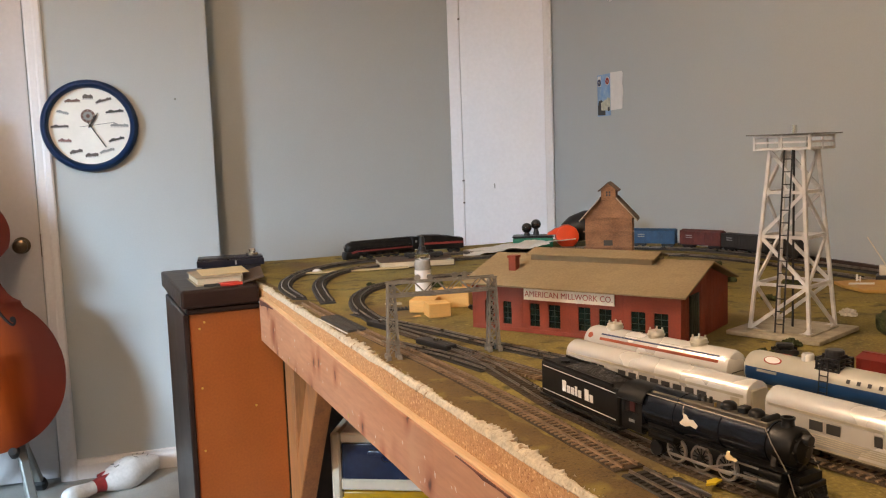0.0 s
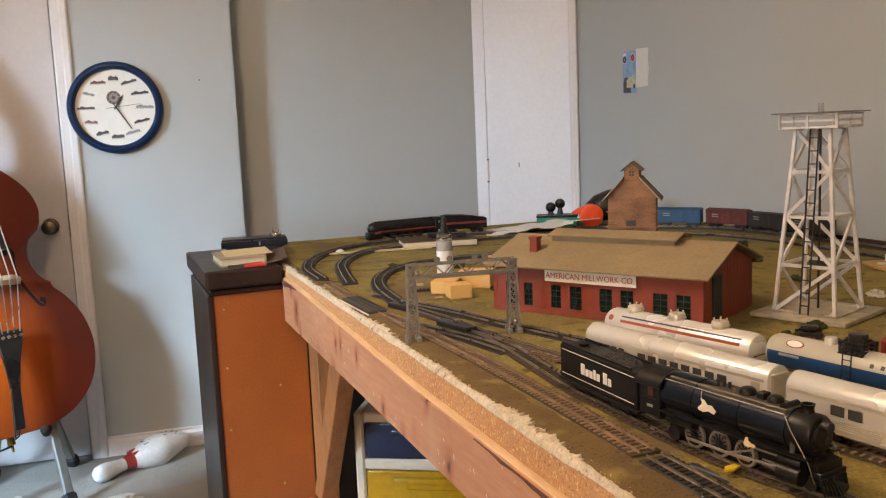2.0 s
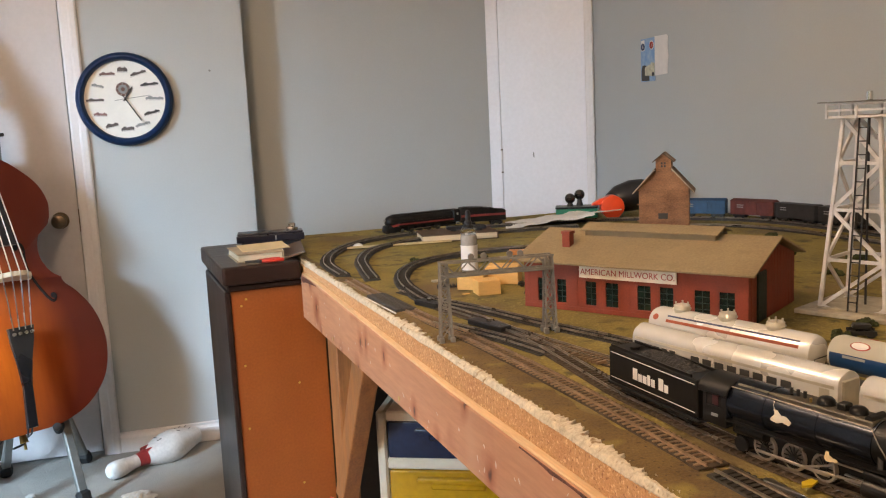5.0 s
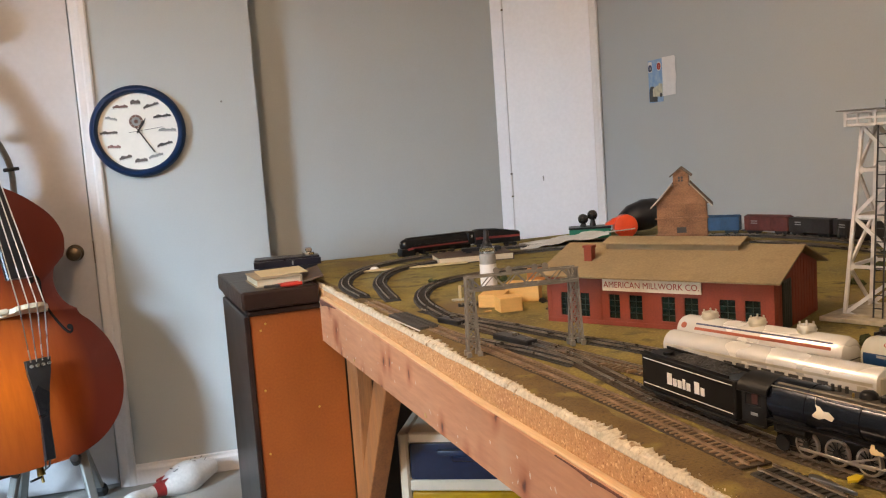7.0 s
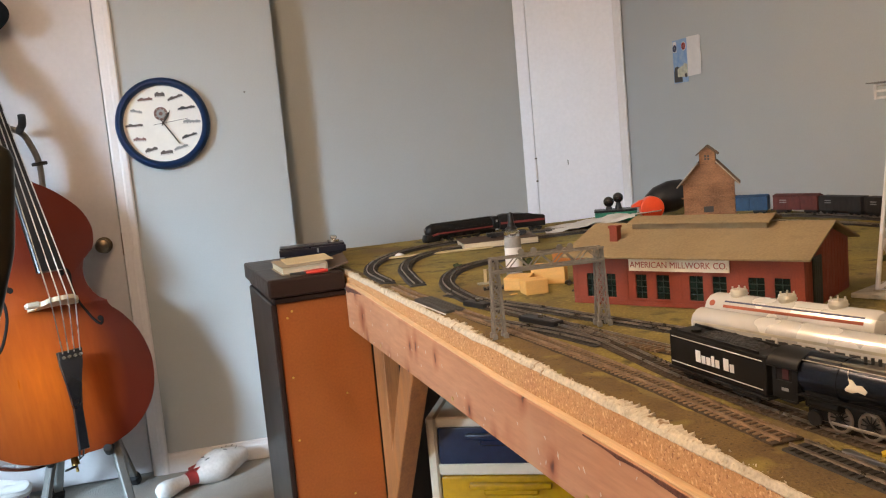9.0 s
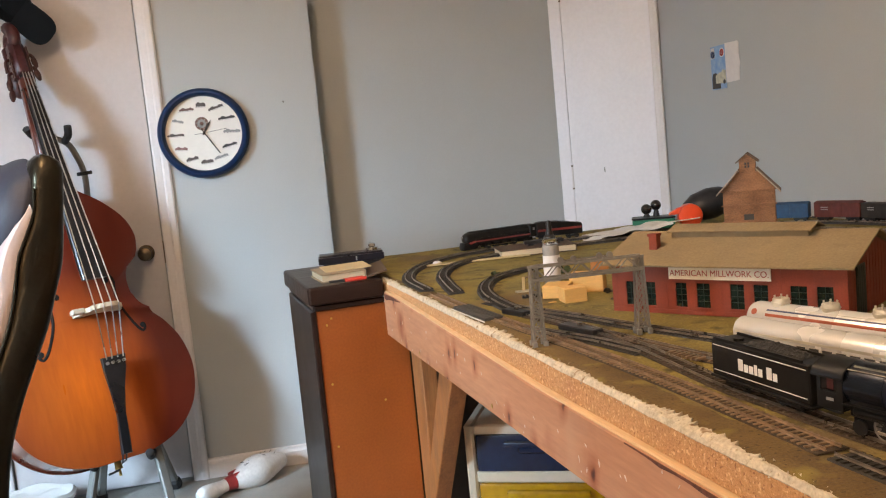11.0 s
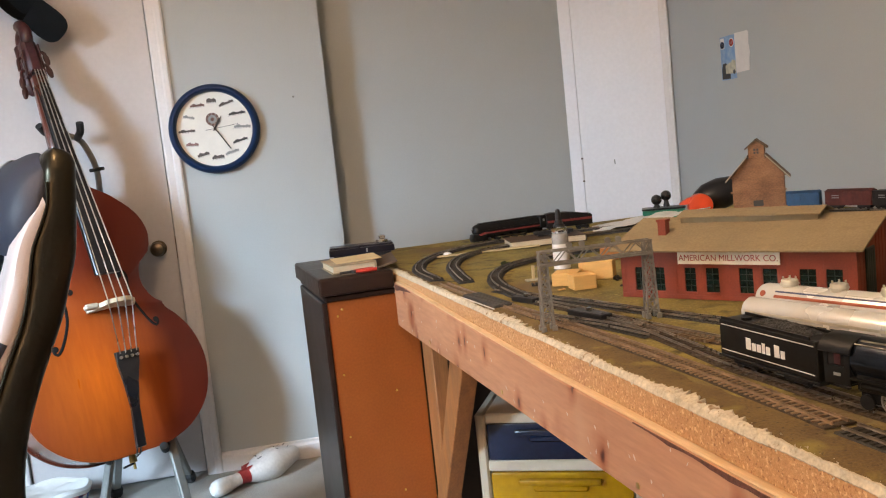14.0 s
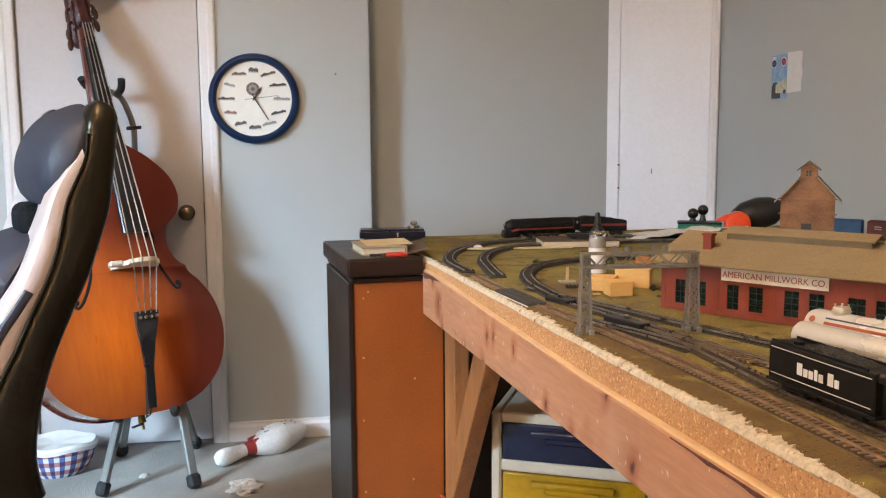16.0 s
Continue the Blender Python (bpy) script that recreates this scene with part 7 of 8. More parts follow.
# white railway name shown as plain letter-sized bars
widths = [(0.0080, 1.0), (0.0062, 0.66), (0.0066, 0.66), (0.0046, 0.88), (0.0062, 0.66)]
for s in (-1, 1):
    x = -0.030
    for w, hh in widths + [(None, 0), (0.0078, 1.0), (0.0062, 0.66)]:
        if w is None:
            x += 0.005
            continue
        part("lettering_bar", box(x, x + w, s * (TW + 0.0004) - 0.0002, s * (TW + 0.0004) + 0.0002, 0.0262, 0.0262 + 0.0125 * hh), "whiteline", tend)
        x += w + 0.0018
truck(tend, -0.042)
truck(tend, 0.040)
coupler(tend, -TL - 0.002, -1)
part("drawbar", box(TL, TL + 0.022, -0.002, 0.002, 0.008, 0.010), "black", tend)
part("end_ladder", merge(*[box(-TL - 0.0022, -TL - 0.0008, s * 0.012 - 0.0005, s * 0.012 + 0.0005, 0.012, 0.05) for s in (0.6, 1.2)], *[box(-TL - 0.0022, -TL - 0.0012, 0.007, 0.0145, z, z + 0.0008) for z in (0.018, 0.026, 0.034, 0.042)]), "lococblack", tend)


# -- streamlined engine on the far loop
far = thing("streamlined_locomotive", on_track(LOOP, 0.912, 2.61, RAILTOP + 0.004), "black streamlined model locomotive with a dark red side stripe", "locomotive", "steam locomotives")
# local +x runs to the nose
part("boiler_shroud", moved(lathe([(0.0, -0.105), (0.0185, -0.105), (0.0185, 0.085), (0.0178, 0.096), (0.0145, 0.104), (0.008, 0.109), (0.0, 0.110)], 36), Matrix.Translation((0, 0, 0.034)) @ Matrix.Rotation(radians(90), 4, "Y")), "lococblack", far, "", True)
part("top_fairing", box(-0.105, 0.09, -0.009, 0.009, 0.046, 0.0545, 0.003, 2), "lococblack", far, "", True)
part("skirt", merge(*[box(-0.105, 0.075, s * 0.0185 - 0.0012, s * 0.0185 + 0.0012, 0.018, 0.034, 0.0006) for s in (-1, 1)]), "lococblack", far)
part("red_stripe", merge(*[box(-0.105, 0.078, s * 0.0200 - 0.0003, s * 0.0200 + 0.0003, 0.0235, 0.0275) for s in (-1, 1)]), "locored", far, "dark red stripe")
for s in (-1, 1):
    part("nose_stripe", beam((0.078, s * 0.0196, 0.0255), (0.104, s * 0.0135, 0.019), 0.0012, 0.006), "locored", far)
    for k in range(4):
        part("driver", cyl(0.0105, 0.002, (-0.055 + 0.029 * k, s * 0.0092, 0.0105), "y", 26), "darkmetal", far)
    part("side_rod", beam((-0.058, s * 0.0118, 0.009), (0.036, s * 0.0118, 0.009), 0.0011, 0.0024), "chrome", far, "bright rod")
    for x in (0.062, 0.082):
        part("pilot_wheel", cyl(0.0058, 0.002, (x, s * 0.0092, 0.0058), "y", 18), "steel", far)
part("pilot_shroud", moved(prism([(0.07, 0.003), (0.112, 0.002), (0.116, 0.010), (0.112, 0.024), (0.10, 0.026), (0.07, 0.02)], -0.0165, 0.0165, 0.004), UPRIGHT), "lococblack", far, "", True)
part("headlamp", cyl(0.0045, 0.004, (0.1105, 0, 0.038), "x", 16), "steel", far)
part("cab", merge(box(-0.130, -0.1052, -0.020, 0.020, 0.016, 0.053, 0.003)), "lococblack", far)
part("cab_number_bar", merge(*[box(-0.122, -0.116, s * 0.0202 - 0.0002, s * 0.0202 + 0.0002, 0.036, 0.043) for s in (-1, 1)]), "ink3", far)
part("frame_block", box(-0.12, 0.075, -0.007, 0.007, 0.006, 0.020), "lococblack", far)
ft = thing("streamlined_tender", on_track(LOOP, 1.114, 2.62, RAILTOP + 0.004), "black streamlined model tender with a dark red side stripe", "tender", "tenders")
tprof = [(-0.07, 0.012), (0.07, 0.012), (0.07, 0.055), (0.055, 0.0575), (0.0, 0.055), (-0.03, 0.047), (-0.066, 0.0445), (-0.07, 0.04)]
part("body", moved(prism(tprof, -0.0185, 0.0185, 0.003), UPRIGHT), "lococblack", ft, "", True)
part("red_stripe", merge(*[box(-0.068, 0.068, s * 0.0187 - 0.0002, s * 0.0187 + 0.0003, 0.028, 0.0345) for s in (-1, 1)]), "locored", ft, "dark red stripe")
truck(ft, -0.042)
truck(ft, 0.042)
part("drawbar", box(0.07, 0.079, -0.002, 0.002, 0.008, 0.010), "black", ft)

# -- long silver tank car with three domes
def tank_car(name, line, x, y, L, r, axis, label, group):
    t = thing(name, on_track(line, x, y), label, "tank car", group)
    prof = [(0.0, -L / 2 - 0.006), (r * 0.55, -L / 2 - 0.0045), (r * 0.9, -L / 2), (r, -L / 2 + 0.006), (r, L / 2 - 0.006), (r * 0.9, L / 2), (r * 0.55, L / 2 + 0.0045), (0.0, L / 2 + 0.006)]
    return t, moved(lathe(prof, 40), Matrix.Translation((0, 0, axis)) @ Matrix.Rotation(radians(90), 4, "Y"))


TLn, TR, TA = 0.232, 0.0215, 0.0335
gt, bm = tank_car("silver_tank_car", TANK, 0.9055, 1.065, TLn, TR, TA, "long silver model tank car with three domes and striped sides", "freight cars")
part("tank", bm, "silverlight", gt, "silver tank barrel", True)
for s in (-1, 1):
    lo, hi = (52, 66) if s > 0 else (-66, -52)
    for a0, a1, mt, nm in ((44, 50, "stripeblue", "dark blue stripe"), (60, 70, "stripeorange", "orange-red stripe"), (35, 36.5, "tankgrey", "thin grey line")):
        part("stripe", moved(arc_band(TR, s * a0, s * a1, -TLn / 2 + (0.03 if a0 > 40 else 0.06), TLn / 2 - (0.012 if a0 > 40 else 0.05)), Matrix.Translation((0, 0, TA))), mt, gt, nm)
    disc = part("round_badge", moved(lathe([(0, 0.0005), (0.0042, 0.0005), (0.0042, 0)], 20), Matrix.Translation((-TLn / 2 + 0.012, -s * TR * math.sin(radians(58)), TA + TR * math.cos(radians(58)))) @ Matrix.Rotation(radians(58 * s), 4, "X") @ Matrix.Diagonal((1, 1, 1, 1))), "stripeorange", gt, "plain round orange badge")
for x in (-0.076, -0.005, 0.062):
    dm = part("dome", lathe([(0.0105, -0.004), (0.0105, 0.006), (0.0098, 0.0072), (0.0, 0.008)], 24, (x, 0, TA + TR)), "silver", gt, "silver dome", True)
    part("dome_rim", lathe([(0.0107, 0.0015), (0.0118, 0.0015), (0.0118, 0.0027), (0.0107, 0.0027)], 24, (x, 0, TA + TR)), "silver", dm)
    for k in range(4):
        a = k * math.pi / 2 + 0.6
        part("valve", cyl(0.0012, 0.004, (x + 0.0075 * math.cos(a), 0.0075 * math.sin(a), TA + TR + 0.009), "z", 8), "silver", dm)
part("underframe", box(-TLn / 2 + 0.01, TLn / 2 - 0.01, -0.008, 0.008, 0.0095, 0.0125), "black", gt)
part("end_handrail", tube([(TLn / 2 + 0.004, -0.019, 0.016), (TLn / 2 + 0.008, -0.019, 0.032), (TLn / 2 + 0.008, 0.019, 0.032), (TLn / 2 + 0.004, 0.019, 0.016)], 0.0006, 5), "black", gt)
truck(gt, -0.088)
truck(gt, 0.088)
coupler(gt, TLn / 2 - 0.002, 1)
coupler(gt, -TLn / 2 + 0.002, -1)

FLn, FR, FA = 0.236, 0.0205, 0.0395
fr, bm = tank_car("grey_tank_car", TANK, 0.977, 0.826, FLn, FR, FA, "pale grey and blue model tank car with black dome platform", "freight cars")
part("tank", bm, "tankgrey", fr, "pale grey tank barrel", True)
for s in (-1, 1):
    part("blue_side", moved(arc_band(FR, s * 75, s * 128, -FLn / 2 + 0.004, FLn / 2 - 0.004, 0.0003, 12), Matrix.Translation((0, 0, FA))), "tankblue", fr, "blue lower side")
    q = radians(42)
    bmat = Matrix.Translation((-0.082, -s * (FR + 0.0003) * math.sin(q), FA + (FR + 0.0003) * math.cos(q))) @ Matrix.Rotation(q * s, 4, "X")
    badge = part("oval_badge", moved(cyl(0.0052, 0.0005, (0, 0, 0), "z", 24), bmat @ Matrix.Diagonal((2.2, 1, 1, 1))), "redletter", fr, "plain red and white oval")
    part("badge_field", moved(cyl(0.0042, 0.0005, (0, 0, 0.0005), "z", 24), bmat @ Matrix.Diagonal((2.3, 1, 1, 1))), "whiteline", badge)
    for k in range(5):
        part("lettering_bar", moved(box(0.010 + 0.0118 * k, 0.0140 + 0.0118 * k, -0.0022, 0.0022, 0, 0.0004), Matrix.Translation((0, -s * (FR + 0.0002) * math.sin(radians(60)), FA + (FR + 0.0002) * math.cos(radians(60)))) @ Matrix.Rotation(radians(60) * s, 4, "X")), "ink", fr)
    part("lettering_bar", moved(box(-0.098, -0.072, -0.0014, 0.0014, 0, 0.0004), Matrix.Translation((0, -s * (FR + 0.0005) * math.sin(radians(82)), FA + (FR + 0.0005) * math.cos(radians(82)))) @ Matrix.Rotation(radians(82) * s, 4, "X")), "ink3", fr)
    lad = [beam((x, s * 0.0225, 0.018), (x, s * 0.019, FA + 0.021), 0.0009, 0.0012) for x in (-0.020, -0.010)] + [beam((-0.020, s * (0.0225 - 0.0006 * k), 0.021 + 0.006 * k), (-0.010, s * (0.0225 - 0.0006 * k), 0.021 + 0.006 * k), 0.0009, 0.0009) for k in range(6)]
    part("ladder", merge(*lad), "black", fr, "black ladder")
part("dome", lathe([(0.0105, -0.003), (0.0105, 0.0085), (0.0, 0.0088)], 20, (-0.015, 0, FA + FR)), "black", fr, "black valve dome", True)
part("dome", lathe([(0.0068, -0.003), (0.0068, 0.0055), (0.0058, 0.0072), (0.0, 0.0078)], 20, (-0.047, 0, FA + FR)), "silverlight", fr, "small pale dome", True)
rail_p = []
for s in (-1, 1):
    for z in (-0.001, 0.0035, 0.008):
        rail_p += [beam((-0.028, s * 0.0125, FA + FR + z), (-0.002, s * 0.0125, FA + FR + z), 0.0019, 0.0019)]
    rail_p += [beam((x, s * 0.0125, FA + FR - 0.0034), (x, s * 0.0125, FA + FR + 0.0085), 0.0021, 0.0021) for x in (-0.028, -0.0215, -0.015, -0.0085, -0.002)]
for x in (-0.028, -0.002):
    rail_p += [beam((x, -0.0125, FA + FR + z), (x, 0.0125, FA + FR + z), 0.0019, 0.0019) for z in (-0.001, 0.0035, 0.008)]
plat_f = part("dome_platform", box(-0.030, -0.001, -0.0135, 0.0135, FA + FR - 0.0055, FA + FR - 0.0035), "black", fr, "black railed platform")
for b_ in rail_p:
    part("platform_rail", b_, "black", plat_f)
part("valve_cover", merge(cyl(0.010, 0.010, (-0.015, 0, FA + FR + 0.012), "z", 14, bev=0.002), box(-0.026, -0.004, -0.006, 0.006, FA + FR + 0.0087, FA + FR + 0.012)), "black", fr)
part("underframe", box(-FLn / 2 + 0.01, FLn / 2 - 0.01, -0.008, 0.008, 0.0095, 0.012), "black", fr)
truck(fr, -0.09)
truck(fr, 0.09)
coupler(fr, -FLn / 2 + 0.002, -1)


# -- silver streamlined coaches
def coach(name, x, y, L, label, windows):
    c = thing(name, on_track(COACH, x, y, RAILTOP + 0.002), label, "passenger car", "silver coaches")
    w, h0, h1, top = 0.0172, 0.011, 0.0425, 0.0555
    prof = [(-w, h0), (w, h0)] + [(w, h1)] + [(w * math.cos(radians(a)), h1 + (top - h1) * math.sin(radians(a))) for a in range(12, 169, 12)] + [(-w, h1)]
    m = Matrix(((0, 0, 1, 0), (1, 0, 0, 0), (0, 1, 0, 0), (0, 0, 0, 1)))
    part("body", moved(prism(prof, -L / 2, L / 2, 0.0012), m), "silverlight", c, "silver fluted body", True)
    for s in (-1, 1):
        for z in (0.0145, 0.0165, 0.0185, 0.0205, 0.0225):
            part("flute", box(-L / 2 + 0.006, L / 2 - 0.006, s * w - 0.0004, s * w + 0.0005, z - 0.0005, z + 0.0005), "silver", c)
        part("letter_board", box(-L / 2 + 0.004, L / 2 - 0.004, s * w - 0.0004, s * w + 0.0004, 0.0395, 0.0425), "silver", c)
        for x0, x1 in windows:
            wn_ = part("window", box(x0, x1, s * w - 0.0004, s * w + 0.0003, 0.0265, 0.036), "ink", c, "dark window")
            part("window_frame", merge(box(x0 - 0.0008, x1 + 0.0008, s * w + 0.0, s * w + 0.0007, 0.0257, 0.0265), box(x0 - 0.0008, x1 + 0.0008, s * w + 0.0, s * w + 0.0007, 0.036, 0.0368), box(x0 - 0.0008, x0, s * w, s * w + 0.0007, 0.0265, 0.036), box(x1, x1 + 0.0008, s * w, s * w + 0.0007, 0.0265, 0.036)), "silver", wn_)
        part("door", box(L / 2 - 0.02, L / 2 - 0.009, s * w - 0.0003, s * w + 0.0004, 0.012, 0.038), "silver", c, "grey end door")
    for q in (-1, 1):
        part("vestibule", box(q * (L / 2) - (0 if q > 0 else 0.003), q * (L / 2) + (0.003 if q > 0 else 0), -0.012, 0.012, 0.012, 0.048, 0.001), "silver", c)
    part("skirt_trim", box(-L / 2 + 0.004, L / 2 - 0.004, -0.0165, 0.0165, 0.0085, 0.0108), "silver", c)
    truck(c, -L / 2 + 0.04, mat="darkmetal")
    truck(c, L / 2 - 0.04, mat="darkmetal")
    return c


W1 = [(-0.115 + 0.0125 * k, -0.106 + 0.0125 * k) for k in range(4)] + [(-0.045 + 0.017 * k, -0.033 + 0.017 * k) for k in range(8)]
W2 = [(-0.085, -0.071), (-0.067, -0.053), (-0.020, -0.0125), (0.0, 0.013), (0.017, 0.030), (0.034, 0.047), (0.051, 0.064), (0.068, 0.081)]
coach("silver_coach", 0.829, 0.960, 0.275, "silver streamlined model coach standing beside the steam engine", W1)
coach("silver_coach", 0.9025, 0.678, 0.270, "silver streamlined model coach with square dark windows", W2)


# -- box cars on the far loop
def box_car(name, line, x, y, mat, label, L=0.134, base=RAILTOP + 0.004, open_top=False):
    c = thing(name, on_track(line, x, y, base), label, "freight car", "freight cars")
    bms = [box(-L / 2, L / 2, -0.0165, 0.0165, 0.010, 0.049, 0.0008)]
    part("body", merge(*bms), mat, c)
    if not open_top:
        part("roof", moved(prism([(-0.0175, 0.049), (0.0175, 0.049), (0.0, 0.0535)], -L / 2 - 0.001, L / 2 + 0.001), Matrix(((0, 0, 1, 0), (1, 0, 0, 0), (0, 1, 0, 0), (0, 0, 0, 1)))), mat, c)
        part("roof_walk", box(-L / 2, L / 2, -0.003, 0.003, 0.0536, 0.0545), mat, c)
    for s in (-1, 1):
        for k in range(12):
            xx = -L / 2 + 0.005 + k * (L - 0.01) / 11
            part("side_rib", box(xx - 0.0006, xx + 0.0006, s * 0.0166 - 0.0006, s * 0.0166 + 0.0006, 0.011, 0.048), mat, c)
        if not open_top:
            part("sliding_door", box(-0.017, 0.015, s * 0.0178 - 0.0006, s * 0.0178 + 0.0006, 0.0125, 0.047), mat, c)
        for zz in (0.030, 0.036):
            part("lettering_bar", box(0.024, 0.045, s * 0.0180 - 0.0002, s * 0.0180 + 0.0002, zz, zz + 0.0025), "ink3", c)
    truck(c, -L / 2 + 0.024)
    truck(c, L / 2 - 0.024)
    coupler(c, L / 2, 1)
    coupler(c, -L / 2, -1)
    return c


box_car("blue_box_car", LOOP, 1.717, 2.391, "carblue", "blue model box car on the far loop")
box_car("maroon_box_car", LOOP, 1.799, 2.268, "carmaroon", "dark maroon model box car behind the blue one")
box_car("black_hopper", LOOP, 1.840, 2.124, "carblack", "black model hopper car on the far loop", 0.135, open_top=True)
box_car("black_hopper", LOOP, 1.852, 1.974, "carblack", "black model hopper car on the far loop", 0.135, open_top=True)
red_c = box_car("red_gondola", YARD, 1.094, 0.822, "carred", "red model freight car with a yellow stripe", 0.15, RAILTOP)
part("yellow_stripe", merge(*[box(-0.07, 0.07, s * 0.0181 - 0.0003, s * 0.0181 + 0.0003, 0.030, 0.036) for s in (-1, 1)]), "yellow", red_c, "yellow stripe")

loose = thing("loose_truck", pose(1.142, 1.117, TZ, 0, 0, -35), "dark loose model wheel truck lying on the grass", "wheel truck")
truck(loose, 0.0)
part("bolster", box(-0.012, 0.012, -0.008, 0.008, 0.0105, 0.018, 0.002), "black", loose)

flat = thing("flat_car", pose(1.005, 2.455, TZ + 0.0192, 0, 0, -12), "black model flat car lying on the paperback", "freight car", "freight cars")
part("deck", box(-0.055, 0.055, -0.015, 0.015, 0.006, 0.0125, 0.0008), "carblack", flat)
for s in (-1, 1):
    part("side_sill", box(-0.054, 0.054, s * 0.0152 - 0.0008, s * 0.0152 + 0.0008, 0.0045, 0.0135), "black", flat)
    part("bolster", box(s * 0.036 - 0.008, s * 0.036 + 0.008, -0.011, 0.011, 0.0, 0.0059, 0.0006), "black", flat)

# ---- scenery ----
def clump(name, x, y, r, mat, label, seed, h=0.6):
    bm = bmesh.new()
    rr = random.Random(seed)
    for k in range(9):
        b = bmesh.new()
        bmesh.ops.create_icosphere(b, subdivisions=2, radius=r * rr.uniform(0.25, 0.5))
        off = Vector((rr.uniform(-1, 1) * r * 0.7, rr.uniform(-1, 1) * r * 0.7, rr.uniform(0.1, 0.8) * r * h))
        for v in b.verts:
            v.co = v.co * (1 + 0.5 * noise.noise(v.co * (2.5 / r) + off * 50)) + off
        bm = merge(bm, b)
    for v in bm.verts:
        v.co.z = max(v.co.z, 0.0)
    return solid(name, bm, mat, label, "bush", "scenery bushes", m=pose(x, y, TZ))


for k, (x, y, r) in enumerate(((1.40, 1.15, 0.035), (1.46, 1.22, 0.03), (1.11, 1.12, 0.016), (1.15, 1.06, 0.014), (0.88, 1.70, 0.012), (0.895, 1.655, 0.010), (0.90, 2.02, 0.016), (0.77, 2.12, 0.010), (1.36, 1.62, 0.02), (1.27, 1.52, 0.016), (1.50, 1.75, 0.022), (1.42, 1.50, 0.015), (1.58, 1.62, 0.02), (1.62, 1.95, 0.02), (1.19, 1.16, 0.016))):
    clump("scenery_bush", x, y, r, "bush" if k not in (4, 5) else "tieblack", "small dark green scenery bush on the grass", 40 + k)
for k, (x, y, r) in enumerate(((1.444, 1.318, 0.0165), (0.855, 1.63, 0.004), (0.87, 1.635, 0.003))):
    crumple("scenery_rock", (x, y, TZ + r * 0.1), r, "rock" if k == 0 else "tieblack", "pale scenery rock on the grass" if k == 0 else "tiny dark pebble on the grass", "rock", 60 + k, 0.6)
crane = thing("yellow_crane", pose(1.78, 1.58, TZ, 0, 0, -45), "yellow and cream model crane with a pale lattice jib", "model crane")
part("deck", prism([(-0.092, -0.068), (-0.075, -0.115), (-0.031, -0.178), (0.05, -0.17), (0.09, -0.05), (0.02, -0.025), (-0.04, -0.03)], 0.0, 0.007, 0.0012), "deckyellow", crane, "flat dull yellow deck")
part("crawler", box(-0.012, 0.036, -0.020, 0.024, 0.0, 0.0138, 0.003, 2), "black", crane, "dark crawler base")
part("cab", merge(box(-0.006, 0.032, -0.012, 0.020, 0.014, 0.034, 0.002, 2), box(0.012, 0.030, -0.009, 0.017, 0.0342, 0.040, 0.001)), "signcream", crane, "cream cab")
jib = [beam((0.008, sy * 0.005, 0.034), (-0.030, sy * 0.002, 0.096), 0.0022, 0.0022) for sy in (-1, 1)]
jib += [beam((0.008 - 0.0063 * k, (-1) ** k * 0.005, 0.034 + 0.0103 * k), (0.0017 - 0.0063 * k, -((-1) ** k) * 0.0045, 0.0443 + 0.0103 * k), 0.0018, 0.0018) for k in range(6)]
part("jib", merge(*jib), "signcream", crane, "pale lattice jib")
spare = [beam((-0.062, -0.118 + dy, 0.009), (-0.014, -0.105 + dy, 0.009), 0.002, 0.002) for dy in (0, 0.012)] + [beam((-0.06 + 0.009 * k, -0.118 + 0.0024 * k + (0.012 if k % 2 else 0), 0.009), (-0.051 + 0.009 * k, -0.1156 + 0.0024 * k + (0 if k % 2 else 0.012), 0.009), 0.0016, 0.0016) for k in range(5)]
part("spare_jib", merge(*spare), "cardwhite", crane, "white lattice section lying on the deck")
part("hook_post", merge(box(-0.050, -0.046, -0.062, -0.059, 0.007, 0.022), box(-0.043, -0.040, -0.062, -0.059, 0.007, 0.018), box(-0.0455, -0.0435, -0.0615, -0.0595, 0.009, 0.012)), "cardwhite", crane, "small white post")
solid("edge_strip", moved(box(0.0, 0.012, -0.55, 0.55, 0.0, 0.009), pose(1.905, 1.75, TZ)), "chest", "dark strip standing along the wall", "edging")

# ---- on the dresser ----
bookd = thing("hardback_book", pose(0.372, 2.258, 0.9275, 0, 0, 6), "worn brown hardback lying on the dresser", "book", "books")
part("page_block", box(0.003, 0.108, 0.003, 0.15, 0.0024, 0.0176, 0.001), "pages", bookd, "cream page edges")
part("cover", merge(box(0.0, 0.112, 0.0, 0.155, 0.0, 0.0022), box(0.0, 0.112, 0.0, 0.155, 0.0178, 0.0200), box(0.1085, 0.112, 0.0, 0.155, 0.0023, 0.0177)), "browncard", bookd)
solid("manila_folder", moved(box(-0.06, 0.055, -0.035, 0.08, 0.0, 0.002, 0.0005), pose(0.445, 2.34, 0.9482, 1, -1, 4)), "manila", "thin tan folded card lying on the book", "folder")
solid("dark_leaflet", moved(box(0.0, 0.05, 0.0, 0.21, 0.0, 0.004), pose(0.485, 2.26, 0.9282, 0, -14, -4)), "bookcover", "dark leaflet leaning on the book", "leaflet")
ctl = thing("throttle_unit", pose(0.478, 2.52, 0.9275, 0, 0, -4), "dark navy train throttle with a silver knob", "controller")
part("case", box(-0.092, 0.085, -0.036, 0.034, 0.0182, 0.036, 0.002, 2), "navyplastic", ctl, "flat dark case")
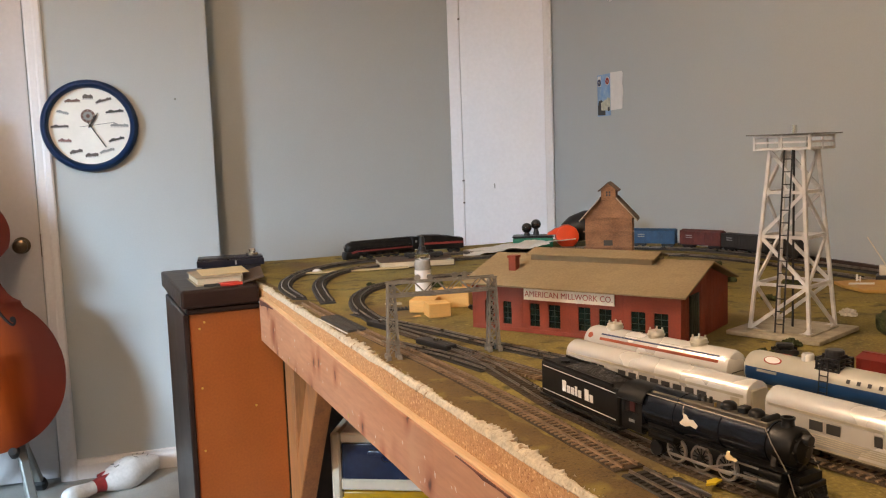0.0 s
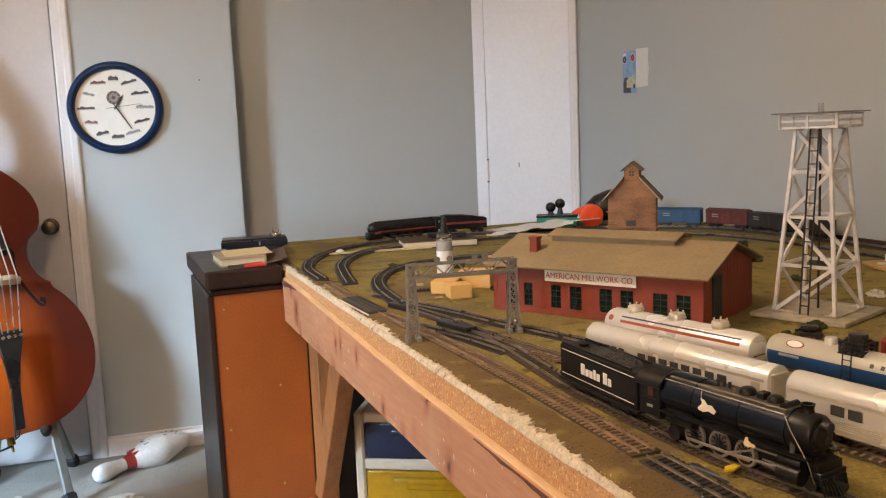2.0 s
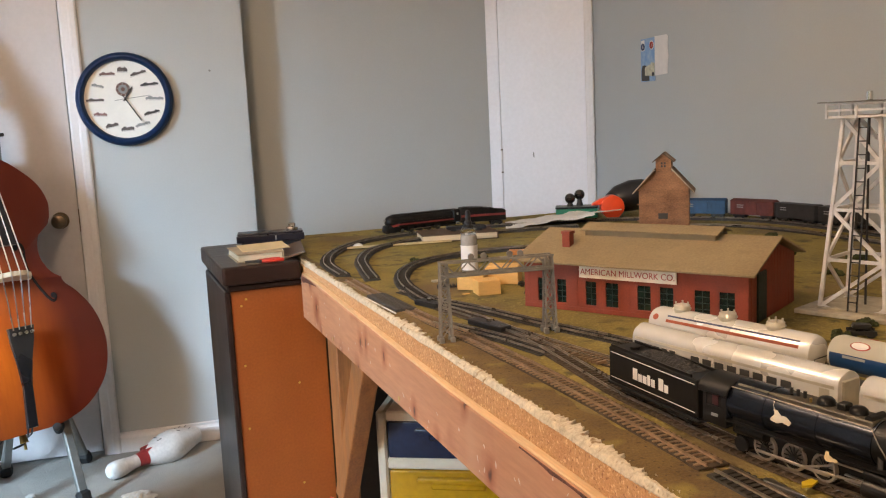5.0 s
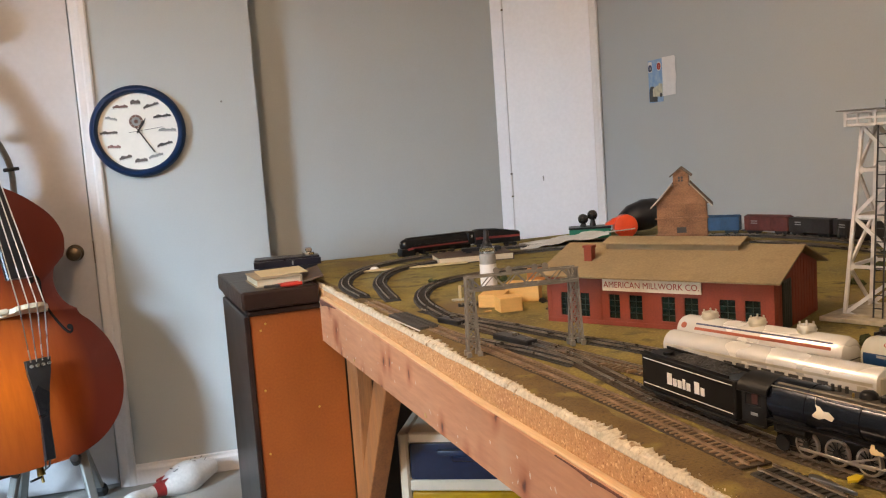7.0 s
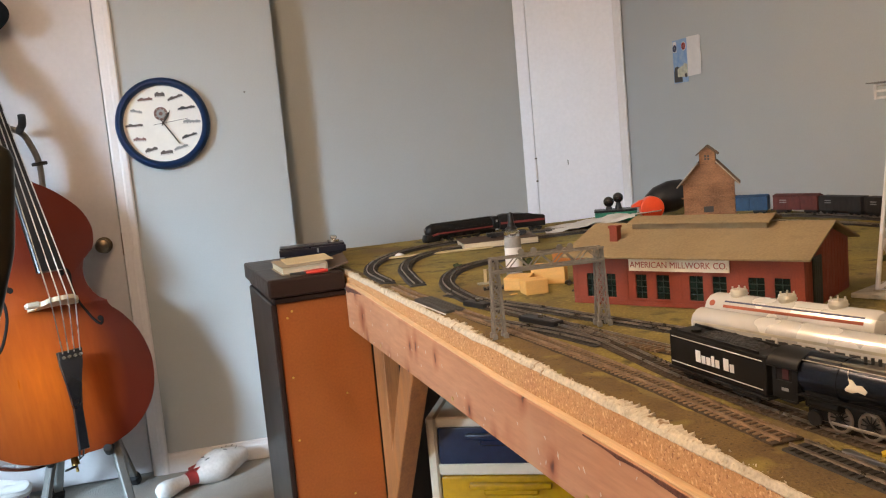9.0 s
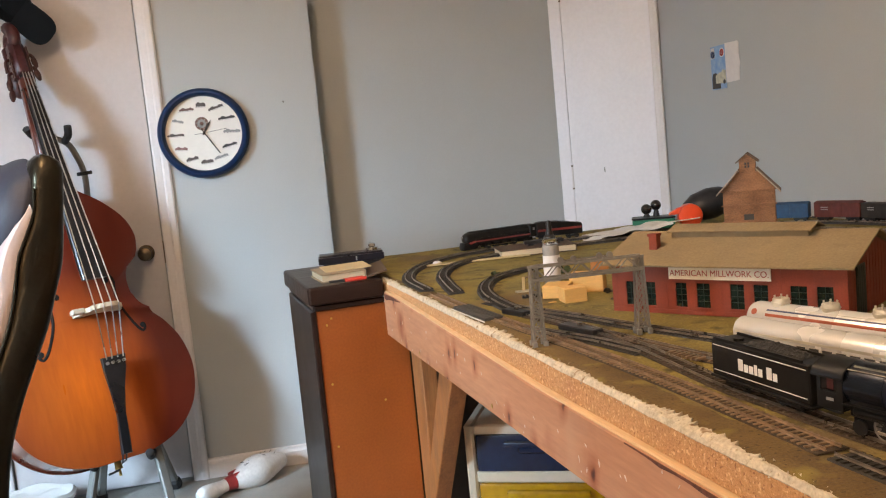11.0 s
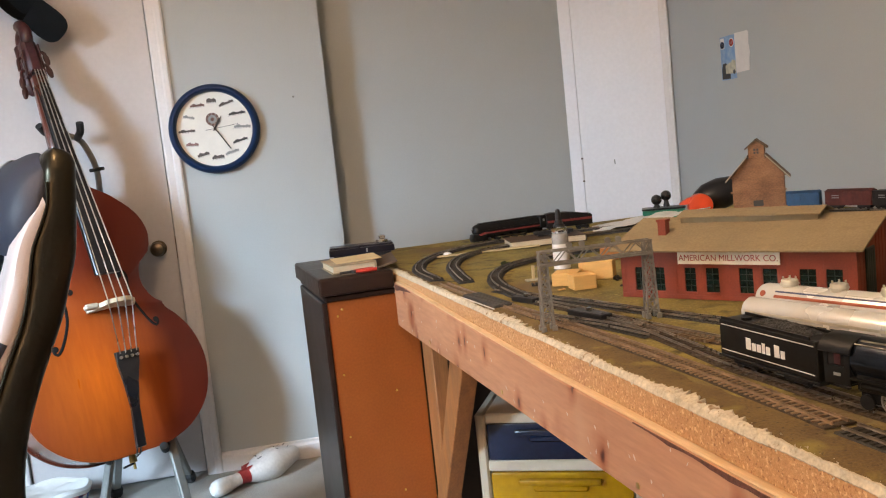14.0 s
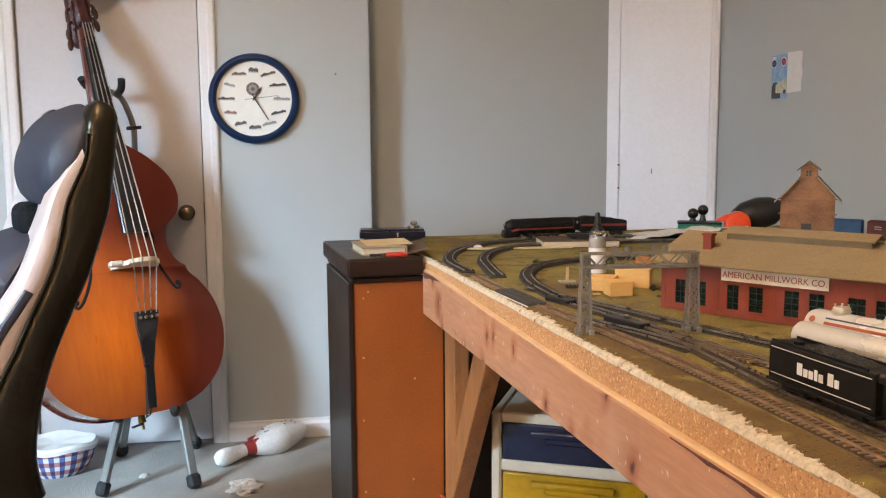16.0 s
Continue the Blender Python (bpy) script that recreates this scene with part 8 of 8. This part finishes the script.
part("case_lid", box(-0.089, 0.082, -0.033, 0.031, 0.0364, 0.042, 0.002, 2), "navyplastic", ctl)
part("foot_block", box(-0.08, 0.075, -0.03, 0.03, 0.0, 0.0178), "black", ctl)
part("knob", merge(cyl(0.017, 0.008, (0.055, -0.005, 0.0462), "z", 24, bev=0.001), box(0.046, 0.064, -0.018, 0.008, 0.0504, 0.062, 0.003)), "chrome", ctl, "silver knob")
part("label_strip", box(0.008, 0.012, -0.0368, -0.0361, 0.022, 0.033), "ink3", ctl)
pl = thing("red_pliers", pose(0.428, 2.226, 0.9275, 0, 0, 3), "small pliers with red grips on the dresser edge", "pliers")
part("grip", tube([tuple(v) for v in smooth_line([(-0.005, 0.002, 0.005), (0.02, -0.004, 0.005), (0.05, -0.001, 0.005)], 0.005)], 0.0045, 8), "red", pl, "red grip")
part("grip", tube([tuple(v) for v in smooth_line([(-0.005, 0.006, 0.005), (0.02, 0.014, 0.005), (0.045, 0.016, 0.005)], 0.005)], 0.0045, 8), "red", pl, "red grip")
part("jaws", merge(beam((-0.005, 0.004, 0.005), (-0.04, 0.006, 0.005), 0.008, 0.006, 0.001), cyl(0.008, 0.007, (-0.006, 0.004, 0.005), "z", 16)), "darkmetal", pl, "dark steel jaws")
solid("orange_box", moved(box(-0.02, 0.02, -0.012, 0.012, 0, 0.026, 0.001), pose(0.975, 1.98, TZ, 0, 0, -25)), "orangepale", "small orange card box behind the blocks", "box")
solid("yellow_tag", moved(box(-0.014, 0.014, -0.004, 0.004, 0, 0.008, 0.001), pose(1.02, 1.955, TZ + 0.0, 0, 0, -25)), "yellow", "small yellow plastic tag behind the blocks", "tag")
solid("yellow_scrap", moved(prism([(0.011 * math.cos(a) * (1 if k % 2 else 0.7), 0.005 * math.sin(a) * (1 if k % 2 else 0.8)) for k, a in enumerate([j * math.pi / 5 for j in range(10)])], 0, 0.002), pose(0.752, 0.738, TZ + 0.0042, 0, 0, 20)), "yellow", "small ragged orange-yellow scrap on the track", "scrap")
